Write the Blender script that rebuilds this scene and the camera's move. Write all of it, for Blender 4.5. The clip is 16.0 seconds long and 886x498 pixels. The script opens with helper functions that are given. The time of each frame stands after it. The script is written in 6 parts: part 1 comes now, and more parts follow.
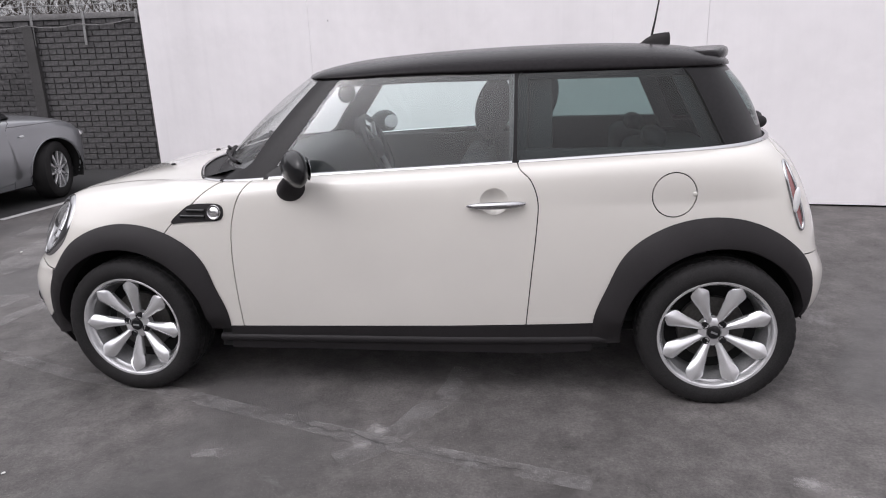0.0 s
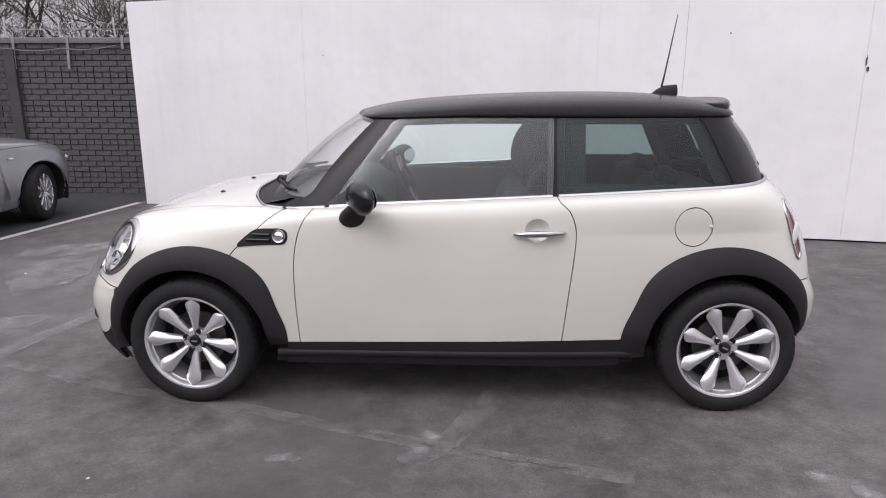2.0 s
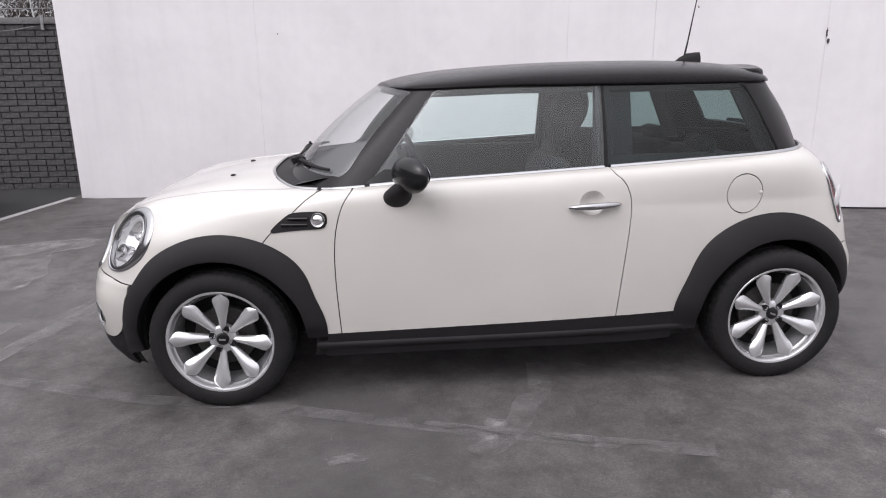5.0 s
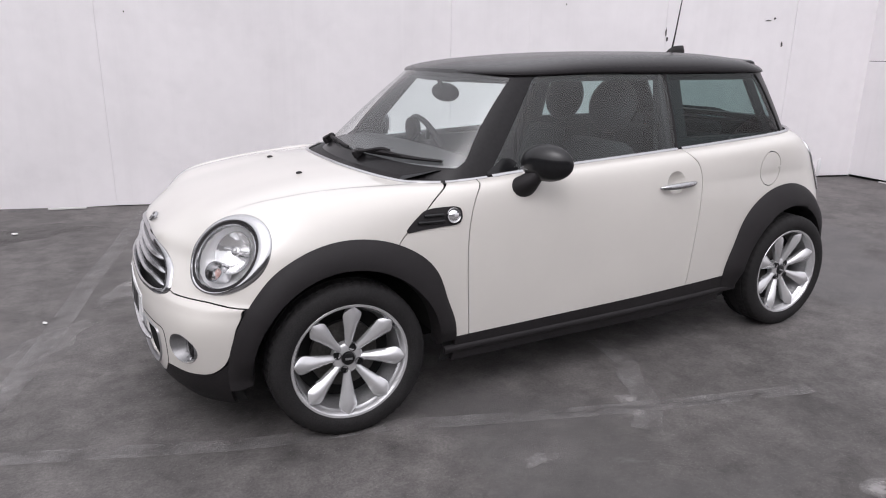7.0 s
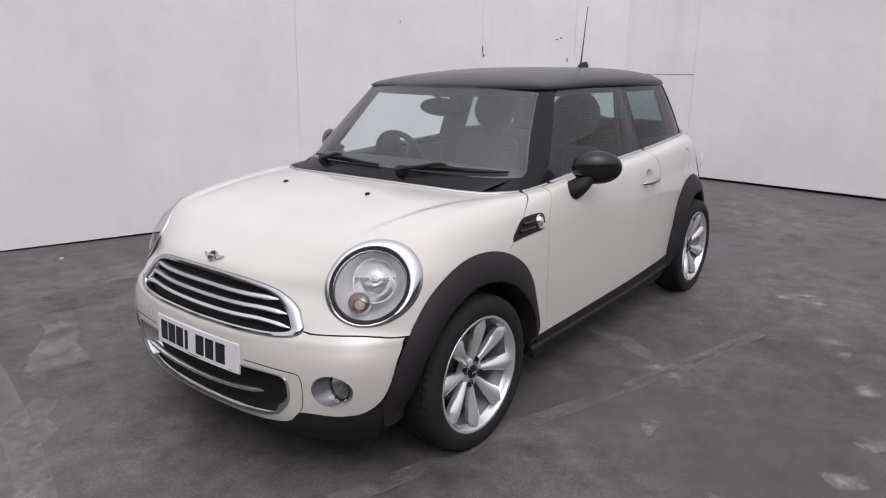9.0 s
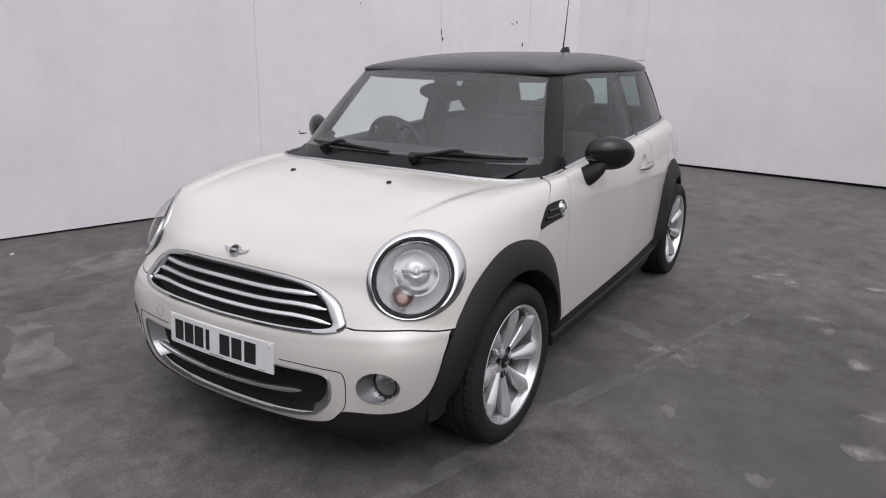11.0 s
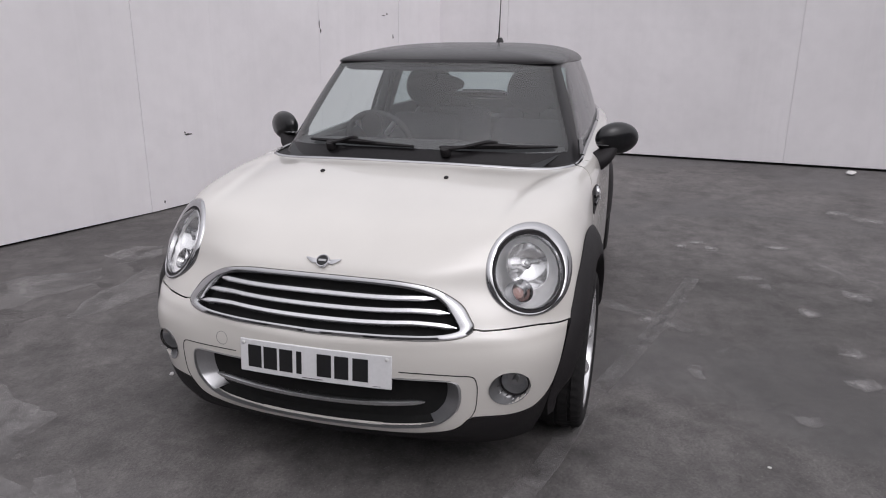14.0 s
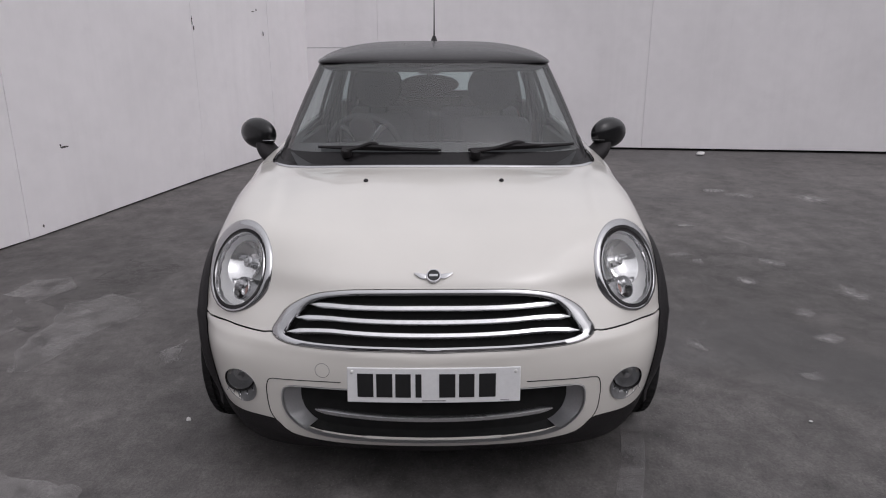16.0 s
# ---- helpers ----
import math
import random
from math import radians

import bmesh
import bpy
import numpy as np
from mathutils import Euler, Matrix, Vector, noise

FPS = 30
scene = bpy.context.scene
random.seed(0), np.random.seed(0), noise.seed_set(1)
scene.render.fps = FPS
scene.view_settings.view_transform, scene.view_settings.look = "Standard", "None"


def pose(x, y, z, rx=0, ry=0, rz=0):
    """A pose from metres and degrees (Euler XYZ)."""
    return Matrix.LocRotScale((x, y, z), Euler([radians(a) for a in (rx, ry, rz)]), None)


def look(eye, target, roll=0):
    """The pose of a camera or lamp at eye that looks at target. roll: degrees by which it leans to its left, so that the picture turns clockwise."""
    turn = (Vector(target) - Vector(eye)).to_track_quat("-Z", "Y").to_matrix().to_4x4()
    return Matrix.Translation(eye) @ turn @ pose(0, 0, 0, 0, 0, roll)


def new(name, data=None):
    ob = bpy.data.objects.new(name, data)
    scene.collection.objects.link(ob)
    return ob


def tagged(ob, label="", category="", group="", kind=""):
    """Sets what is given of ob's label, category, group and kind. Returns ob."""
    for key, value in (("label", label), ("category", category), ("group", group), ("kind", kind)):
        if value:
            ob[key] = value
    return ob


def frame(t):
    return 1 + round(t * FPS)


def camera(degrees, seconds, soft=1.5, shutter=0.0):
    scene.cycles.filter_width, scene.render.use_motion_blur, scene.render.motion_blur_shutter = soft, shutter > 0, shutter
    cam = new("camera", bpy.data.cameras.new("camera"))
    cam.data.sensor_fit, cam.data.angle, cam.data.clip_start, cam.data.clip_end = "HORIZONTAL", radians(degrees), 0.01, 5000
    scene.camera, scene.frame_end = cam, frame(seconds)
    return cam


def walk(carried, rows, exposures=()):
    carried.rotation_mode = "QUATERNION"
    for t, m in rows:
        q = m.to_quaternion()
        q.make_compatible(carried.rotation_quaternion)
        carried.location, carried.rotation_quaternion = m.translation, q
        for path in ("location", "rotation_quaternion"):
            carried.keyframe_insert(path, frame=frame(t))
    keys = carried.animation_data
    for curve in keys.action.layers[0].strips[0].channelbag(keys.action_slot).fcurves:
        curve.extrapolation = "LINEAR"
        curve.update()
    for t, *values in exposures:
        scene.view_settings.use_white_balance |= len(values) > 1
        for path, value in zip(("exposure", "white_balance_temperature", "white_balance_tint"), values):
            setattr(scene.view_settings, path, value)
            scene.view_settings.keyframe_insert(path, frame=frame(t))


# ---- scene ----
SKY, SUN, SOFT = 0.15, 0.12, 1.05
EXPOSURES = [(0.0, 0.42, 6330, 15.5), (3.0, 0.42, 6330, 15.5), (7.0, 0.36, 6330, 15.5), (9.0, 0.09, 6330, 15.5), (12.5, -0.01, 6330, 15.5), (13.5, -0.04, 6330, 15.5), (14.5, -0.14, 6330, 15.5), (16.0, -0.27, 6330, 15.5)]

cam = camera(66.0, 16.0, SOFT)
PATH = [
    (0, (1.734, -3.405, 1.448), (1.48, -1.504, 0.879), -1.8),
    (0.5, (1.505, -3.431, 1.466), (1.398, -1.515, 0.903), 0.2),
    (1, (1.294, -3.593, 1.501), (1.321, -1.668, 0.962), 0.2),
    (1.5, (1.293, -3.686, 1.523), (1.231, -1.747, 1.036), -0.3),
    (2, (1.326, -3.747, 1.517), (1.227, -1.81, 1.028), 0.1),
    (2.5, (1.321, -3.766, 1.519), (1.229, -1.83, 1.028), 0.4),
    (3, (1.313, -3.754, 1.514), (1.224, -1.817, 1.022), 0.2),
    (5.5, (0.415, -3.485, 1.438), (0.685, -1.577, 0.902), 0.7),
    (6, (0.008, -3.382, 1.438), (0.444, -1.507, 0.897), 2.6),
    (6.5, (-0.423, -3.293, 1.451), (0.248, -1.496, 0.887), 2.5),
    (7, (-0.785, -3.048, 1.417), (0.104, -1.343, 0.867), 0.7),
    (7.5, (-1.165, -2.861, 1.411), (-0.083, -1.257, 0.904), 1.6),
    (8, (-1.456, -2.666, 1.399), (-0.204, -1.196, 0.876), 2.2),
    (8.5, (-1.677, -2.395, 1.42), (-0.289, -1.047, 0.917), 1.1),
    (9, (-1.972, -2.16, 1.413), (-0.443, -0.974, 0.908), 0.5),
    (9.5, (-2.101, -1.978, 1.402), (-0.494, -0.92, 0.855), 1.2),
    (10, (-2.128, -1.867, 1.41), (-0.497, -0.847, 0.862), 1.1),
    (12.5, (-2.167, -1.753, 1.394), (-0.507, -0.779, 0.849), 1.6),
    (13, (-2.323, -1.477, 1.373), (-0.577, -0.67, 0.824), 2.6),
    (13.5, (-2.448, -1.212, 1.388), (-0.646, -0.543, 0.836), 1.9),
    (14, (-2.468, -0.904, 1.387), (-0.613, -0.404, 0.83), 0.5),
    (14.5, (-2.517, -0.651, 1.393), (-0.625, -0.282, 0.858), 0.2),
    (15, (-2.624, -0.382, 1.403), (-0.71, -0.196, 0.855), -0.2),
    (15.5, (-2.574, -0.143, 1.39), (-0.65, -0.059, 0.851), -0.1),
    (16, (-2.517, -0.007, 1.406), (-0.599, -0.028, 0.838), -0.0),
]
walk(cam, [(t, look(eye, target, roll)) for t, eye, target, roll in PATH], EXPOSURES)

# ---- light: an overcast sky ----
world = bpy.data.worlds.new("sky")
scene.world = world
world.use_nodes = True
wn, wl = world.node_tree.nodes, world.node_tree.links
wn.clear()
sky = wn.new("ShaderNodeTexSky")
sky.sky_type = "NISHITA"
sky.sun_disc = False
sky.sun_elevation, sky.sun_rotation = radians(49), radians(224)
sky.air_density, sky.dust_density, sky.ozone_density = 1.0, 6.0, 1.0
calm = wn.new("ShaderNodeHueSaturation")
calm.inputs["Saturation"].default_value = 0.12
# an even layer of cloud over most of the sky
veil = wn.new("ShaderNodeMix")
veil.data_type = "RGBA"
veil.inputs["Factor"].default_value = 0.6
veil.inputs[7].default_value = (6.6, 6.6, 6.7, 1.0)
wl.new(sky.outputs[0], veil.inputs[6])
wl.new(veil.outputs[2], calm.inputs["Color"])
cloud_at = wn.new("ShaderNodeTexCoord")
cloud = wn.new("ShaderNodeTexNoise")
cloud.inputs["Scale"].default_value = 2.2
cloud.inputs["Detail"].default_value = 6.0
wl.new(cloud_at.outputs["Generated"], cloud.inputs["Vector"])
cloud_ramp = wn.new("ShaderNodeMapRange")
cloud_ramp.inputs["From Min"].default_value, cloud_ramp.inputs["From Max"].default_value = 0.3, 0.7
cloud_ramp.inputs["To Min"].default_value, cloud_ramp.inputs["To Max"].default_value = 0.90, 1.09
wl.new(cloud.outputs["Fac"], cloud_ramp.inputs["Value"])
cover = wn.new("ShaderNodeMix")
cover.data_type, cover.blend_type = "RGBA", "MULTIPLY"
cover.inputs["Factor"].default_value = 1.0
wl.new(calm.outputs[0], cover.inputs[6])
wl.new(cloud_ramp.outputs[0], cover.inputs[7])
shine = wn.new("ShaderNodeBackground")
shine.inputs["Strength"].default_value = SKY
# an overcast sky is brighter overhead than at the horizon
rise = wn.new("ShaderNodeSeparateXYZ")
wl.new(cloud_at.outputs["Generated"], rise.inputs[0])
over = wn.new("ShaderNodeMapRange")
over.inputs["From Min"].default_value, over.inputs["From Max"].default_value = 0.0, 1.0
over.inputs["To Min"].default_value, over.inputs["To Max"].default_value = 0.50, 1.58
wl.new(rise.outputs["Z"], over.inputs["Value"])
dome = wn.new("ShaderNodeMix")
dome.data_type, dome.blend_type = "RGBA", "MULTIPLY"
dome.inputs["Factor"].default_value = 1.0
wl.new(cover.outputs[2], dome.inputs[6])
wl.new(over.outputs[0], dome.inputs[7])
wl.new(dome.outputs[2], shine.inputs["Color"])
wout = wn.new("ShaderNodeOutputWorld")
wl.new(shine.outputs[0], wout.inputs["Surface"])
sun_lamp = bpy.data.lights.new("sun", "SUN")
sun_lamp.energy, sun_lamp.angle, sun_lamp.color = SUN, radians(110), (1.0, 0.97, 0.94)
sun = new("sun", sun_lamp)
sun.matrix_world = look((0, 0, 0), (0.6, 0.62, -1.0))


# ---- materials ----
def material(name, base, rough=0.5, metal=0.0, coat=0.0, scale=None, amount=0.15, bump=0.0, grime=0.0, grime_scale=2.0, spec=0.5):
    """A principled material with grain at one scale and grime at a larger one."""
    m = bpy.data.materials.new(name)
    m.use_nodes = True
    n, l = m.node_tree.nodes, m.node_tree.links
    b = n["Principled BSDF"]
    b.inputs["Roughness"].default_value, b.inputs["Metallic"].default_value = rough, metal
    b.inputs["Specular IOR Level"].default_value = spec
    b.inputs["Coat Weight"].default_value = coat
    b.inputs["Coat Roughness"].default_value = 0.04
    b.inputs["Base Color"].default_value = (*base, 1)
    if scale:
        at = n.new("ShaderNodeTexCoord")
        grain = n.new("ShaderNodeTexNoise")
        grain.inputs["Scale"].default_value, grain.inputs["Detail"].default_value = scale, 5
        l.new(at.outputs["Object"], grain.inputs["Vector"])
        big = n.new("ShaderNodeTexNoise")
        big.inputs["Scale"].default_value, big.inputs["Detail"].default_value = grime_scale, 6
        l.new(at.outputs["Object"], big.inputs["Vector"])
        lo, hi = [max(c * (1 - amount), 0) for c in base], [min(c * (1 + amount), 1) for c in base]
        r1 = n.new("ShaderNodeValToRGB")
        r1.color_ramp.elements[0].position, r1.color_ramp.elements[1].position = 0.3, 0.7
        r1.color_ramp.elements[0].color, r1.color_ramp.elements[1].color = (*lo, 1), (*hi, 1)
        l.new(grain.outputs["Fac"], r1.inputs["Fac"])
        r2 = n.new("ShaderNodeMapRange")
        r2.inputs["From Min"].default_value, r2.inputs["From Max"].default_value = 0.35, 0.75
        r2.inputs["To Min"].default_value, r2.inputs["To Max"].default_value = 1.0, 1.0 - grime
        l.new(big.outputs["Fac"], r2.inputs["Value"])
        mix = n.new("ShaderNodeMix")
        mix.data_type, mix.blend_type = "RGBA", "MULTIPLY"
        mix.inputs["Factor"].default_value = 1.0
        l.new(r1.outputs["Color"], mix.inputs[6])
        l.new(r2.outputs[0], mix.inputs[7])
        l.new(mix.outputs[2], b.inputs["Base Color"])
        if bump:
            bp = n.new("ShaderNodeBump")
            bp.inputs["Strength"].default_value, bp.inputs["Distance"].default_value = bump, 0.004
            l.new(grain.outputs["Fac"], bp.inputs["Height"])
            l.new(bp.outputs["Normal"], b.inputs["Normal"])
    return m


def glass(name, tint, ior=0.05):
    m = bpy.data.materials.new(name)
    m.use_nodes = True
    n, l = m.node_tree.nodes, m.node_tree.links
    n.clear()
    out = n.new("ShaderNodeOutputMaterial")
    clear = n.new("ShaderNodeBsdfTransparent")
    clear.inputs["Color"].default_value = (*tint, 1)
    gloss = n.new("ShaderNodeBsdfGlossy")
    gloss.inputs["Roughness"].default_value = 0.0
    graze = n.new("ShaderNodeLayerWeight")
    graze.inputs["Blend"].default_value = 0.5
    steep = n.new("ShaderNodeMath")
    steep.operation = "POWER"
    steep.inputs[1].default_value = 5.0
    l.new(graze.outputs["Facing"], steep.inputs[0])
    fr = n.new("ShaderNodeMapRange")
    fr.inputs["To Min"].default_value, fr.inputs["To Max"].default_value = ior, 1.0
    l.new(steep.outputs[0], fr.inputs["Value"])
    mix = n.new("ShaderNodeMixShader")
    l.new(fr.outputs[0], mix.inputs[0])
    l.new(clear.outputs[0], mix.inputs[1])
    l.new(gloss.outputs[0], mix.inputs[2])
    l.new(mix.outputs[0], out.inputs["Surface"])
    return m


PAINT = material("cream_paint", (0.640, 0.616, 0.577), 0.32, 0.0, 1.0, 900.0, 0.012, 0.0, 0.05, 3.2)
GLOSS_BLACK = material("gloss_black_paint", (0.010, 0.010, 0.011), 0.3, 0.0, 0.55, 60.0, 0.2, 0.0, 0.1, 3.0, 0.15)
PILLAR = material("dark_pillar_paint", (0.009, 0.008, 0.009), 0.35, 0.0, 0.10, 60.0, 0.2, 0.0, 0.1, 3.0, 0.2)
ROOF_BLACK = material("black_roof_paint", (0.013, 0.0115, 0.0125), 0.22, 0.0, 0.0, 60.0, 0.2, 0.0, 0.1, 3.0, 0.10)
TRIM = material("black_plastic_trim", (0.0190, 0.0170, 0.0182), 0.6, 0.0, 0.0, 350.0, 0.25, 0.25, 0.2, 5.0, 0.25)
DARK = material("dark_void", (0.006, 0.006, 0.006), 0.9, 0.0, 0.0, 40.0, 0.3)
RUBBER = material("tyre_rubber", (0.021, 0.020, 0.0205), 0.75, 0.0, 0.0, 220.0, 0.3, 0.2, 0.25, 9.0, 0.2)
ALLOY = material("silver_alloy", (0.72, 0.72, 0.73), 0.24, 0.65, 0.5, 300.0, 0.05, 0.0, 0.12, 9.0)
CHROME = material("chrome", (0.50, 0.50, 0.51), 0.12, 1.0, 0.0, 30.0, 0.02, 0.0, 0.05, 4.0)
SATIN = material("satin_silver", (0.45, 0.45, 0.46), 0.3, 0.8, 0.0, 200.0, 0.05, 0.0, 0.1, 6.0)
DISC = material("brake_steel", (0.11, 0.105, 0.10), 0.5, 0.7, 0.0, 90.0, 0.2, 0.0, 0.3, 12.0)
# the rim's alloy, darkened to carry the shade behind the spokes
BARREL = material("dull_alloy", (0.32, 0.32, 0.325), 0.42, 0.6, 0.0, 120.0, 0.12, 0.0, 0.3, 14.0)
SEAT = material("dark_seat_cloth", (0.018, 0.019, 0.021), 0.85, 0.0, 0.0, 40.0, 0.12, 0.0, 0.1, 5.0)
DASH = material("dark_dashboard_plastic", (0.022, 0.023, 0.025), 0.6, 0.0, 0.0, 40.0, 0.12, 0.0, 0.1, 4.0)
CLEAR = glass("window_glass", (0.86, 0.945, 0.93), 0.085)
SCREEN_GLASS = glass("windscreen_glass", (0.98, 0.995, 0.99), 0.11)
PRIVACY = glass("tinted_window_glass", (0.43, 0.525, 0.515), 0.045)
LENS = glass("lamp_glass", (0.93, 0.93, 0.93))
AMBER = material("amber_plastic", (0.48, 0.29, 0.26), 0.25, 0.0, 0.6, 90.0, 0.1)
RED = material("red_lamp_plastic", (0.30, 0.12, 0.12), 0.2, 0.0, 0.8, 90.0, 0.1)
PLATE = material("plate_white", (0.72, 0.72, 0.73), 0.35, 0.0, 0.2, 90.0, 0.03, 0.0, 0.05, 6.0)
INK = material("plate_black", (0.012, 0.012, 0.013), 0.4, 0.0, 0.0, 90.0, 0.1)
WALL_WHITE = material("white_painted_sheet", (0.83, 0.805, 0.82), 0.55, 0.0, 0.0, 7.0, 0.018, 0.02, 0.09, 0.9)


def streak(m):
    """Faint upright runs of dirt and roller marks on painted sheets."""
    n, l = m.node_tree.nodes, m.node_tree.links
    b = n["Principled BSDF"]
    src = b.inputs["Base Color"].links[0].from_socket
    at = n.new("ShaderNodeTexCoord")
    col = src
    for scale, lo, hi, drop in (((2.2, 1.0, .12), .5, .75, .955), ((9.0, 1.0, .5), .52, .8, .965), ((1.1, 1.0, 1.6), .55, .72, .95)):
        mp = n.new("ShaderNodeMapping")
        mp.inputs["Scale"].default_value = scale
        l.new(at.outputs["Object"], mp.inputs["Vector"])
        t = n.new("ShaderNodeTexNoise")
        t.inputs["Scale"].default_value, t.inputs["Detail"].default_value, t.inputs["Roughness"].default_value = 1.0, 8, .65
        l.new(mp.outputs[0], t.inputs["Vector"])
        r = n.new("ShaderNodeMapRange")
        r.inputs["From Min"].default_value, r.inputs["From Max"].default_value = lo, hi
        r.inputs["To Min"].default_value, r.inputs["To Max"].default_value = 1.0, drop
        l.new(t.outputs["Fac"], r.inputs["Value"])
        x = n.new("ShaderNodeMix")
        x.data_type, x.blend_type = "RGBA", "MULTIPLY"
        x.inputs["Factor"].default_value = 1.0
        l.new(col, x.inputs[6])
        l.new(r.outputs[0], x.inputs[7])
        col = x.outputs[2]
    l.new(col, b.inputs["Base Color"])


streak(WALL_WHITE)
SILVER_PAINT = material("silver_car_paint", (0.29, 0.295, 0.31), 0.32, 0.6, 0.8, 300.0, 0.05, 0.0, 0.1, 2.0)
BRICK = material("painted_dark_brick", (0.098, 0.094, 0.096), 0.8, 0.0, 0.0, 25.0, 0.4, 0.6, 0.55, 1.6)
MORTAR = material("dark_mortar", (0.070, 0.067, 0.067), 0.9, 0.0, 0.0, 80.0, 0.3, 0.5, 0.3, 3.0)
CONCRETE = material("grey_concrete", (0.20, 0.195, 0.195), 0.85, 0.0, 0.0, 50.0, 0.2, 0.4, 0.3, 3.0)
GALV = material("galvanised_steel", (0.42, 0.42, 0.42), 0.45, 0.7, 0.0, 90.0, 0.2, 0.1, 0.3, 9.0)
BARK = material("grey_bark", (0.10, 0.085, 0.075), 0.9, 0.0, 0.0, 60.0, 0.3, 0.5, 0.3, 4.0)
PAPER = material("litter_paper", (0.62, 0.61, 0.60), 0.8, 0.0, 0.0, 60.0, 0.05)


# ---- geometry helpers ----
def part(name, bm, mat, parent, label="", smooth=True, m=None):
    """Links a bmesh as one mesh object under a thing or a part."""
    me = bpy.data.meshes.new(name)
    bm.to_mesh(me)
    bm.free()
    me.materials.append(mat)
    if smooth:
        me.polygons.foreach_set("use_smooth", [True] * len(me.polygons))
    ob = new(name, me)
    if parent:
        ob.parent = parent
    if m is not None:
        ob.matrix_basis = m
    if label:
        ob["label"] = label
    return ob


def again(ob, parent, m, label=""):
    """One more object on the mesh of ob."""
    o = new(ob.name.split(".")[0], ob.data)
    o.parent = parent
    o.matrix_basis = m
    if label:
        o["label"] = label
    return o


def thing(name, label, category, group="", kind="", m=None):
    e = new(name)
    if m is not None:
        e.matrix_basis = m
    return tagged(e, label, category, group, kind)


def sharpen(bm, degrees=35):
    for e in bm.edges:
        if len(e.link_faces) == 2 and e.calc_face_angle(0) > radians(degrees):
            e.smooth = False
    return bm


def box(x0, y0, z0, x1, y1, z1, bevel=0.0, segments=2):
    bm = bmesh.new()
    bmesh.ops.create_cube(bm, size=1)
    for v in bm.verts:
        v.co = Vector(((x0 + x1) / 2 + v.co.x * (x1 - x0), (y0 + y1) / 2 + v.co.y * (y1 - y0), (z0 + z1) / 2 + v.co.z * (z1 - z0)))
    if bevel:
        bmesh.ops.bevel(bm, geom=bm.edges[:], offset=bevel, segments=segments, affect="EDGES", profile=0.5)
    return sharpen(bm)


def ball(center, radii, seg=24, rings=14, m=None):
    bm = bmesh.new()
    bmesh.ops.create_uvsphere(bm, u_segments=seg, v_segments=rings, radius=1)
    for v in bm.verts:
        p = Vector((v.co.x * radii[0], v.co.y * radii[1], v.co.z * radii[2]))
        v.co = (m @ p if m else p) + Vector(center)
    return bm


def revolve(profile, n=64, closed=False):
    """Turns (radius, y) points about the y axis."""
    bm = bmesh.new()
    rows = [[bm.verts.new((r * math.cos(2 * math.pi * k / n), y, r * math.sin(2 * math.pi * k / n))) for k in range(n)] for r, y in profile]
    pairs = list(zip(rows, rows[1:])) + ([(rows[-1], rows[0])] if closed else [])
    for a, b in pairs:
        for k in range(n):
            bm.faces.new((a[k], a[(k + 1) % n], b[(k + 1) % n], b[k]))
    bmesh.ops.remove_doubles(bm, verts=bm.verts[:], dist=1e-5)
    bmesh.ops.recalc_face_normals(bm, faces=bm.faces[:])
    return sharpen(bm, 40)


def tube(points, radius, sides=8, closed=False, normals=None, shape=None, bm=None):
    """Sweeps a round or given (across, out) outline along points; radius may be a list."""
    pts = [Vector(p) for p in points]
    n = len(pts)
    own = bm is None
    bm = bm or bmesh.new()
    rows = []
    up = Vector((0, 0, 1))
    for i, p in enumerate(pts):
        a, b = (pts[(i - 1) % n], pts[(i + 1) % n]) if closed else (pts[max(i - 1, 0)], pts[min(i + 1, n - 1)])
        t = (b - a).normalized()
        out = Vector(normals[i]) if normals is not None else (up if abs(t.z) < 0.95 else Vector((1, 0, 0)))
        side = t.cross(out).normalized()
        out = side.cross(t).normalized()
        r = radius[i] if isinstance(radius, (list, tuple)) else radius
        ring = shape if shape else [(math.cos(2 * math.pi * k / sides), math.sin(2 * math.pi * k / sides)) for k in range(sides)]
        rows.append([bm.verts.new(p + side * (c * r) + out * (s * r)) for c, s in ring])
    m = len(rows[0])
    for i in range(n if closed else n - 1):
        a, b = rows[i], rows[(i + 1) % n]
        for k in range(m):
            bm.faces.new((a[k], b[k], b[(k + 1) % m], a[(k + 1) % m]))
    if not closed:
        bm.faces.new(rows[0])
        bm.faces.new(rows[-1][::-1])
    if own:
        bmesh.ops.recalc_face_normals(bm, faces=bm.faces[:])
        sharpen(bm, 50)
    return bm


def prism(outline, depth, bevel=0.0):
    """A flat outline of (x, z) points, given depth along +y."""
    bm = bmesh.new()
    f = bm.faces.new([bm.verts.new((x, 0, z)) for x, z in outline])
    got = bmesh.ops.extrude_face_region(bm, geom=[f])
    for v in got["geom"]:
        if isinstance(v, bmesh.types.BMVert):
            v.co.y += depth
    bmesh.ops.recalc_face_normals(bm, faces=bm.faces[:])
    if bevel:
        bmesh.ops.bevel(bm, geom=bm.edges[:], offset=bevel, segments=2, affect="EDGES", profile=0.5)
    return sharpen(bm)


def ease(t):
    t = min(max(t, 0), 1)
    return t * t * (3 - 2 * t)


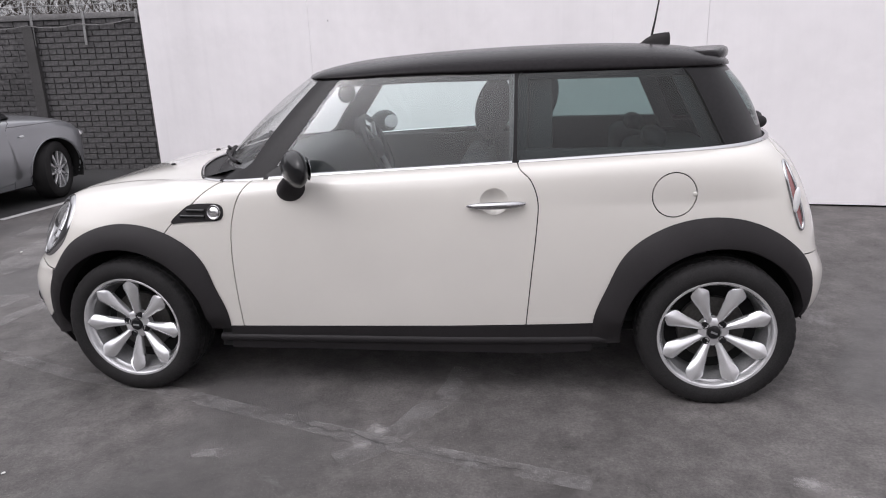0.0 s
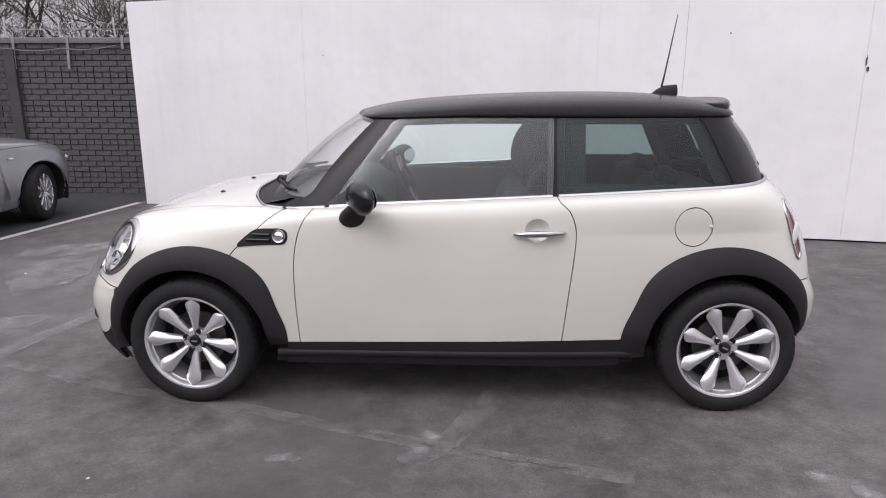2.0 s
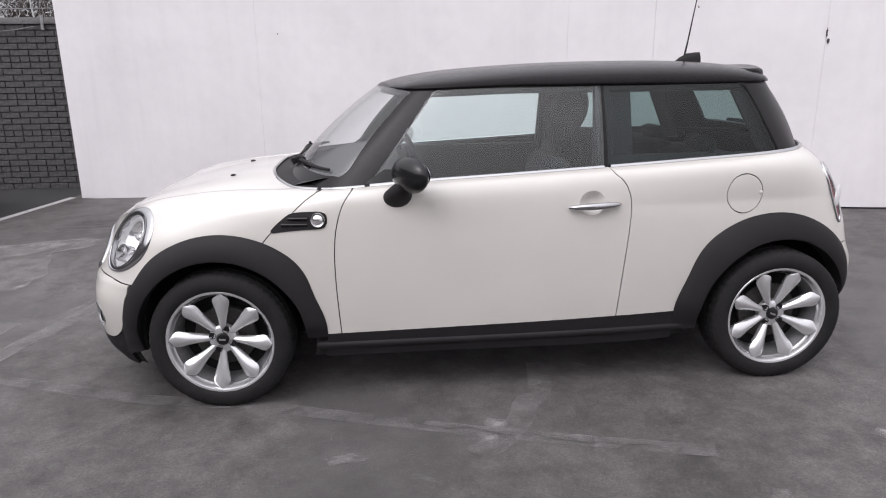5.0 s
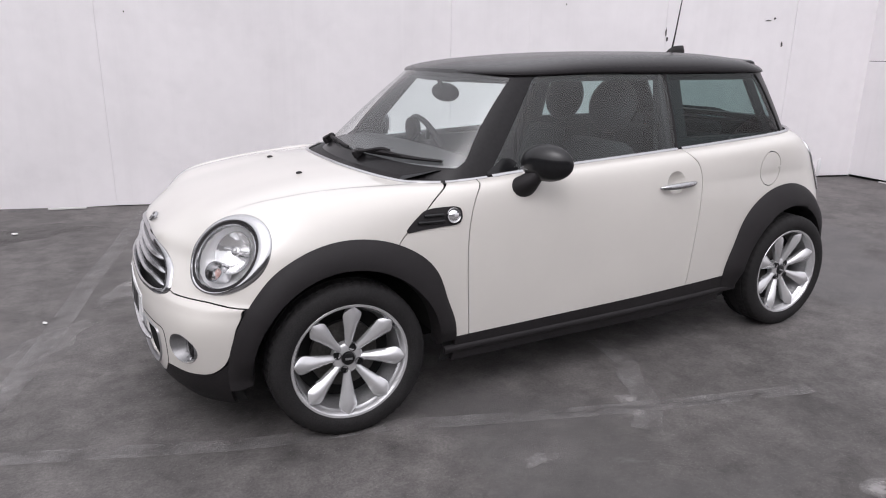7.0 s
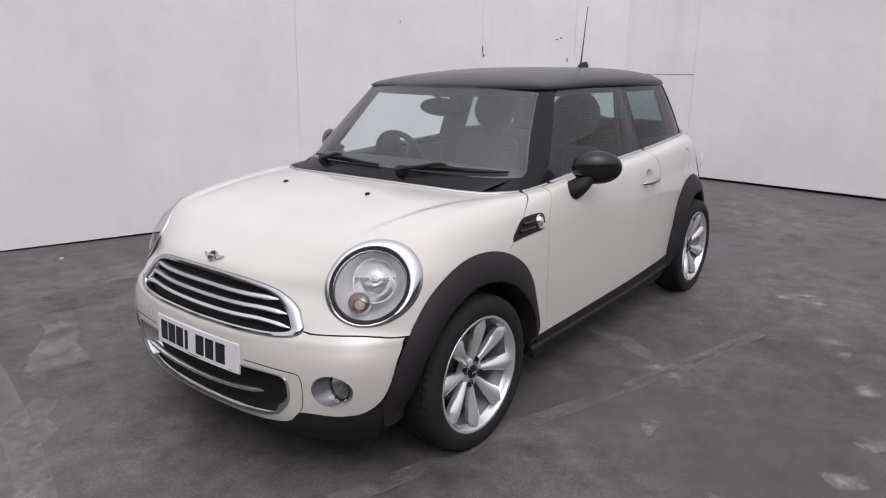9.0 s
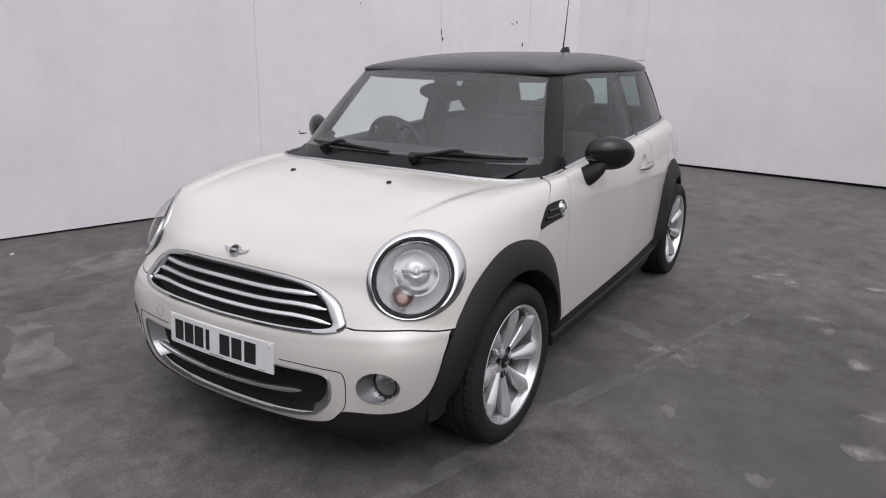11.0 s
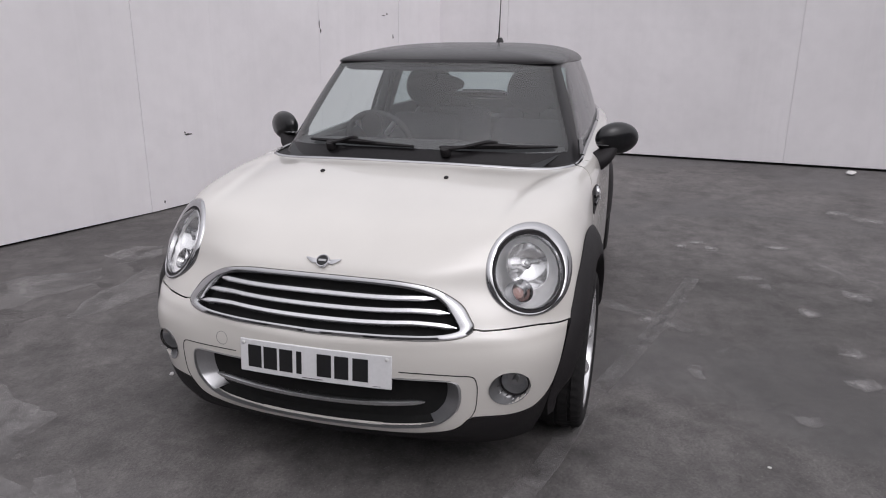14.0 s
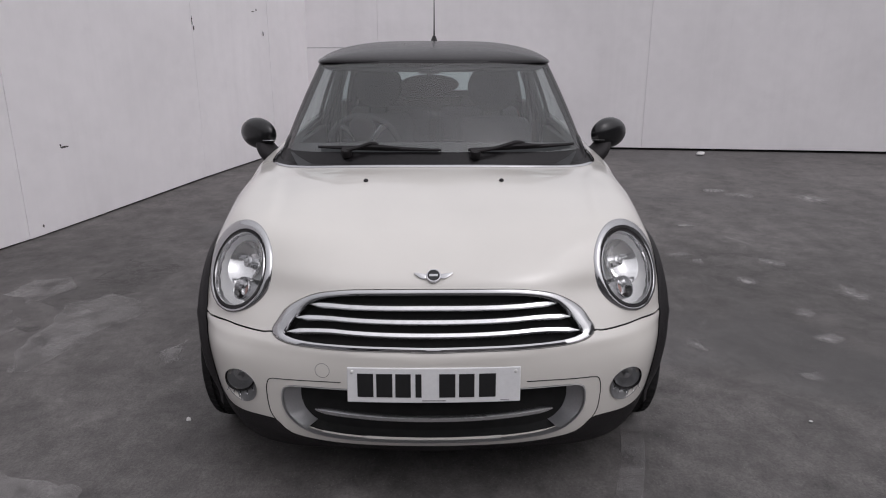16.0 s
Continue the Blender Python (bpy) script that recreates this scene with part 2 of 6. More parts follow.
def spline(points, per=8, closed=False):
    """A smooth line through points of any dimension, as an array."""
    p = np.array(points, float)
    n = len(p)
    out = []
    for i in range(n if closed else n - 1):
        p1, p2 = p[i], p[(i + 1) % n]
        p0 = p[(i - 1) % n] if closed or i else 2 * p1 - p2
        p3 = p[(i + 2) % n] if closed or i + 2 < n else 2 * p2 - p1
        for k in range(per):
            t = k / per
            out.append(0.5 * (2 * p1 + (p2 - p0) * t + (2 * p0 - 5 * p1 + 4 * p2 - p3) * t * t + (3 * p1 - p0 - 3 * p2 + p3) * t ** 3))
    if not closed:
        out.append(p[-1])
    return np.array(out)

# ---- the yard: ground, white walls, brick wall ----
WALL_AT, WALL_WAY = Vector((4.588, 2.411, 0)), Vector((0.958, -0.287, 0)).normalized()


def on_left(x):
    """The place on the long white wall's line at that x."""
    return WALL_AT + WALL_WAY * ((x - WALL_AT.x) / WALL_WAY.x)


CORNER = on_left(6.93)
RIGHT_WAY = Vector((-0.13, -1.0, 0)).normalized()


def lift(x, y):
    """The ground's height: it rises a little towards the end wall and falls towards the brick wall."""
    s, d = min(max((x - 1.4) / 4.9, 0), 1), min(max((-1.4 - x) / 2.1, 0), 1)
    return 0.12 * s * s * (3 - 2 * s) - 0.075 * d * d * (3 - 2 * d)


def ground_material():
    m = bpy.data.materials.new("worn_asphalt")
    m.use_nodes = True
    n, l = m.node_tree.nodes, m.node_tree.links
    b = n["Principled BSDF"]
    at = n.new("ShaderNodeTexCoord")

    def noise_at(scale, detail, rough=0.5, distort=0.0):
        t = n.new("ShaderNodeTexNoise")
        t.inputs["Scale"].default_value, t.inputs["Detail"].default_value = scale, detail
        t.inputs["Roughness"].default_value, t.inputs["Distortion"].default_value = rough, distort
        l.new(at.outputs["Object"], t.inputs["Vector"])
        return t

    def ramp(src, a, b_, c0, c1):
        r = n.new("ShaderNodeValToRGB")
        r.color_ramp.elements[0].position, r.color_ramp.elements[1].position = a, b_
        r.color_ramp.elements[0].color, r.color_ramp.elements[1].color = (*c0, 1), (*c1, 1)
        l.new(src, r.inputs["Fac"])
        return r

    def mixed(a, b_, fac, mode="MIX"):
        x = n.new("ShaderNodeMix")
        x.data_type, x.blend_type = "RGBA", mode
        if isinstance(fac, float):
            x.inputs["Factor"].default_value = fac
        else:
            l.new(fac, x.inputs["Factor"])
        l.new(a, x.inputs[6])
        l.new(b_, x.inputs[7])
        return x.outputs[2]

    base = ramp(noise_at(0.55, 8, 0.6, 0.4).outputs["Fac"], 0.35, 0.68, (0.0850, 0.0792, 0.0774), (0.1370, 0.1278, 0.1246))
    grain = ramp(noise_at(95, 4, 0.75).outputs["Fac"], 0.3, 0.72, (0.68, 0.68, 0.68), (1.36, 1.36, 1.36))
    col = mixed(base.outputs[0], grain.outputs[0], 1.0, "MULTIPLY")
    fleck = ramp(noise_at(28.0, 6, 0.7).outputs["Fac"], 0.36, 0.66, (0.88, 0.88, 0.88), (1.10, 1.10, 1.10))
    col = mixed(col, fleck.outputs[0], 1.0, "MULTIPLY")
    mid = ramp(noise_at(5.0, 9, 0.7).outputs["Fac"], 0.33, 0.7, (0.64, 0.64, 0.64), (1.3, 1.3, 1.3))
    col = mixed(col, mid.outputs[0], 1.0, "MULTIPLY")
    # small dark blotches of damp and dirt
    blotch = ramp(noise_at(7.5, 7, 0.62, 0.5).outputs["Fac"], 0.47, 0.64, (1.04, 1.04, 1.04), (0.85, 0.85, 0.85))
    col = mixed(col, blotch.outputs[0], 1.0, "MULTIPLY")
    # pale scuffs of old paint
    scuff = ramp(noise_at(1.7, 10, 0.72, 0.8).outputs["Fac"], 0.63, 0.70, (0, 0, 0), (0.55, 0.55, 0.55))
    pale = n.new("ShaderNodeRGB")
    pale.outputs[0].default_value = (0.25, 0.245, 0.245, 1)
    col = mixed(col, pale.outputs[0], scuff.outputs[0])
    # damp patches
    damp = ramp(noise_at(0.42, 5, 0.55, 0.6).outputs["Fac"], 0.56, 0.62, (0, 0, 0), (0.5, 0.5, 0.5))
    wet = n.new("ShaderNodeRGB")
    wet.outputs[0].default_value = (0.085, 0.082, 0.082, 1)
    col = mixed(col, wet.outputs[0], damp.outputs[0])
    l.new(col, b.inputs["Base Color"])
    rr = n.new("ShaderNodeMapRange")
    rr.inputs["To Min"].default_value, rr.inputs["To Max"].default_value = 0.62, 0.4
    l.new(damp.outputs[0], rr.inputs["Value"])
    l.new(rr.outputs[0], b.inputs["Roughness"])
    b.inputs["Specular IOR Level"].default_value = 0.34
    bp = n.new("ShaderNodeBump")
    bp.inputs["Strength"].default_value, bp.inputs["Distance"].default_value = 0.40, 0.006
    l.new(noise_at(110, 4, 0.7).outputs["Fac"], bp.inputs["Height"])
    l.new(bp.outputs["Normal"], b.inputs["Normal"])
    return m


ASPHALT = ground_material()


def build_ground():
    bm = bmesh.new()
    xs = [-300, -60, -20, -8] + [-4 + 0.25 * k for k in range(49)] + [12, 20, 60, 300]
    ys = [-300, -60, -20] + [-10 + 2 * k for k in range(9)] + [12, 20, 60, 300]
    vs = [[bm.verts.new((x, y, lift(x, y))) for y in ys] for x in xs]
    for i in range(len(xs) - 1):
        for j in range(len(ys) - 1):
            bm.faces.new((vs[i][j], vs[i + 1][j], vs[i + 1][j + 1], vs[i][j + 1]))
    return tagged(part("ground", bm, ASPHALT, None), "worn dark grey asphalt yard with pale scuffs", "ground", kind="structure")


build_ground()


def build_white_wall(name, label, start, way, cuts, joints, height, base):
    """A wall of upright painted sheets, each a part, over a recessed dark backing."""
    length = cuts[-1]
    angle = math.degrees(math.atan2(way.y, way.x))
    wall = thing(name, label, "wall", kind="structure", m=pose(start.x, start.y, 0, 0, 0, angle))
    part("backing", box(0, 0.012, -0.12, length, 0.14, height - 0.01), DARK, wall, "dark recessed backing", smooth=False)
    for k, (a, b) in enumerate(zip(cuts, cuts[1:])):
        g = joints[k]
        for z0, z1, *rise in base[k]:
            bm = box(a + g / 2, -0.02 + 0.003 * math.sin(k * 2.3), z0, b - g / 2, 0.012, z1, 0.002, 1)
            # the lower edge follows the sloping ground
            for v in bm.verts:
                if rise and v.co.z < z0 + 0.02:
                    v.co.z += rise[0] * (v.co.x - a) / (b - a)
            part("panel", bm, WALL_WHITE, wall, smooth=False)
    return wall


LEFT_START = on_left(-2.88)
along = [(x + 2.88) / WALL_WAY.x for x in (-2.88, -0.6, 2.45, 3.2, 4.588, 5.99, 6.93)]
H_WALL = 2.375
build_white_wall("wall_long", "tall white painted sheet wall with thin upright joints", LEFT_START, WALL_WAY, along,
                 [0.0002, 0.0002, 0.0016, 0.0012, 0.0006, 0.002], H_WALL,
                 [[(-0.055, H_WALL, 0.063)], [(0.008, H_WALL, 0.014)], [(0.022, H_WALL, 0.026)], [(0.048, H_WALL, 0.056)], [(0.104, H_WALL, 0.034)], [(0.138, H_WALL, 0.002)]])
build_white_wall("wall_end", "tall white painted sheet end wall, scuffed", CORNER + Vector((0.0, 0.0, 0)), RIGHT_WAY, [0, 0.98, 4.43, 9.5, 16],
                 [0.004, 0.0006, 0.0006, 0.0006], H_WALL,
                 [[(0.15, 1.392), (1.398, H_WALL)], [(0.15, H_WALL)], [(0.15, H_WALL)], [(0.15, H_WALL)]])
# unseen plain walls added behind the camera, tall enough to cut low skylight
for nm, a, b in (("wall_back", (-13.0, -12.0), (5.2, -14.2)), ("wall_far", (-13.0, 5.2), (-13.0, -12.0))):
    w = Vector((b[0] - a[0], b[1] - a[1], 0))
    ang = math.degrees(math.atan2(w.y, w.x))
    tagged(part(nm, box(0, 0, 0, w.length, 0.2, 5.2), CONCRETE, None, smooth=False, m=pose(a[0], a[1], 0, 0, 0, ang)), "plain grey unseen wall added to close the yard and cut low skylight", "wall", kind="structure")

# ---- the hatchback: one smooth shell, cut into its panels ----
from mathutils.bvhtree import BVHTree

HUB_F, HUB_R, HUB_Z = 0.0, 2.467, 0.303

# Stations round half of the lower body, from the nose to the tail: eleven rows from the sill to the shoulder or the cowl.
lower = []


def station(xs, ys, zs):
    if np.ndim(xs) == 0:
        xs = [xs] * 11
    if np.ndim(ys) == 0:
        ys = [ys] * 11
    lower.append(np.array([xs, [-y for y in ys], zs]).T)


station([-.605, -.655, -.673, -.672, -.632, -.602, -.555, -.40, -.19, .01, .172], 0.0, [.165, .23, .36, .50, .60, .69, .755, .845, .899, .933, .949])
station([-.59, -.64, -.66, -.659, -.618, -.59, -.545, -.395, -.18, .01, .178], [.28, .29, .297, .297, .292, .287, .277, .252, .235, .225, .215], [.17, .23, .36, .50, .60, .69, .755, .845, .899, .932, .948])
station([-.55, -.592, -.607, -.605, -.562, -.512, -.474, -.38, -.17, .03, .215], [.49, .515, .53, .532, .520, .500, .487, .465, .43, .405, .395], [.163, .235, .36, .49, .585, .67, .755, .847, .901, .929, .940])
station([-.455, -.497, -.517, -.515, -.470, -.440, -.398, -.325, -.13, .065, .262], [.625, .655, .677, .684, .668, .651, .629, .597, .556, .525, .51], [.155, .245, .38, .49, .575, .66, .755, .85, .897, .921, .931])
station([-.28, -.297, -.303, -.303, -.297, -.28, -.255, -.19, -.07, .11, .31], [.735, .765, .782, .788, .786, .770, .745, .695, .65, .615, .60], [.165, .28, .40, .49, .57, .66, .755, .85, .895, .917, .927])
station([0, 0, 0, 0, 0, 0, .01, .03, .08, .18, .352], [.785, .80, .806, .808, .807, .802, .788, .752, .705, .67, .655], [.23, .31, .40, .50, .58, .66, .755, .85, .90, .920, .929])
station([.28, .28, .28, .28, .28, .28, .28, .29, .31, .35, .43], [.787, .80, .806, .809, .808, .805, .796, .774, .745, .715, .69], [.208, .295, .40, .50, .58, .66, .755, .85, .90, .922, .929])
station([.5, .5, .5, .5, .5, .5, .5, .5, .502, .515, .54], [.787, .80, .807, .81, .81, .808, .802, .790, .774, .748, .708], [.208, .295, .40, .50, .58, .66, .755, .85, .90, .924, .933])
station(0.85, [.788, .803, .81, .813, .813, .811, .804, .793, .777, .753, .711], [.212, .295, .40, .50, .59, .68, .775, .865, .92, .945, .955])
station(1.3, [.79, .805, .813, .815, .815, .813, .806, .797, .781, .756, .713], [.214, .295, .40, .50, .60, .70, .80, .885, .94, .968, .979])
station(2.0, [.79, .805, .812, .815, .815, .812, .805, .793, .776, .75, .705], [.225, .305, .42, .52, .62, .72, .82, .91, .97, 1.0, 1.017])
station([2.55, 2.55, 2.55, 2.55, 2.55, 2.55, 2.55, 2.545, 2.54, 2.525, 2.51], [.74, .772, .782, .784, .778, .766, .753, .738, .718, .688, .638], [.30, .36, .44, .55, .65, .75, .84, .925, .98, 1.018, 1.042])
station([2.78, 2.83, 2.855, 2.86, 2.835, 2.815, 2.785, 2.75, 2.71, 2.67, 2.625], [.64, .672, .686, .686, .682, .672, .660, .644, .624, .594, .556], [.345, .37, .43, .53, .62, .72, .82, .905, .97, 1.02, 1.05])
station([2.87, 2.935, 2.96, 2.965, 2.925, 2.905, 2.875, 2.84, 2.80, 2.755, 2.71], [.4, .41, .42, .42, .42, .42, .42, .415, .41, .40, .385], [.25, .33, .42, .53, .62, .72, .82, .905, .97, 1.02, 1.055])
station([2.89, 2.955, 2.98, 2.985, 2.945, 2.925, 2.895, 2.86, 2.82, 2.775, 2.73], 0.0, [.25, .33, .42, .53, .62, .72, .82, .905, .97, 1.02, 1.06])


def loft(stations, across, along):
    """A smooth grid of points through stations that reach from one centre line to the other."""
    flip = np.array([1, -1, 1])
    s = [stations[1] * flip] + list(stations) + [stations[-2] * flip]
    s = np.array([spline(p, along) for p in s])
    grid = []
    for i in range(1, len(s) - 2):
        p0, p1, p2, p3 = s[i - 1], s[i], s[i + 1], s[i + 2]
        d01, d12, d23 = (np.maximum(np.linalg.norm(b - a, axis=1, keepdims=True), 1e-4) ** 0.5 for a, b in ((p0, p1), (p1, p2), (p2, p3)))
        m1 = p2 - p1 + d12 * ((p1 - p0) / d01 - (p2 - p0) / (d01 + d12))
        m2 = p2 - p1 + d12 * ((p3 - p2) / d23 - (p3 - p1) / (d12 + d23))
        steps = max(4, int(round(np.linalg.norm(p2[len(p2) // 3] - p1[len(p2) // 3]) / across)))
        for k in range(steps):
            t = k / steps
            grid.append((2 * t ** 3 - 3 * t ** 2 + 1) * p1 + (t ** 3 - 2 * t ** 2 + t) * m1 + (3 * t ** 2 - 2 * t ** 3) * p2 + (t ** 3 - t ** 2) * m2)
    grid.append(s[-2])
    return np.array(grid)


def triangles(grid):
    n, m = grid.shape[:2]
    idx = np.arange(n * m).reshape(n, m)
    a, b, c, d = idx[:-1, :-1].ravel(), idx[1:, :-1].ravel(), idx[1:, 1:].ravel(), idx[:-1, 1:].ravel()
    return grid.reshape(-1, 3).copy(), np.concatenate([np.stack([a, b, c], 1), np.stack([a, c, d], 1)])


def cut(mesh, g):
    """What of a triangle mesh lies where g(points) < 0, cut cleanly along g = 0."""
    V, F = mesh
    if not len(F):
        return mesh
    val = g(V)
    inside = val[F] < 0
    count = inside.sum(1)
    keep = [tuple(f) for f in F[count == 3]]
    verts, made = list(V), {}

    def edge(i, j):
        key = (i, j) if i < j else (j, i)
        if key not in made:
            t = val[key[0]] / (val[key[0]] - val[key[1]])
            made[key] = len(verts)
            verts.append(V[key[0]] + (V[key[1]] - V[key[0]]) * t)
        return made[key]

    for f in F[(count == 1) | (count == 2)]:
        k = [int(i) for i in f]
        flags = [val[i] < 0 for i in k]
        while not (flags[0] and not flags[2]):
            k, flags = k[1:] + k[:1], flags[1:] + flags[:1]
        a, b, c = k
        if flags[1]:
            p, q = edge(b, c), edge(c, a)
            keep += [(a, b, p), (a, p, q)]
        else:
            keep.append((a, edge(a, b), edge(a, c)))
    F2 = np.array(keep, int).reshape(-1, 3)
    used = np.unique(F2)
    back = np.full(len(verts), -1)
    back[used] = np.arange(len(used))
    return np.array(verts)[used] if len(used) else np.zeros((0, 3)), back[F2]


def away(poly, axes):
    """Signed distance (negative inside) from an outline in two of the axes."""
    poly = np.array(poly, float)
    a, b = poly, np.roll(poly, -1, 0)

    def g(V):
        p = V[:, axes]
        best, ins = np.full(len(p), 1e9), np.zeros(len(p), bool)
        for q, r in zip(a, b):
            d = r - q
            t = np.clip(((p - q) @ d) / max(d @ d, 1e-12), 0, 1)
            best = np.minimum(best, np.linalg.norm(p - q - t[:, None] * d, axis=1))
            cross = (q[1] > p[:, 1]) != (r[1] > p[:, 1])
            with np.errstate(divide="ignore", invalid="ignore"):
                ins ^= cross & (p[:, 0] < (r[0] - q[0]) * (p[:, 1] - q[1]) / (r[1] - q[1]) + q[0])
        return np.where(ins, -best, best)
    return g


XZ, YZ, XY = [0, 2], [1, 2], [0, 1]
GAP = 0.0022


def inner(*gs):
    return lambda V: np.max([g(V) + GAP for g in gs], axis=0)


def outer(g, gap=GAP):
    return lambda V: -g(V) + gap


def both(mesh):
    """The mesh and its mirror image across the car's middle."""
    V, F = mesh
    M = V * np.array([1, -1, 1])
    return np.concatenate([V, M]), np.concatenate([F, F[:, ::-1] + len(V)])


def other(mesh):
    V, F = mesh
    return V * np.array([1, -1, 1]), F[:, ::-1]


def sheet(mesh, fold=0.014):
    """A bmesh of the panel with its rim folded inwards."""
    V, F = mesh
    bm = bmesh.new()
    vs = [bm.verts.new(v) for v in V]
    for f in F:
        if len(set(f)) == 3:
            try:
                bm.faces.new([vs[i] for i in f])
            except ValueError:
                pass
    bmesh.ops.remove_doubles(bm, verts=bm.verts[:], dist=2e-5)
    bmesh.ops.dissolve_degenerate(bm, edges=bm.edges[:], dist=1e-5)
    bm.normal_update()
    if fold:
        rim = [e for e in bm.edges if len(e.link_faces) == 1]
        normal = {v: v.normal.copy() for e in rim for v in e.verts}
        got = bmesh.ops.extrude_edge_only(bm, edges=rim)
        new_vs = [v for v in got["geom"] if isinstance(v, bmesh.types.BMVert)]
        for v in new_vs:
            src = next((e.other_vert(v) for e in v.link_edges if e.other_vert(v) in normal), None)
            if src is not None:
                v.co -= normal[src] * fold
        for e in rim:
            e.smooth = False
    return bm


lower_grid = loft(lower, 0.013, 8)
# a soft crease runs back along the bonnet from each headlamp
_x, _y, _z = lower_grid[..., 0], np.abs(lower_grid[..., 1]), lower_grid[..., 2]
_d = _y - np.interp(_x, [-.346, -.23, -.06, .10, .30], [.529, .536, .56, .59, .65])
_fade = np.clip((_x + .40) / .14, 0, 1) * np.clip((.36 - _x) / .16, 0, 1) * (_z > .8)
lower_grid[..., 2] += .0042 * np.tanh(_d / .018) * np.exp(-(_d / .055) ** 2) * _fade
# a soft ledge along the top of the front bumper
_c = .545 - .03 * (1 - np.clip(_y / .5, 0, 1))
_out = .0055 * np.exp(-((_z - _c) / .016) ** 2) * np.clip((-.22 - _x) / .12, 0, 1)
_r = np.hypot(_x + .1, lower_grid[..., 1]) + 1e-6
lower_grid[..., 0], lower_grid[..., 1] = _x + _out * (_x + .1) / _r, lower_grid[..., 1] * (1 + _out / _r)
# the flanks draw in a little behind the doors, below the shoulder
_in = np.interp(_x, [1.4, 1.75, 2.3, 2.55, 2.8, 3.0], [0, .012, .034, .032, .016, 0]) * np.clip((1.045 - _z) / .20, 0, 1) * np.clip(_y / .4, 0, 1)
lower_grid[..., 1] += np.where(lower_grid[..., 1] < 0, _in, -_in)
SHELL = triangles(lower_grid)
# outward faces: the mesh runs nose to tail on the car's left side
_v, _f = SHELL
_n = np.cross(_v[_f[:, 1]] - _v[_f[:, 0]], _v[_f[:, 2]] - _v[_f[:, 0]])
if _n[np.argmin(_v[_f].mean(1)[:, 1]), 1] > 0:
    SHELL = (_v, _f[:, ::-1])

# headlamp's own axes: the glass is a slanted ellipse, the chrome ring round it a larger one on the skin
LAMP_AT = Vector((-.3907, -.6257, .710))
LAMP_OUT = Vector((-.6797, -.5512, .4838)).normalized()
LAMP_SIDE = Vector((.6298, -.7767, 0)).normalized()
LAMP_UP = LAMP_SIDE.cross(LAMP_OUT).normalized()
LAMP_UP = LAMP_UP if LAMP_UP.z > 0 else -LAMP_UP
LAMP_LONG = (LAMP_SIDE * .769 + LAMP_UP * .639) * .1405
LAMP_SHORT = (LAMP_SIDE * .639 - LAMP_UP * .769) * .1259
BEZEL_AT = LAMP_AT + LAMP_SIDE * .012 + LAMP_UP * .0099
BEZEL_LONG = (LAMP_SIDE * .853 + LAMP_UP * .523) * .1725
BEZEL_SHORT = (LAMP_SIDE * .523 - LAMP_UP * .853) * .1455


def in_lamp(p):
    return np.array([p.dot(LAMP_SIDE), p.dot(LAMP_UP)])


BEZEL_C = in_lamp(BEZEL_AT - LAMP_AT)
BEZEL_M = np.linalg.inv(np.array([in_lamp(BEZEL_LONG), in_lamp(BEZEL_SHORT)]).T)


upper = []


def post(x0, y0, z0, x1, y1, z1, bulge=0.012):
    """A station of the greenhouse: four rows from the belt to the roof's edge."""
    a, b = np.array([x0, -y0, z0]), np.array([x1, -y1, z1])
    d = np.array([b[2] - a[2], 0, a[0] - b[0]]) if y0 < 0.3 else np.array([0, -1.0, 0])
    d = d / np.linalg.norm(d) * (-1 if d[0] > 0 else 1)
    if x0 > 1.6 and y0 < 0.5:
        d = np.array([1.0, 0, 0.3])
    upper.append(np.array([a, a * 0.66 + b * 0.34 + d * bulge, a * 0.33 + b * 0.67 + d * bulge, b]))


post(.25, 0, .940, .707, 0, 1.350, .02)
post(.27, .28, .940, .742, .235, 1.349, .02)
post(.335, .50, .935, .795, .425, 1.343, .01)
post(.45, .645, .928, .850, .522, 1.338, .008)
post(.60, .697, .932, .95, .555, 1.337, .006)
post(1.0, .703, .953, 1.16, .567, 1.343, .008)
post(1.67, .705, .99, 1.67, .568, 1.349, .008)
post(2.2, .682, 1.015, 2.15, .556, 1.352, .008)
post(2.5, .626, 1.03, 2.36, .526, 1.352, .006)
post(2.615, .543, 1.04, 2.47, .46, 1.350, .006)
post(2.70, .375, 1.05, 2.54, .31, 1.345, .02)
post(2.725, 0, 1.055, 2.57, 0, 1.35, .02)
upper_grid = loft(upper, 0.03, 6)
CABIN = triangles(upper_grid)
_v, _f = CABIN
_n = np.cross(_v[_f[:, 1]] - _v[_f[:, 0]], _v[_f[:, 2]] - _v[_f[:, 0]])
if _n[np.argmin(_v[_f].mean(1)[:, 1]), 1] > 0:
    CABIN = (_v, _f[:, ::-1])

_all = both(SHELL)
SKIN = BVHTree.FromPolygons([tuple(v) for v in _all[0]], [tuple(int(i) for i in f) for f in _all[1]])
_all = both(CABIN)
GLAZE = BVHTree.FromPolygons([tuple(v) for v in _all[0]], [tuple(int(i) for i in f) for f in _all[1]])


def on_side(x, z, left=True, tree=None):
    """The place and normal of the body's side at x, z."""
    s = -1 if left else 1
    p, nrm, _, _ = (tree or SKIN).ray_cast(Vector((x, 1.5 * s, z)), Vector((0, -s, 0)))
    if p is None:
        return None, None
    return p, (nrm if nrm.y * s > 0 else -nrm)


def on_nose(y, z):
    p, nrm, _, _ = SKIN.ray_cast(Vector((-1.5, y, z)), Vector((1, 0, 0)))
    return p, (nrm if nrm.x < 0 else -nrm)


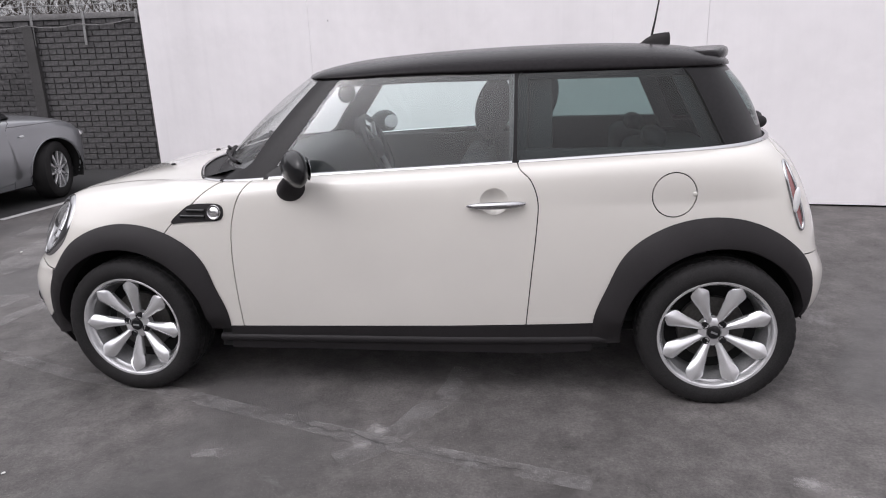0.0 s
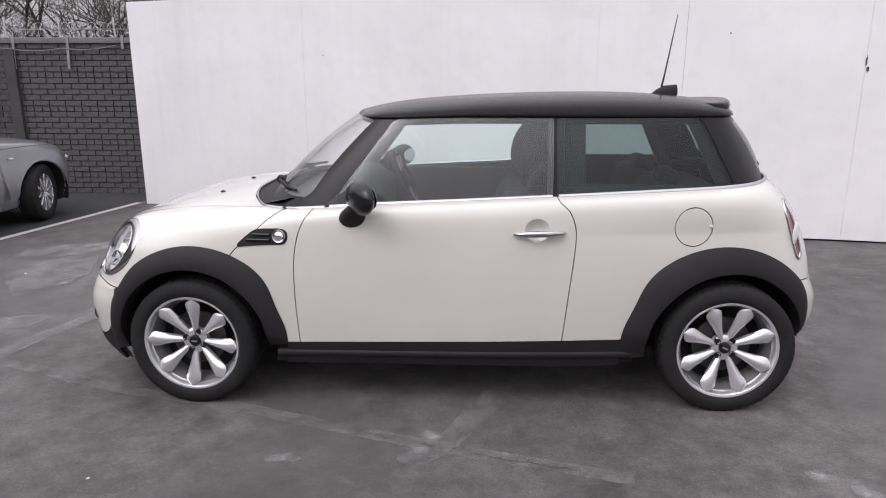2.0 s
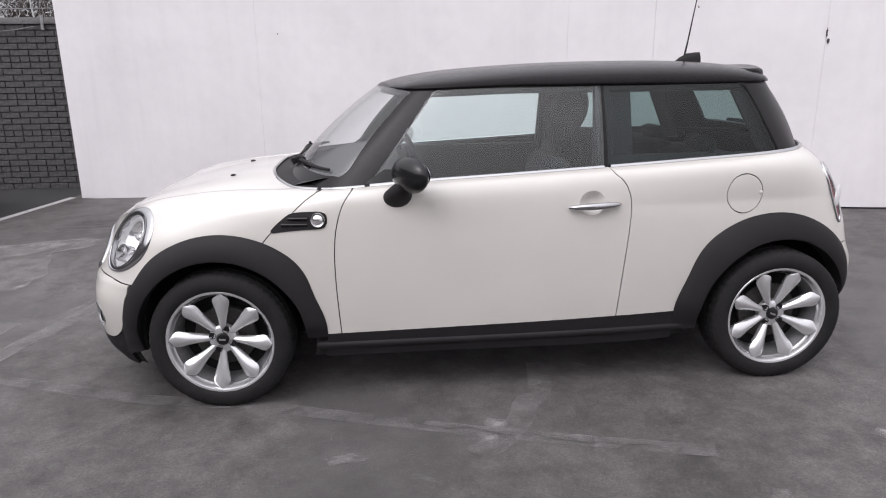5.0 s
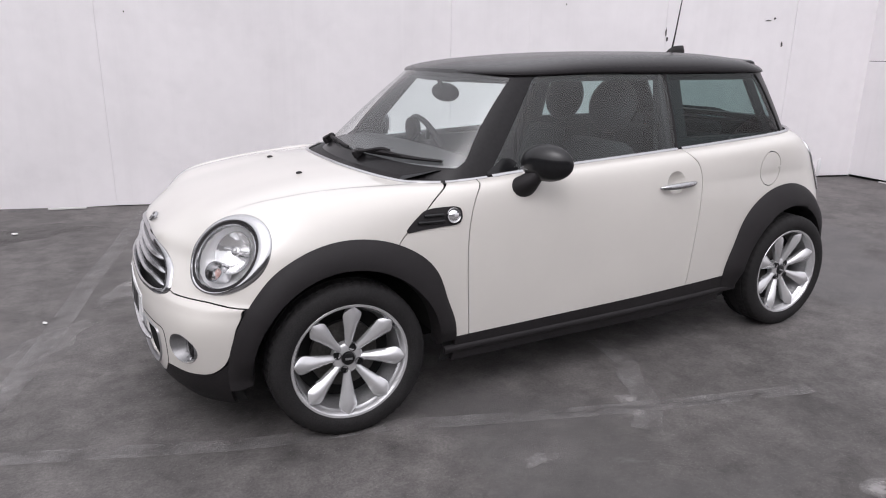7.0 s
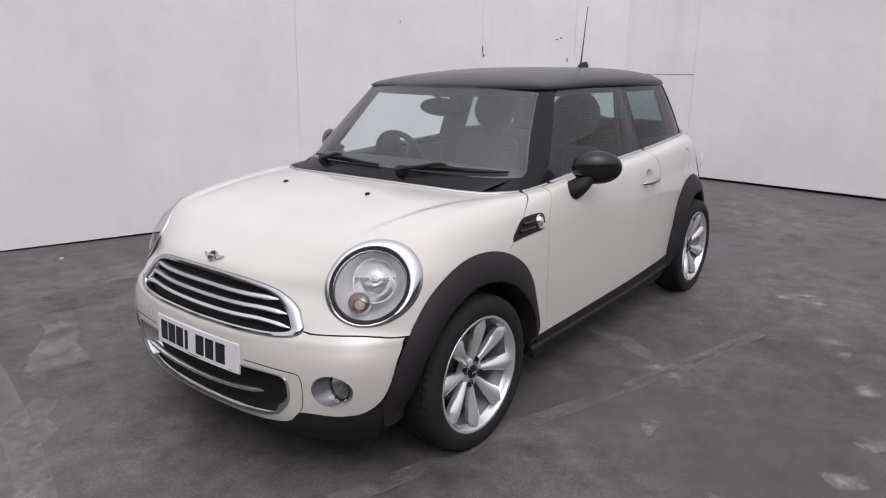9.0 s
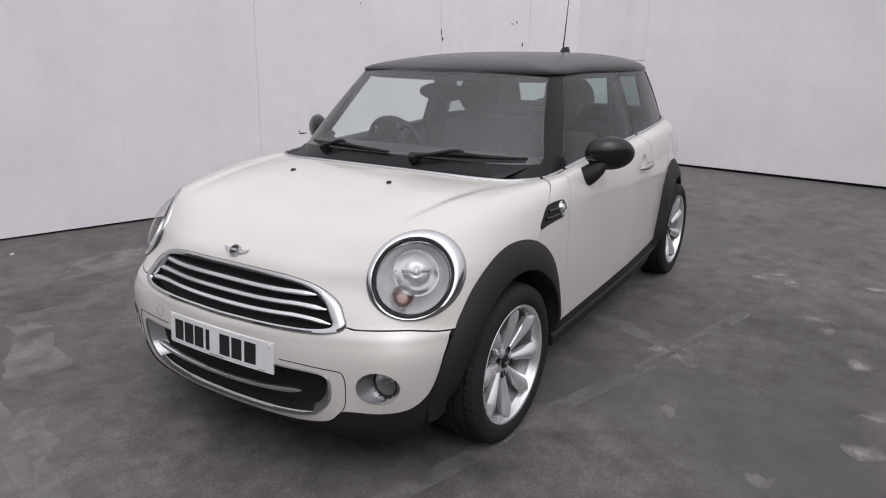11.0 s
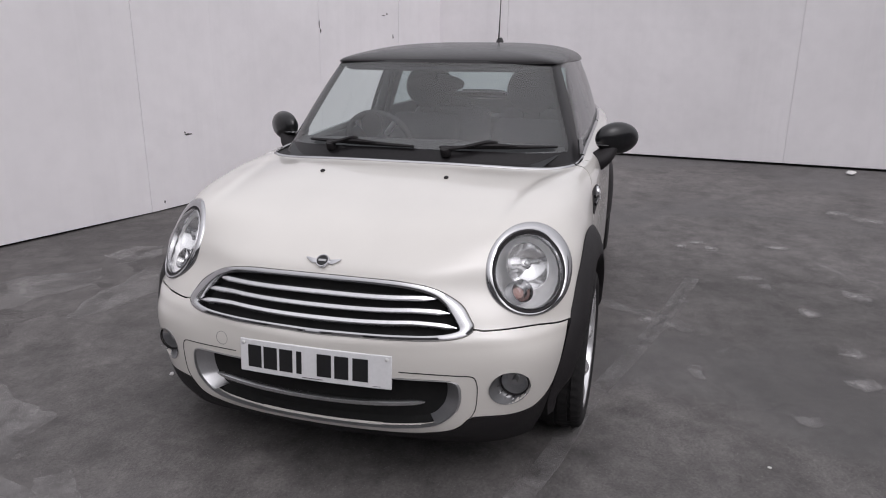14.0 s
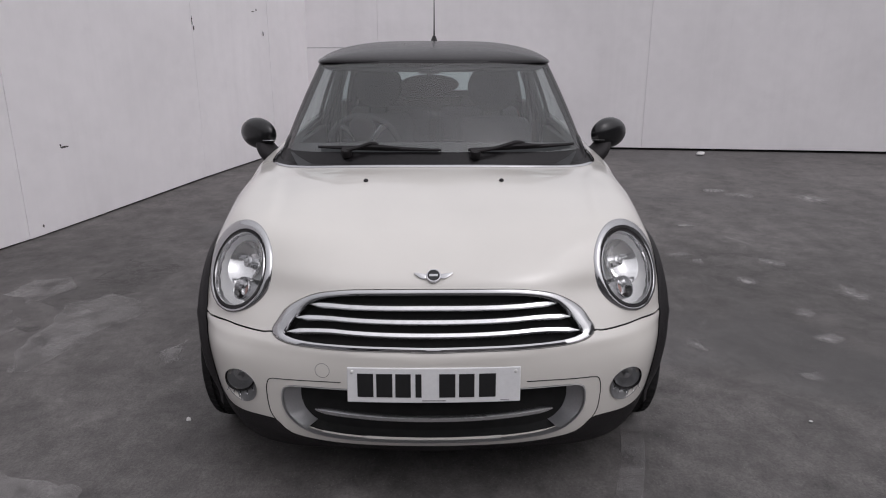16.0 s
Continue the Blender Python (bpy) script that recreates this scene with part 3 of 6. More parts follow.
def on_top(x, y, tree=None):
    p, nrm, _, _ = (tree or SKIN).ray_cast(Vector((x, y, 2.5)), Vector((0, 0, -1)))
    return p, (nrm if nrm.z > 0 else -nrm)


car = thing("hatchback_car", "cream white three-door hatchback with black roof and silver alloy wheels", "car")

# ---- outlines of the panels ----
def arch_outline(cx, r, z=0.303, shape=None):
    return [(cx + r * (shape(a) if shape else 1) * math.cos(a), z + r * (shape(a) if shape else 1) * math.sin(a)) for a in np.linspace(0, 2 * math.pi, 72, endpoint=False)]


def front_shape(a):
    """The front flare narrows towards the bumper."""
    d = math.degrees(a)
    if 90 < d < 270:
        return 1 - .018 * ease((d - 125) / 20)
    d = d if d < 180 else d - 360
    return 1 - .075 * ease((55 - d) / 60) - .045 * math.exp(-((d - 26) / 13) ** 2)


def rear_shape(a):
    """The rear flare narrows towards the tail."""
    d = math.degrees(a)
    return 1 - .24 * ease((42 - d) / 50) if d < 90 or d > 270 else 1 - .06 * ease((d - 125) / 55) - .04 * math.exp(-((d - 152) / 14) ** 2)


ARCH_F, ARCH_R = away(arch_outline(0.022, .462, shape=front_shape), XZ), away(arch_outline(2.437, .482, shape=lambda a: rear_shape(a) if a < 4.7 else rear_shape(0.0)), XZ)
front_curve = spline([(.64, .99), (.575, .93), (.535, .87), (.508, .78), (.497, .68), (.497, .55), (.503, .42), (.512, .28)], 5)
rear_curve = spline([(1.665, 1.04), (1.69, .985), (1.735, .94), (1.762, .86), (1.758, .75), (1.74, .57), (1.712, .28)], 5)
DOOR = away(list(map(tuple, front_curve)) + list(map(tuple, rear_curve[::-1])), XZ)
SILL = lambda V: V[:, 2] - (0.314 + 0.0255 * (V[:, 0] - 0.45))
fender_line = spline([(.62, 1.1), (.475, .948), (.43, .925), (.37, .885), (.30, .82), (.235, .765), (.18, .70), (.1, .6)], 5)
FENDER = away(list(map(tuple, fender_line)) + [(.1, .0), (1.1, .0), (1.1, 1.1)], XZ)
# the bonnet's lower front edge and the bumper below it
shut = spline([(-.9, .553), (-.76, .555), (-.70, .563), (-.651, .568), (-.527, .568), (-.496, .572), (-.40, .563), (0, .555)], 6)
BUMPER = away([(-.95, 0)] + list(map(tuple, shut)) + [(.3, .55), (.3, 0)], YZ)
lip = [(-.95, .556), (-.763, .556)] + [tuple(p) for p in spline([(-.759, .50), (-.749, .43), (-.732, .365), (-.711, .323), (-.677, .294), (-.62, .287), (-.55, .290), (-.497, .287), (-.475, .264), (-.442, .240), (-.371, .223), (-.264, .211), (0, .205)], 6)]
LIP = away([(-.95, 0)] + lip + [(.3, .206), (.3, 0)], YZ)


def mirror_outline(half):
    """A closed smooth outline from points of one half, top to bottom."""
    return spline([(-y, z) for y, z in half] + [(y, z) for y, z in half[-2:0:-1]], 6, True)


GRILLE_POLY = mirror_outline([(0, .711), (.2, .711), (.285, .705), (.355, .691), (.41, .667), (.455, .637), (.481, .603), (.496, .578), (.482, .557), (.42, .544), (.285, .539), (.114, .536), (0, .533)])
GRILLE = away(GRILLE_POLY, YZ)
LOWER_POLY = mirror_outline([(0, .420), (.25, .419), (.40, .419), (.447, .415), (.463, .398), (.467, .359), (.459, .324), (.443, .299), (.402, .264), (.332, .243), (.2, .231), (0, .226)])
LOWER = away(LOWER_POLY, YZ)

def lamp_hole(V):
    d = V - np.array(LAMP_AT)
    u, v, w = d @ np.array(LAMP_SIDE), d @ np.array(LAMP_UP), d @ np.array(LAMP_OUT)
    q = BEZEL_M @ (np.stack([u, v]) - BEZEL_C[:, None])
    return np.where(np.abs(w) < 0.15, (np.linalg.norm(q, axis=0) - .975) * .15, 1.0)


FOG = away([(-.610 + .059 * math.cos(a), .386 + .056 * math.sin(a)) for a in np.linspace(0, 6.2832, 32, endpoint=False)], YZ)
TAIL_POLY = spline([(2.708, .972), (2.724, .968), (2.757, .88), (2.787, .765), (2.783, .726), (2.768, .738), (2.741, .82), (2.713, .92)], 6, True)
TAIL = away(TAIL_POLY, XZ)
front_half = lambda V: V[:, 0] - 1.2
is_front = lambda V: V[:, 0] - 0.12


def only_where(g, box_g):
    return lambda V: np.maximum(g(V), box_g(V))


def panel(name, mesh, mat, label="", two=True, fold=0.014, parent=None):
    """One panel across the middle, or a pair of left and right ones."""
    parent = parent or car
    if two:
        return [part(name, sheet(mesh, fold), mat, parent, label), part(name, sheet(other(mesh), fold), mat, parent, label)]
    return part(name, sheet(both(mesh), fold), mat, parent, label)


front_bumper_zone = only_where(BUMPER, lambda V: V[:, 0] - 0.05)
lip_zone = only_where(LIP, lambda V: V[:, 0] - 0.05)

skin = cut(cut(SHELL, outer(ARCH_F, 0)), outer(ARCH_R, 0))
# bonnet
m = cut(cut(skin, inner(front_half)), outer(FENDER))
m = cut(cut(cut(m, outer(front_bumper_zone)), outer(only_where(GRILLE, is_front), 0)), outer(lamp_hole, 0))
m = cut(m, lambda V: V[:, 0] - (0.455 + 0 * V[:, 2]))
bonnet = panel("bonnet", m, PAINT, two=False)
# front bumper, body-coloured part and black lip
b_ = cut(cut(cut(skin, inner(front_bumper_zone)), outer(only_where(GRILLE, is_front), 0)), outer(only_where(lambda V: LOWER(V) - .002, is_front), 0))
lip_mesh = cut(b_, inner(lip_zone))
b_ = cut(cut(b_, outer(lip_zone)), outer(only_where(FOG, is_front), 0))
bumper = panel("front_bumper", b_, PAINT, two=False, fold=0.02)
front_lip = panel("front_lip", lip_mesh, TRIM, "matt black plastic lower lip", two=False, fold=0.03)
# sides
side = cut(cut(skin, lambda V: 0.05 - V[:, 0]), outer(SILL))
panel("front_wing", cut(cut(cut(side, inner(FENDER)), outer(DOOR)), lambda V: V[:, 0] - 1.0), PAINT)
DISH = away([(1.592 + .056 * math.cos(a), .862 + .052 * math.sin(a)) for a in np.linspace(0, 6.2832, 40, endpoint=False)], XZ)
FUEL = away([(2.281 + .084 * math.cos(a), .877 + .086 * math.sin(a)) for a in np.linspace(0, 6.2832, 48, endpoint=False)], XZ)
door = panel("door", cut(cut(side, inner(DOOR)), outer(DISH, 0)), PAINT, "cream door with chrome handle, shut")
quarter = cut(cut(cut(side, outer(DOOR)), lambda V: 1.2 - V[:, 0]), lambda V: V[:, 0] - 3.2)
BUMP_R = lambda V: np.maximum(V[:, 2] - 0.625, 2.66 - V[:, 0])
HATCH = lambda V: np.maximum(2.70 - V[:, 0], np.maximum(0.63 - V[:, 2], -0.56 - V[:, 1]))
rear_bumper = panel("rear_bumper", cut(cut(skin, inner(BUMP_R)), lambda V: 0.36 - V[:, 2]), PAINT, two=False)
rear_lip = panel("rear_lip", cut(cut(skin, inner(BUMP_R)), lambda V: V[:, 2] - 0.357), TRIM, "matt black plastic lower edge", two=False)
q = cut(cut(cut(quarter, outer(BUMP_R)), outer(TAIL, 0)), outer(HATCH))
panel("rear_wing", cut(q, outer(FUEL)), PAINT)
fuel_flap = part("fuel_flap", sheet(cut(q, inner(FUEL)), .01), PAINT, car, "round cream fuel flap, shut")
part("rear_wing_inset", sheet(other(cut(q, inner(lambda V: FUEL(V) - 2 * GAP))), .01), PAINT, car)
tailgate = panel("tailgate", cut(cut(skin, inner(HATCH)), outer(TAIL, 0)), PAINT, two=False)
sill = panel("sill_trim", cut(cut(cut(skin, inner(SILL)), lambda V: 0.30 - V[:, 0]), lambda V: V[:, 0] - 2.12), TRIM, "matt black plastic sill trim", fold=0.05)
ledge = []
for x in np.linspace(.40, 2.06, 24):
    p_, n_ = on_side(x, .262 + .012 * (x - .4))
    ledge.append((p_ + Vector((0, -.001, 0)), Vector((0, -1, 0))))
pair_ledge = tube([p for p, n in ledge], .016, normals=[n for p, n in ledge], shape=[(-1, -.4), (-.7, .35), (-.1, .55), (.5, .5), (1.1, .1), (1.3, -.4)])
part("sill_ledge", pair_ledge.copy(), TRIM, car, "black sill ledge")
for v in pair_ledge.verts:
    v.co.y *= -1
bmesh.ops.reverse_faces(pair_ledge, faces=pair_ledge.faces[:])
part("sill_ledge", pair_ledge, TRIM, car, "black sill ledge")
# dark tub under the panels
core = cut(cut(SHELL, outer(away(arch_outline(0.0, .40), XZ), 0)), outer(away(arch_outline(2.45, .40), XZ), 0))
for hole in (lambda V: lamp_hole(V) - .012, only_where(lambda V: GRILLE(V) - .012, is_front), only_where(lambda V: LOWER(V) - .012, is_front), only_where(lambda V: FOG(V) - .012, is_front), lambda V: DISH(V) - .012):
    core = cut(core, outer(hole, 0))
V_, F_ = core
bm_ = sheet((V_, F_), 0)
bmesh.ops.triangulate(bm_, faces=bm_.faces[:])
bm_.normal_update()
for v_ in bm_.verts:
    v_.co -= v_.normal * 0.016
tub_v = np.array([v.co[:] for v in bm_.verts])
bm_.verts.index_update()
tub_f = np.array([[v.index for v in f.verts] for f in bm_.faces])
bm_.free()
tub = part("inner_body", sheet(both((tub_v, tub_f)), 0), DARK, car, "dark inner bodywork")
part("underbody", box(-.30, -.55, .22, 2.58, .55, .32, .03), DARK, car, "dark underbody")

# ---- glasshouse and roof ----
GLASS_F = away([(.652, .951), (.940, 1.330), (1.10, 1.338), (1.668, 1.342), (1.664, .99)], XZ)
GLASS_R = away([(1.681, .992), (1.681, 1.342), (2.32, 1.344), (2.355, 1.305), (2.485, 1.04), (2.47, 1.03)], XZ)
SCREEN = away(spline([(0, .99), (-.3, .987), (-.52, .978), (-.634, .975), (-.653, .99), (-.596, 1.14), (-.537, 1.30), (-.521, 1.325), (-.3, 1.334), (0, 1.336), (.3, 1.336), (.3, .987)], 4, True), YZ)
ahead = lambda V: V[:, 0] - 1.0
behind = lambda V: 2.2 - V[:, 0]
REAR_GLASS = away([(.2, 1.10), (-.46, 1.10), (-.44, 1.32), (.2, 1.33)], YZ)
side_area = lambda V: 0.35 + V[:, 1]
pillar = cut(cut(CABIN, outer(only_where(SCREEN, ahead), 0)), outer(only_where(GLASS_F, side_area), 0))
pillar = cut(cut(pillar, outer(only_where(GLASS_R, side_area), 0)), outer(only_where(REAR_GLASS, behind), 0))
panel("pillar_frame", pillar, PILLAR, "gloss black pillars round the windows", two=False, fold=0.02)
windscreen = panel("windscreen", cut(CABIN, only_where(SCREEN, ahead)), SCREEN_GLASS, "clear windscreen with wipers at rest", two=False, fold=0)
side_window = panel("side_window", cut(CABIN, only_where(GLASS_F, side_area)), CLEAR, "clear door window, shut", fold=0)
rear_side_window = panel("rear_side_window", cut(CABIN, only_where(GLASS_R, side_area)), PRIVACY, "dark tinted fixed rear side window", fold=0)
rear_window = panel("rear_window", cut(CABIN, only_where(REAR_GLASS, behind)), PRIVACY, "dark tinted rear window", two=False, fold=0)
for o in (windscreen, rear_window, *side_window, *rear_side_window):
    o.visible_shadow = False


def roof_mesh():
    edge = upper_grid[:, -1]
    n = len(edge)
    rows = []
    for r in list(np.linspace(0.0, 0.82, 14)) + [.86, .89, .915, .935, .955, .97, .981, .99, .996, .999, 1.0]:
        row = []
        for p in edge:
            spine = np.array([1.62 + (p[0] - 1.62) * 0.62, 0])
            out = p[:2] + (p[:2] - np.array([1.62, 0])) / np.linalg.norm(p[:2] - np.array([1.62, 0])) * 0.016
            q = spine + (out - spine) * r
            top = 1.442 - (0.042 if q[0] < 1.95 else 0.09) * (q[0] - 1.95) ** 2
            # a flat crown that rounds over to an upright edge, sooner at the front than along the sides
            edge_z = 1.333 + .012 * ease((p[0] - .85) / .5)
            z = edge_z + (top - edge_z) * max(0, 1 - r ** (2.3 + 1.3 * ease((p[0] - .70) / .75))) ** .5
            row.append((q[0], q[1], z))
        rows.append(row)
    rows.append([(x + (1.62 - x) * 0.03, y * 0.965, z - .008) for x, y, z in rows[-1]])
    g = np.array(rows).transpose(1, 0, 2)
    V, F = triangles(g)
    nrm = np.cross(V[F[:, 1]] - V[F[:, 0]], V[F[:, 2]] - V[F[:, 0]])
    if nrm[:, 2].sum() < 0:
        F = F[:, ::-1]
    return V, F


ROOF = roof_mesh()
roof = panel("roof", ROOF, ROOF_BLACK, "gloss black roof", two=False, fold=0)
_all = both(ROOF)
ROOF_TREE = BVHTree.FromPolygons([tuple(v) for v in _all[0]], [tuple(int(i) for i in f) for f in _all[1]])
# dark head lining under the roof
lining = ROOF[0] * np.array([.985, .94, 1]) + np.array([.02, 0, -.03])
panel("head_lining", (lining, ROOF[1][:, ::-1]), DASH, "dark head lining", two=False, fold=0)
# spoiler lip over the rear window
sp = [(2.34, 0), (2.34, .40), (2.43, .455), (2.495, .41), (2.555, .27), (2.60, .12), (2.618, 0)]
bm = bmesh.new()
pts = [(x, -y) for x, y in sp[1:]] + [(x, y) for x, y in sp[1:-1]][::-1]
rings = []
for dz, k in ((1.348, .74), (1.356, .93), (1.378, .995), (1.394, 1.0), (1.410, .985), (1.417, .95), (1.415, .88), (1.409, .74)):
    rings.append([bm.verts.new((2.2 + (x - 2.2) * k, y * k, dz - .02 * ((y / .5) ** 2))) for x, y in pts])
for a, b in zip(rings, rings[1:]):
    for k in range(len(pts)):
        bm.faces.new((a[k], a[(k + 1) % len(pts)], b[(k + 1) % len(pts)], b[k]))
bm.faces.new(rings[0][::-1]), bm.faces.new(rings[-1])
bmesh.ops.recalc_face_normals(bm, faces=bm.faces[:])
part("roof_spoiler", bm, ROOF_BLACK, car, "gloss black spoiler lip")


# ---- wheel arches, wells and wheels ----
def arch_trim(cx, cxo, r_base, a0, a1, shape):
    """The black flare round a wheel: from the body's skin out to the lip, then back in."""
    bm = bmesh.new()
    rows = []
    N = 56
    for k in range(N + 1):
        a = a0 + (a1 - a0) * k / N
        row = []
        r_out = r_base * shape(a)
        proud = max(.15, min(1, (a1 - a) / radians(16), (a - a0) / radians(8)))
        lip_r = min(r_base * (.768 if cx < 1 else .752), r_out * .84)
        for f, outw in ((1.0, 0.003), (0.985, 0.010), (0.93, 0.024), (0.86, 0.035), (0.80, 0.041), (0.775, 0.040), (0.765, 0.028), (0.765, -.05)):
            f = 1 - (1 - f) / .235 * (1 - lip_r / r_out)
            r = r_out * f
            x, z = cxo + (cx - cxo) * (1 - f) * 4 + r * math.cos(a), HUB_Z + r * math.sin(a)
            ro = max(r, r_out * .93)
            hit, zz = None, max(HUB_Z + ro * math.sin(a), .29)
            while hit is None:
                hit, nrm = on_side(cxo + ro * math.cos(a), zz)
                zz += .01
            row.append(bm.verts.new((x, hit.y - (outw * proud if outw > .003 else outw), z)))
        rows.append(row)
    for p, q in zip(rows, rows[1:]):
        for k in range(len(p) - 1):
            bm.faces.new((p[k], q[k], q[k + 1], p[k + 1]))
    bmesh.ops.recalc_face_normals(bm, faces=bm.faces[:])
    if sum(f.normal.y for f in bm.faces) > 0:
        bmesh.ops.reverse_faces(bm, faces=bm.faces[:])
    return sharpen(bm, 40)


def mirrored(bm):
    """A copy on the other side of the car."""
    o = bm.copy()
    for v in o.verts:
        v.co.y *= -1
    bmesh.ops.reverse_faces(o, faces=o.faces[:])
    return o


def pair(name, bm, mat, label="", parent=None, smooth=True):
    o = mirrored(bm)
    return part(name, bm, mat, parent or car, label, smooth), part(name, o, mat, parent or car, label, smooth)


pair("arch_trim", arch_trim(0.0, 0.022, .464, radians(0), radians(189), front_shape), TRIM, "matt black plastic wheel arch flare")
pair("arch_trim", arch_trim(2.467, 2.437, .484, radians(-1), radians(185), rear_shape), TRIM, "matt black plastic wheel arch flare")


def well_edge(cx, d):
    """How far out the well reaches: less where the body narrows towards its ends."""
    return -.78 + (.11 * ease((d - 105) / 60) if cx < 1 else .14 * ease((75 - d) / 60))


def well(cx, end=176):
    bm = bmesh.new()
    rows = []
    for outer_rim in (True, False):
        rows.append([bm.verts.new((cx + .375 * math.cos(a), well_edge(cx, math.degrees(a)) if outer_rim else -.50, HUB_Z + .375 * math.sin(a))) for a in np.linspace(radians(4), radians(end), 40)])
    for k in range(39):
        bm.faces.new((rows[0][k], rows[0][k + 1], rows[1][k + 1], rows[1][k]))
    bm.faces.new(rows[1])
    return bm


guard = box(-.385, -.715, .235, -.345, -.45, .45, .01)
for v in guard.verts:
    v.co.x += .05 * max(0, (v.co.z - .2)) + .06 * max(0, -v.co.y - .68)
pair("splash_guard", guard, DARK, "dark liner between bumper and tyre")
for cx in (HUB_F, HUB_R):
    pair("wheel_well", well(cx, 181 if cx == HUB_F else 176), DARK, "dark wheel well")


def build_wheel(m, first=None):
    """A tyre on an eight-spoke alloy wheel; outwards is -y."""
    w = new("wheel")
    w.parent = car
    w.matrix_basis = m
    if first:
        for o in first.children:
            c = again(o, w, o.matrix_basis.copy())
            for k in o.children:
                again(k, c, k.matrix_basis.copy())
            if "label" in o:
                c["label"] = o["label"]
        return w
    tread = []
    for y, r in ((-.085, .300), (-.062, .3045), (-.060, .297), (-.050, .297), (-.048, .305), (-.018, .3055), (-.016, .298), (-.004, .298), (-.002, .3055), (.03, .3055), (.032, .298), (.044, .298), (.046, .305), (.085, .300)):
        tread.append((r, y))
    prof = [(.2235, -.086), (.230, -.094), (.240, -.099), (.252, -.1025), (.270, -.101), (.285, -.096), (.295, -.090)] + tread + [(.285, .096), (.26, .1), (.22, .09), (.205, .08)]
    # cut across the shoulders of the tread, as grooves between blocks
    tyre = revolve(prof, 216)
    for v in tyre.verts:
        r = math.hypot(v.co.x, v.co.z)
        if r > .2945 and abs(v.co.y) > .045 and int(round(math.atan2(v.co.z, v.co.x) / (2 * math.pi) * 216 + v.co.y * 40)) % 4 == 0:
            v.co.x, v.co.z = v.co.x * (1 - .006 / r), v.co.z * (1 - .006 / r)
    part("tyre", tyre, RUBBER, w, "black low-profile road tyre")
    WIDER = Matrix.Diagonal((1.03, 1.0, 1.03, 1.0))
    part("rim", revolve([(.2165, -.080), (.2235, -.091), (.2205, -.0945), (.2125, -.0925), (.2085, -.086), (.2065, -.076), (.203, -.066), (.199, -.060)], 72), ALLOY, w, "silver alloy rim", m=WIDER)
    part("barrel", revolve([(.1995, -.061), (.196, -.045), (.186, -.030), (.180, .05), (.19, .085)], 72), BARREL, w, "inner barrel of the rim, shade put into its darker alloy", m=WIDER)
    part("hub", revolve([(0, -.050), (.027, -.050), (.030, -.0535), (.052, -.0525), (.060, -.046), (.062, -.02), (.045, .0)], 40), ALLOY, w)
    bm = bmesh.new()
    secs = []
    for r, hw, y, crown in ((.040, .0115, -.046, .006), (.065, .0135, -.050, .011), (.095, .0185, -.056, .015), (.125, .0245, -.063, .018), (.15, .0295, -.068, .019), (.172, .0340, -.073, .018), (.183, .0330, -.076, .015), (.194, .0245, -.0800, .010), (.203, .0130, -.0845, .005), (.2095, .003, -.0875, .001)):
        row = []
        for c in (-1, -.82, -.55, -.25, 0, .25, .55, .82, 1):
            row.append(bm.verts.new((1.03 * hw * c, y - crown * (1 - abs(c) ** 1.7), r)))
        for c in (1, .5, -.5, -1):
            row.append(bm.verts.new((hw * c * .8, y + .024, r)))
        secs.append(row)
    for a, b in zip(secs, secs[1:]):
        for k in range(len(a)):
            bm.faces.new((a[k], a[(k + 1) % len(a)], b[(k + 1) % len(a)], b[k]))
    bm.faces.new(secs[0]), bm.faces.new(secs[-1][::-1])
    bmesh.ops.recalc_face_normals(bm, faces=bm.faces[:])
    spoke = part("spoke", sharpen(bm, 55), ALLOY, w, m=WIDER)
    for k in range(1, 8):
        again(spoke, w, WIDER @ pose(0, 0, 0, 0, 45 * k, 0))
    cap = part("centre_cap", revolve([(0, -.060), (.020, -.060), (.025, -.057), (.0265, -.050)], 28), GLOSS_BLACK, w, "black centre cap")
    part("cap_mark", box(-.014, -.0612, -.004, .014, -.0598, .004), SATIN, cap, "small silver mark", smooth=False)
    bolt = None
    for k in range(4):
        a = radians(72 + 90 * k)
        at = pose(.0455 * math.cos(a), 0, .0455 * math.sin(a))
        bolt = again(bolt, w, at) if bolt else part("wheel_bolt", revolve([(0, -.0545), (.006, -.0545), (.0065, -.0530), (.0125, -.0530), (.0135, -.0570), (.0150, -.0570), (.0155, -.045)], 18), GLOSS_BLACK, w, "dark sunk wheel bolt", m=at)
    part("brake_disc", revolve([(.05, .0), (.132, .0), (.134, .006), (.134, .018), (.05, .02)], 48), DISC, w, "steel brake disc")
    part("backing", revolve([(0, .03), (.198, .03), (.198, .034)], 40), DARK, w, "dark backing plate")
    return w


first_wheel = build_wheel(pose(HUB_F, -.728, HUB_Z, 0, 0, -2) @ pose(0, 0, 0, 0, 4, 0))
build_wheel(pose(HUB_R, -.711, HUB_Z + .012, 0, 22, 0), first_wheel)
build_wheel(pose(HUB_F, .728, HUB_Z, 0, 0, 178), first_wheel)
build_wheel(pose(HUB_R, .711, HUB_Z + .012, 0, 30, 180), first_wheel)

# ---- headlamps ----
def lamp_point(u, v, w=0.0):
    return LAMP_AT + LAMP_SIDE * u + LAMP_UP * v + LAMP_OUT * w


def seal_point(a, f, w):
    """A point of the glass's ellipse, scaled by f; it leans a little towards the skin."""
    d = LAMP_LONG * math.cos(a) + LAMP_SHORT * math.sin(a)
    return LAMP_AT + d * f + LAMP_OUT * (w + LEAN_IN[int(round(a / 2 / math.pi * 72)) % 72] * min(f, 1) ** 2)


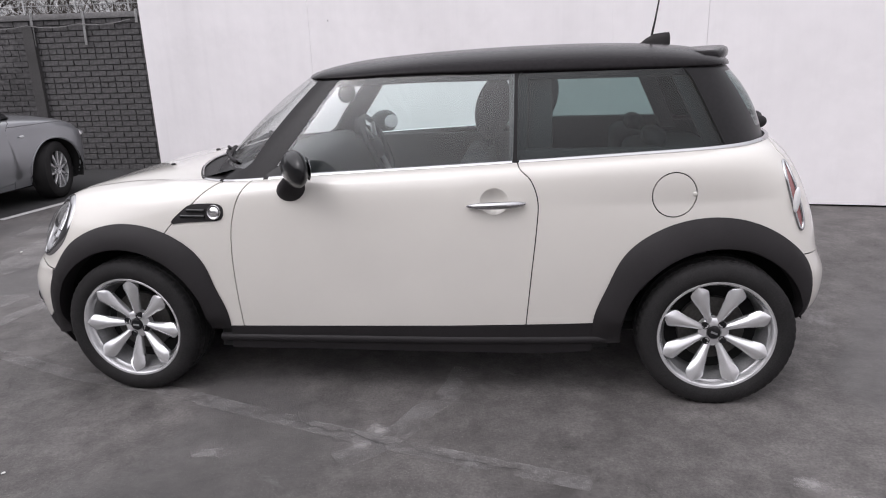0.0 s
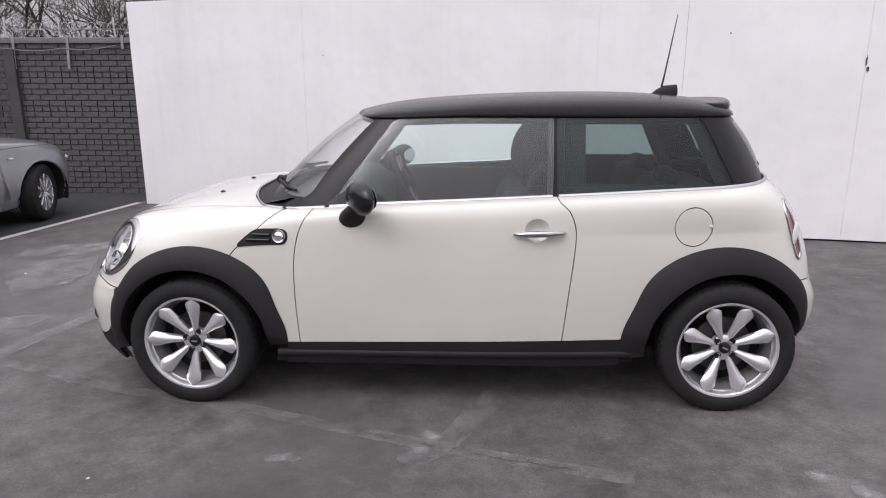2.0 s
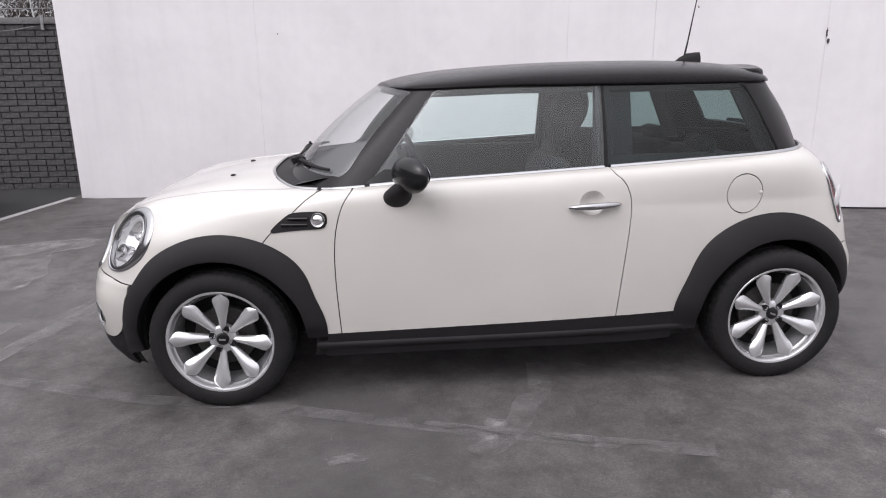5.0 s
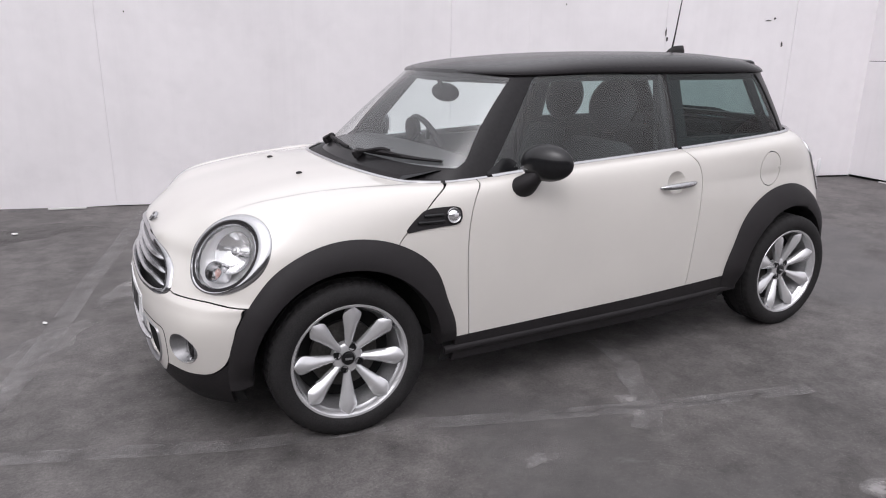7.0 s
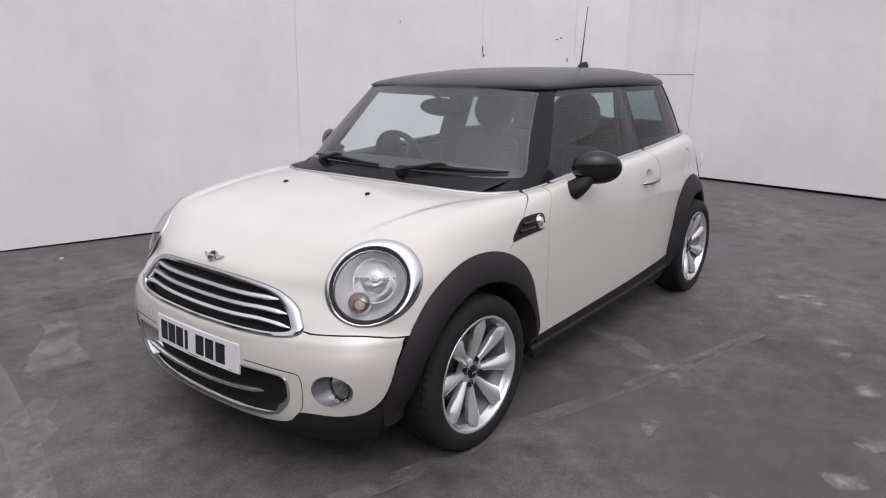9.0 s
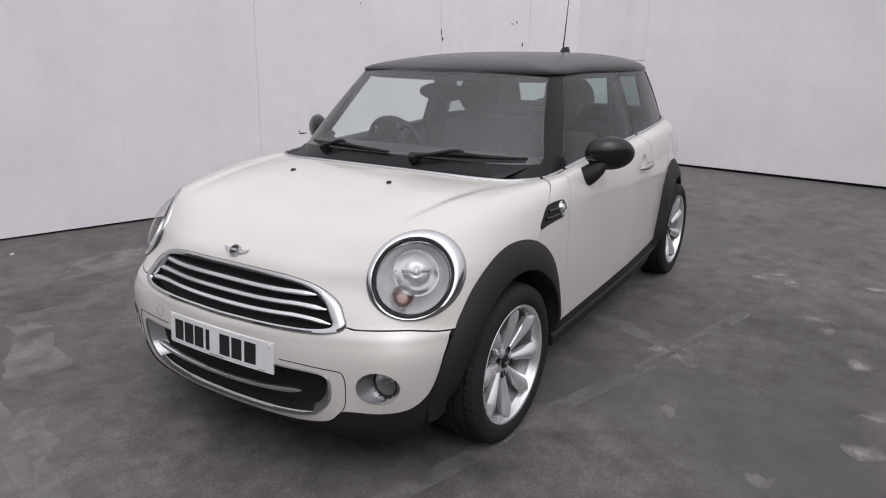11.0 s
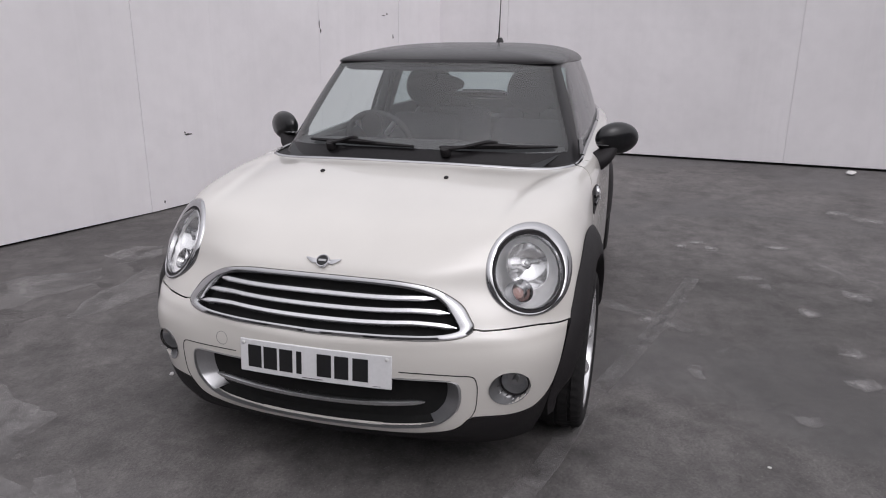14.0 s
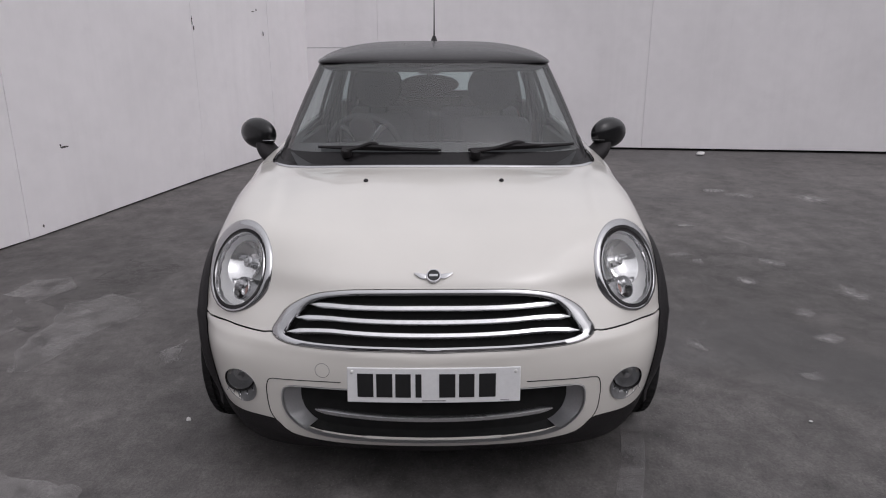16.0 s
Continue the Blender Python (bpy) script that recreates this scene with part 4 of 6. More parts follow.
def bezel_point(a, f):
    """A point of the chrome ring's outer ellipse on the skin, and its height over the glass's plane."""
    p = BEZEL_AT + (BEZEL_LONG * math.cos(a) + BEZEL_SHORT * math.sin(a)) * f
    hit, nrm, _, _ = SKIN.ray_cast(p + LAMP_OUT * .2, -LAMP_OUT)
    return hit, (hit - LAMP_AT).dot(LAMP_OUT)


TURN = [2 * math.pi * k / 72 for k in range(72)]
LEAN_IN = [.45 * max(-.02, bezel_point(a, .9)[1]) for a in TURN]
LEAN_IN = [sum(LEAN_IN[(k + j) % 72] for j in range(-6, 7)) / 13 for k in range(72)]


def lamp_rows(rows):
    """A mesh over rows of 72 points."""
    bm = bmesh.new()
    vs = [[bm.verts.new(p) for p in row] for row in rows]
    for p, q in zip(vs, vs[1:]):
        for k in range(72):
            bm.faces.new((p[k], p[(k + 1) % 72], q[(k + 1) % 72], q[k]))
    if (rows[-1][0] - rows[-1][36]).length < .03:
        bm.faces.new(vs[-1])
    bmesh.ops.recalc_face_normals(bm, faces=bm.faces[:])
    if sum(f.normal.dot(LAMP_OUT) * f.calc_area() for f in bm.faces) < 0:
        bmesh.ops.reverse_faces(bm, faces=bm.faces[:])
    return sharpen(bm, 50)


def seal_rows(rows, ribs=0, depth=0.0):
    return lamp_rows([[seal_point(a, f, w + depth * f * math.sin(ribs * a)) for a in TURN] for f, w in rows])


def bezel_rows():
    rows = [[bezel_point(a, 1.0)[0] - LAMP_OUT * .03 for a in TURN], [bezel_point(a, 1.0)[0] + LAMP_OUT * .001 for a in TURN]]
    for t, h in ((.08, .004), (.3, .008), (.6, .010), (.85, .010), (1.0, .007)):
        rows.append([(bezel_point(a, 1.0)[0] + LAMP_OUT * .001) * (1 - t) + seal_point(a, 1.0, 0.004) * t + LAMP_OUT * h for a in TURN])
    rows.append([seal_point(a, .995, -.02) for a in TURN])
    return lamp_rows(rows)


def lamp_disc(u, v, w, r, depth, dome, n=28):
    """A short round barrel inside the headlamp with a domed face."""
    bm = bmesh.new()
    rr = []
    for f, h in ((1.0, -depth), (1.0, 0), (.9, dome * .4), (.6, dome * .8), (.3, dome), (0.02, dome * 1.02)):
        rr.append([bm.verts.new(lamp_point(u + r * f * math.cos(2 * math.pi * k / n), v + r * f * math.sin(2 * math.pi * k / n), w + h)) for k in range(n)])
    for p, q in zip(rr, rr[1:]):
        for k in range(n):
            bm.faces.new((p[k], p[(k + 1) % n], q[(k + 1) % n], q[k]))
    bm.faces.new(rr[-1])
    bmesh.ops.recalc_face_normals(bm, faces=bm.faces[:])
    return sharpen(bm, 40)


BOWL = material("lamp_reflector", (0.93, 0.93, 0.94), 0.13, 0.92, 0.0, 14.0, 0.12, 0.0, 0.15, 9.0)
BRIGHT = material("lamp_surround", (0.95, 0.95, 0.955), 0.34, 0.55, 0.0, 14.0, 0.06, 0.0, 0.08, 9.0)
for left in (True, False):
    head = new("headlight")
    head.parent = car
    head["label"] = "round headlight with wide chrome ring and clear glass"

    def put(name, bm, mat, label="", parent=None):
        if not left:
            bm = mirrored(bm)
        return part(name, bm, mat, parent or head, label)

    put("chrome_ring", bezel_rows(), CHROME, "wide chrome ring")
    put("seal", seal_rows([(1.0, .008), (.985, .011), (.935, .010), (.93, -.02)]), TRIM, "black rubber seal")
    put("inner_ring", seal_rows([(.934, .009), (.915, .013), (.89, .008), (.875, -.012)]), CHROME)
    put("reflector", seal_rows([(.88, -.006), (.86, -.022), (.75, -.042), (.55, -.058), (.25, -.066), (.05, -.067)], 18, .0009), BRIGHT, "bright ribbed reflector")
    bowl = lamp_rows([[lamp_point(.012 + a_ * math.cos(a), .022 + b_ * math.sin(a), w) for a in TURN] for a_, b_, w in ((.078, .080, -.012), (.074, .076, -.006), (.069, .071, -.012), (.056, .058, -.036), (.03, .03, -.050), (.004, .004, -.052))])
    put("projector_bowl", bowl, BOWL)
    put("bulb_shield", lamp_disc(.012, .030, -.020, .019, .03, .005), CHROME, "bright bulb shield")
    put("bulb_cap", lamp_disc(.012, .030, -.012, .010, .02, .004), SATIN, "small round bulb cap")
    for a in (8, 172):
        c_, s_ = math.cos(radians(a)), math.sin(radians(a))
        put("shield_leg", tube([lamp_point(.012 + .018 * c_, .030 + .018 * s_, -.028), lamp_point(.012 + .050 * c_, .026 + .050 * s_, -.022)], .0035, 6), SATIN, "dark shield leg")
    ring_ = [[lamp_point(-.036 + r_ * math.cos(a), -.058 + r_ * math.sin(a), w) for a in TURN] for r_, w in ((.039, -.045), (.038, .006), (.036, .009), (.034, .006), (.031, -.014), (.020, -.030), (.004, -.032))]
    put("indicator", lamp_rows(ring_), CHROME, "round turn indicator housing")
    put("indicator_bulb", lamp_disc(-.036, -.058, -.024, .019, .012, .006), AMBER, "pale amber indicator bulb")
    glass_ = put("indicator_lens", lamp_disc(-.036, -.058, .008, .036, .004, .010), LENS, "clear round indicator lens")
    glass_.visible_shadow = False
    lens = put("lens", seal_rows([(.94, .009), (.87, .018), (.70, .032), (.45, .043), (.2, .048), (.04, .049)]), LENS, "clear domed glass")
    lens.visible_shadow = False


# ---- grille, badge, number plate, lower intake, fog lamps ----
def nose_line(ys, zf, out):
    pts, nrm = [], []
    for y in ys:
        p, n = on_nose(y, zf(y))
        pts.append(p + n * out)
        nrm.append(n)
    return pts, nrm


def nose_loop(poly, out):
    pts, nrm = [], []
    for y, z in poly:
        p, n = on_nose(y, z)
        pts.append(p + n * out)
        nrm.append(n)
    return pts, nrm


def nose_band(inner_poly, outer_poly, heights):
    """A band between two outlines on the nose: (share, outwards) rows from the inner to the outer one."""
    bm = bmesh.new()
    rows = []
    for share, out in heights:
        row = []
        for (y0, z0), (y1, z1) in zip(inner_poly, outer_poly):
            p, n = on_nose(y0 + (y1 - y0) * share, z0 + (z1 - z0) * share)
            row.append(bm.verts.new(p + n * out))
        rows.append(row)
    for a, b in zip(rows, rows[1:]):
        for k in range(len(a)):
            bm.faces.new((a[k], a[(k + 1) % len(a)], b[(k + 1) % len(a)], b[k]))
    bmesh.ops.recalc_face_normals(bm, faces=bm.faces[:])
    if sum(f.normal.x for f in bm.faces) > 0:
        bmesh.ops.reverse_faces(bm, faces=bm.faces[:])
    return sharpen(bm, 45)


grille = new("grille")
grille.parent = car
grille["label"] = "chrome front grille with three bright slats"
inner_grille = mirror_outline([(0, .691), (.2, .690), (.30, .682), (.362, .664), (.399, .638), (.426, .609), (.441, .588), (.449, .574), (.438, .566), (.388, .558), (.283, .554), (.114, .5515), (0, .550)])
part("frame", nose_band(inner_grille, GRILLE_POLY, [(0, -.04), (0, -.004), (.12, .006), (.45, .009), (.85, .006), (1.0, -.002), (1.0, -.02)]), CHROME, grille, "polished chrome surround")
bm = bmesh.new()
mesh_pts = nose_loop(inner_grille, -.035)[0]
bm.faces.new([bm.verts.new(p) for p in mesh_pts])
bmesh.ops.triangulate(bm, faces=bm.faces[:])
part("backing", bm, DARK, grille, "black grille backing")
SLAT_METAL = material("brushed_bright_metal", (0.72, 0.72, 0.73), 0.26, 1.0, 0.0, 60.0, 0.05, 0.0, 0.1, 5.0)
SLAT = [(1, -1.2), (.95, -.1), (.6, .75), (-.3, 1.0), (-.8, .55), (-1, -.3), (-.9, -1.2)]


def steady(normals):
    """Normals along a line, evened out."""
    n = len(normals)
    return [sum((normals[min(max(k + j, 0), n - 1)] for j in range(-4, 5)), Vector()).normalized() for k in range(n)]


for z0, half, rise in ((.658, .374, .003), (.6175, .419, .007), (.580, .445, .008)):
    pts, nrm = nose_line(np.linspace(-half, half, 49), lambda y: z0 + rise * min(1, abs(y) / .3) ** 2 - .010 * max(0, (abs(y) - .3) / .14) ** 2, -.003)
    rad = [.0112 * (0.2 + 0.8 * min(1, (half - abs(p.y)) / .035)) for p in pts]
    part("slat", tube(pts, rad, normals=steady(nrm), shape=SLAT), SLAT_METAL, grille, "bright metal slat")

# wings badge, plain shapes
badge = new("bonnet_badge")
badge.parent = car
badge["label"] = "round dark badge with silver wings"
bp, bn = on_nose(0, .742)
turn = bn.to_track_quat("-Y", "Z").to_matrix().to_4x4()
at_badge = Matrix.Translation(bp + bn * .001) @ turn
part("disc", revolve([(0, -.010), (.016, -.010), (.0195, -.007), (.0200, 0)], 28), GLOSS_BLACK, badge, m=at_badge)
part("rim", revolve([(.0185, -.0105), (.0215, -.0105), (.023, -.006), (.023, 0)], 28), CHROME, badge, m=at_badge)
part("bar", box(-.013, -.0112, -.0035, .013, -.0098, .0035), SATIN, badge, smooth=False, m=at_badge)
wing = [(.020, .006), (.060, .012), (.056, .006), (.046, -.002), (.034, -.009), (.020, -.008)]
part("wing", prism([(x, z) for x, z in wing], -.006, .001), CHROME, badge, m=at_badge)
part("wing", prism([(-x, z) for x, z in wing][::-1], -.006, .001), CHROME, badge, m=at_badge)

SATIN_DARK = material("dark_satin_silver", (0.42, 0.42, 0.43), 0.32, 0.7, 0.0, 200.0, 0.05, 0.0, 0.1, 6.0)
intake = new("lower_grille")
intake.parent = car
intake["label"] = "lower air intake with silver surround and one bright bar"
inner_low = mirror_outline([(0, .410), (.25, .409), (.385, .409), (.407, .406), (.414, .398), (.4165, .358), (.410, .326), (.398, .303), (.368, .273), (.31, .258), (.19, .247), (0, .242)])


def funnel(depths, where):
    """The intake's wall, where its place across the car says so: from its rim on the nose straight back to the smaller opening."""
    bm = bmesh.new()
    rows = []
    for share, back in depths:
        row = []
        for (y0, z0), (y1, z1) in zip(LOWER_POLY, inner_low):
            p, n = on_nose(y0, z0)
            q, _ = on_nose(y1, z1)
            row.append(bm.verts.new(p.lerp(q, share) + Vector((back, 0, 0))))
        rows.append(row)
    for a, b in zip(rows, rows[1:]):
        for k in range(len(a)):
            if where(LOWER_POLY[k][0]):
                bm.faces.new((a[k], a[(k + 1) % len(a)], b[(k + 1) % len(a)], b[k]))
    bmesh.ops.delete(bm, geom=[v for v in bm.verts if not v.link_faces], context="VERTS")
    bmesh.ops.recalc_face_normals(bm, faces=bm.faces[:])
    if sum(f.normal.x for f in bm.faces) > 0:
        bmesh.ops.reverse_faces(bm, faces=bm.faces[:])
    return sharpen(bm, 45)


for left in (True, False):
    part("surround", funnel([(.10, .002), (.2, .008), (.6, .030), (1, .052)], lambda y: y < -.40 if left else y > .40), SATIN_DARK, intake, "satin silver side wall")
part("inner_wall", funnel([(.10, .002), (.14, .03), (.6, .045), (1, .052)], lambda y: -.40 <= y <= .40), DARK, intake, "black inner wall")
part("chrome_edge", funnel([(-.12, .016), (-.06, -.001), (0, -.005), (.07, -.005), (.13, .004), (.13, .02)], lambda y: True), SATIN, intake, "thin bright edge")
bm = bmesh.new()
bm.faces.new([bm.verts.new(p) for p in [on_nose(y, z)[0] + Vector((.052, 0, 0)) for y, z in inner_low]])
bmesh.ops.triangulate(bm, faces=bm.faces[:])
part("backing", bm, DARK, intake, "black intake backing")
pts, nrm = nose_line(np.linspace(-.362, .362, 37), lambda y: .322 + .024 * (abs(y) / .36) ** 2, .006)
part("bar", tube(pts, [.0095 * (.3 + .7 * min(1, (.362 - abs(p.y)) / .03)) for p in pts], normals=steady(nrm), shape=SLAT), SLAT_METAL, intake, "bright metal bar")
# seam round the intake insert
seam_poly = spline([(0, .209), (-.26, .213), (-.37, .226), (-.44, .243), (-.475, .266), (-.497, .290), (-.512, .322), (-.517, .385), (-.512, .420), (-.498, .434), (-.45, .437), (-.354, .440), (-.28, .441)], 5)
for s_ in (1, -1):
    pts, nrm = nose_loop([(y * s_, z) for y, z in seam_poly[24:]], .0)
    part("insert_seam", tube(pts, .0016, 5, normals=nrm), DARK, bumper, "thin dark seam")
ring_pts, ring_n = nose_loop([(.335 + .022 * math.cos(a), .476 + .022 * math.sin(a)) for a in np.linspace(0, 6.2832, 28, endpoint=False)], .0)
part("tow_cover_seam", tube(ring_pts, .0008, 5, True, ring_n), CONCRETE, bumper, "thin round seam of the tow eye cover")

plate = new("number_plate")
plate.parent = car
plate["label"] = "white number plate with black bars for characters"
plate.matrix_basis = pose(-.679, 0, .437, -4, 0, -90)


def bent(bm):
    """The plate follows the bumper's curve."""
    for x in np.linspace(-.24, .24, 9):
        bmesh.ops.bisect_plane(bm, geom=bm.verts[:] + bm.edges[:] + bm.faces[:], plane_co=(x, 0, 0), plane_no=(1, 0, 0))
    for v in bm.verts:
        v.co.y += .17 * v.co.x ** 2
    return bm


part("board", bent(box(-.26, -.004, -.0555, .26, .004, .0555, .003)), PLATE, plate, smooth=False)
chars = [(-.205, .048), (-.148, .048), (-.092, .046), (-.046, .018), (.040, .048), (.098, .046), (.160, .050)]
for cx, w in chars:
    bm = box(cx - w / 2, -.0054, -.037, cx + w / 2, -.0030, .037)
    for v in bm.verts:
        v.co.y += .17 * cx * cx + .34 * cx * (v.co.x - cx)
    part("character_bar", bm, INK, plate, smooth=False)
part("maker_line", bent(box(-.035, -.0048, -.049, .035, -.0030, -.0465)), CONCRETE, plate, smooth=False)
part("maker_line", bent(box(.20, -.0048, -.049, .225, -.0030, -.0475)), CONCRETE, plate, smooth=False)
for s_ in (-1, 1):
    part("screw_cap", ball((s_ * .245, .005, .042), (.006, .003, .006), 10, 6), PAPER, plate)
part("mount", box(-.16, .006, -.03, .16, .03, .04, .004), DARK, plate)

FOG_GREY = material("fog_bezel_grey", (0.24, 0.24, 0.245), 0.35, 0.5, 0.0, 200.0, 0.1, 0.0, 0.15, 12.0)
for s_ in (-1, 1):
    fog = new("fog_light")
    fog.parent = car
    fog["label"] = "round fog light sunk in a silver bezel"
    rim_at = [on_nose(s_ * (.610 + .059 * math.cos(a)), .386 + .056 * math.sin(a)) for a in np.linspace(0, 6.2832, 40, endpoint=False)]
    deep = on_nose(s_ * .610, .386)[0].x + .036
    seat_at = [Vector((deep, s_ * (.620 + .047 * math.cos(a)), .394 + .045 * math.sin(a))) for a in np.linspace(0, 6.2832, 40, endpoint=False)]
    bm = bmesh.new()
    rows = [[bm.verts.new(p + n * .002 - (p - seat_at[k]) * -.03) for k, (p, n) in enumerate(rim_at)]]
    rows.append([bm.verts.new(p + n * .001) for p, n in rim_at])
    for t in (.06, .35, .7, 1.0):
        rows.append([bm.verts.new(p.lerp(seat_at[k], t) + Vector((.012 * math.sin(math.pi * t), 0, 0))) for k, (p, n) in enumerate(rim_at)])
    for a_, b_ in zip(rows, rows[1:]):
        for k in range(40):
            bm.faces.new((a_[k], a_[(k + 1) % 40], b_[(k + 1) % 40], b_[k]))
    bmesh.ops.recalc_face_normals(bm, faces=bm.faces[:])
    part("bezel", sharpen(bm, 50), FOG_GREY, fog, "satin grey bezel")
    for a in (200, 225, 250, 275, 300, 325) if s_ > 0 else (215, 240, 265, 290, 315, 340):
        u_, v_ = math.cos(radians(a)), math.sin(radians(a))
        p0, p1 = Vector((deep - .010, s_ * .613 + .050 * u_, .390 + .047 * v_)), Vector((deep - .002, s_ * .617 + .047 * u_, .392 + .045 * v_))
        part("rib", tube([p0 + Vector((-.010, .004 * u_, .004 * v_)), p1], .0016, 5), CHROME, fog)
    fm = pose(deep - .004, s_ * .620, .394, 0, 0, -90)
    part("reflector", revolve([(.043, .004), (.040, .018), (.028, .034), (0, .040)], 32), SATIN, fog, "bright reflector", m=fm)
    part("bulb", revolve([(0, .002), (.008, .004), (.010, .012), (.010, .036)], 16), SATIN, fog, m=fm)
    ln = part("lens", revolve([(.043, .002), (.036, -.008), (.022, -.014), (0, -.017)], 32), LENS, fog, "clear domed lens", m=fm)
    ln.visible_shadow = False
    part("lens_ring", revolve([(.042, .006), (.0425, -.002), (.045, -.004), (.047, .002)], 32), TRIM, fog, "thin black ring", m=fm)

# ---- bonnet washers, wipers, chrome belt, cowl ----
for y in (-.252, .252):
    p, n = on_top(-.012, y)
    jet = part("washer_jet", ball((0, 0, 0), (.014, .009, .007), 14, 8), TRIM, car, "small black washer jet", m=Matrix.Translation(p + n * .002))
belt = lower_grid[:, -1]
belt = np.concatenate([belt, (belt * np.array([1, -1, 1]))[::-1]])
STRIP = [(-1.0, -.5), (-.8, .35), (0, .6), (.8, .35), (1.0, -.5)]
for name_, lo, hi in (("cowl_trim", -1, .435), ("belt_trim", .445, .632), ("belt_trim", .642, 1.668), ("belt_trim", 1.678, 2.8)):
    row = [Vector(p) for p in lower_grid[:, -1] if lo <= p[0] <= hi]
    for sgn in ((1, -1) if name_ == "belt_trim" else (1,)):
        pts = [Vector((p.x, p.y * sgn, p.z)) for p in row]
        if name_ == "cowl_trim":
            pts = [Vector((p.x, -p.y, p.z)) for p in row[::-1]] + pts[1:]
        pts = [p + Vector((0, 0, .003)) for p in pts]
        nrm = [Vector((0, (-.6 if p.y < 0 else .6) * min(1, abs(p.y) / .4), .8)).normalized() if p.x > .5 else Vector((-.5, -.3 if p.y < -.3 else (.3 if p.y > .3 else 0), .8)).normalized() for p in pts]
        part(name_, tube(pts, .007 if hi < .7 else .0095, normals=nrm, shape=STRIP), CHROME, car, "thin chrome strip")
bm = bmesh.new()
rows = []
for k in range(len(lower_grid)):
    p, q = lower_grid[k, -1], upper_grid[min(range(len(upper_grid)), key=lambda j: np.linalg.norm(upper_grid[j, 0, :2] - lower_grid[k, -1, :2])), 0]
    rows.append([bm.verts.new((p[0], p[1], p[2] - .004)), bm.verts.new((q[0] + (.02 if q[0] < .6 else 0), q[1] * .97, q[2] + .004))])
for a, b in zip(rows, rows[1:]):
    if (a[0].co - b[0].co).length > 1e-5 and (a[1].co - b[1].co).length > 1e-5:
        bm.faces.new((a[0], b[0], b[1], a[1]))
    elif (a[0].co - b[0].co).length > 1e-5:
        bm.faces.new((a[0], b[0], a[1]))
pair("window_seal", bm, TRIM, "black rubber seal at the foot of the glass")


def wiper(py, start, tip):
    """An arm from its pivot at py to the middle of a blade that lies from start to tip along the foot of the glass."""
    w = new("wiper")
    w.parent = car
    w["label"] = "black windscreen wiper at rest"

    def glass_at(y, z, out):
        p, n, _, _ = GLAZE.ray_cast(Vector((-1, y, z)), Vector((1, 0, 0)))
        n = n if n.x < 0 else -n
        return p + n * out
    base = glass_at(py, .975, .012)
    middle = (start + tip) / 2
    part("pivot", revolve([(0, -.022), (.018, -.022), (.022, -.014), (.022, .01)], 18), TRIM, w, m=Matrix.Translation(base) @ pose(0, 0, 0, -60, 0, -90))
    arm = [base + Vector((-.012, 0, .012)), glass_at(py * .6 + middle * .4, .988, .030), glass_at(py * .2 + middle * .8, 1.004, .032), glass_at(middle, 1.006, .022)]
    part("arm", tube(spline(arm, 5), .0075, 7), TRIM, w)
    pts = [glass_at(y, .988 + .010 * (1 - abs(y - middle) / .4), .012) for y in np.linspace(start, tip, 19)]
    part("blade", tube(pts, [.006 + .006 * (1 - abs(k / 9 - 1)) for k in range(19)], 6), TRIM, w)
    part("bracket", tube([p + Vector((-.008, 0, .006)) for p in pts[6:13]], [.004, .006, .009, .010, .009, .006, .004], 6), TRIM, w)


wiper(.36, .484, -.03)
wiper(-.17, -.14, -.605)


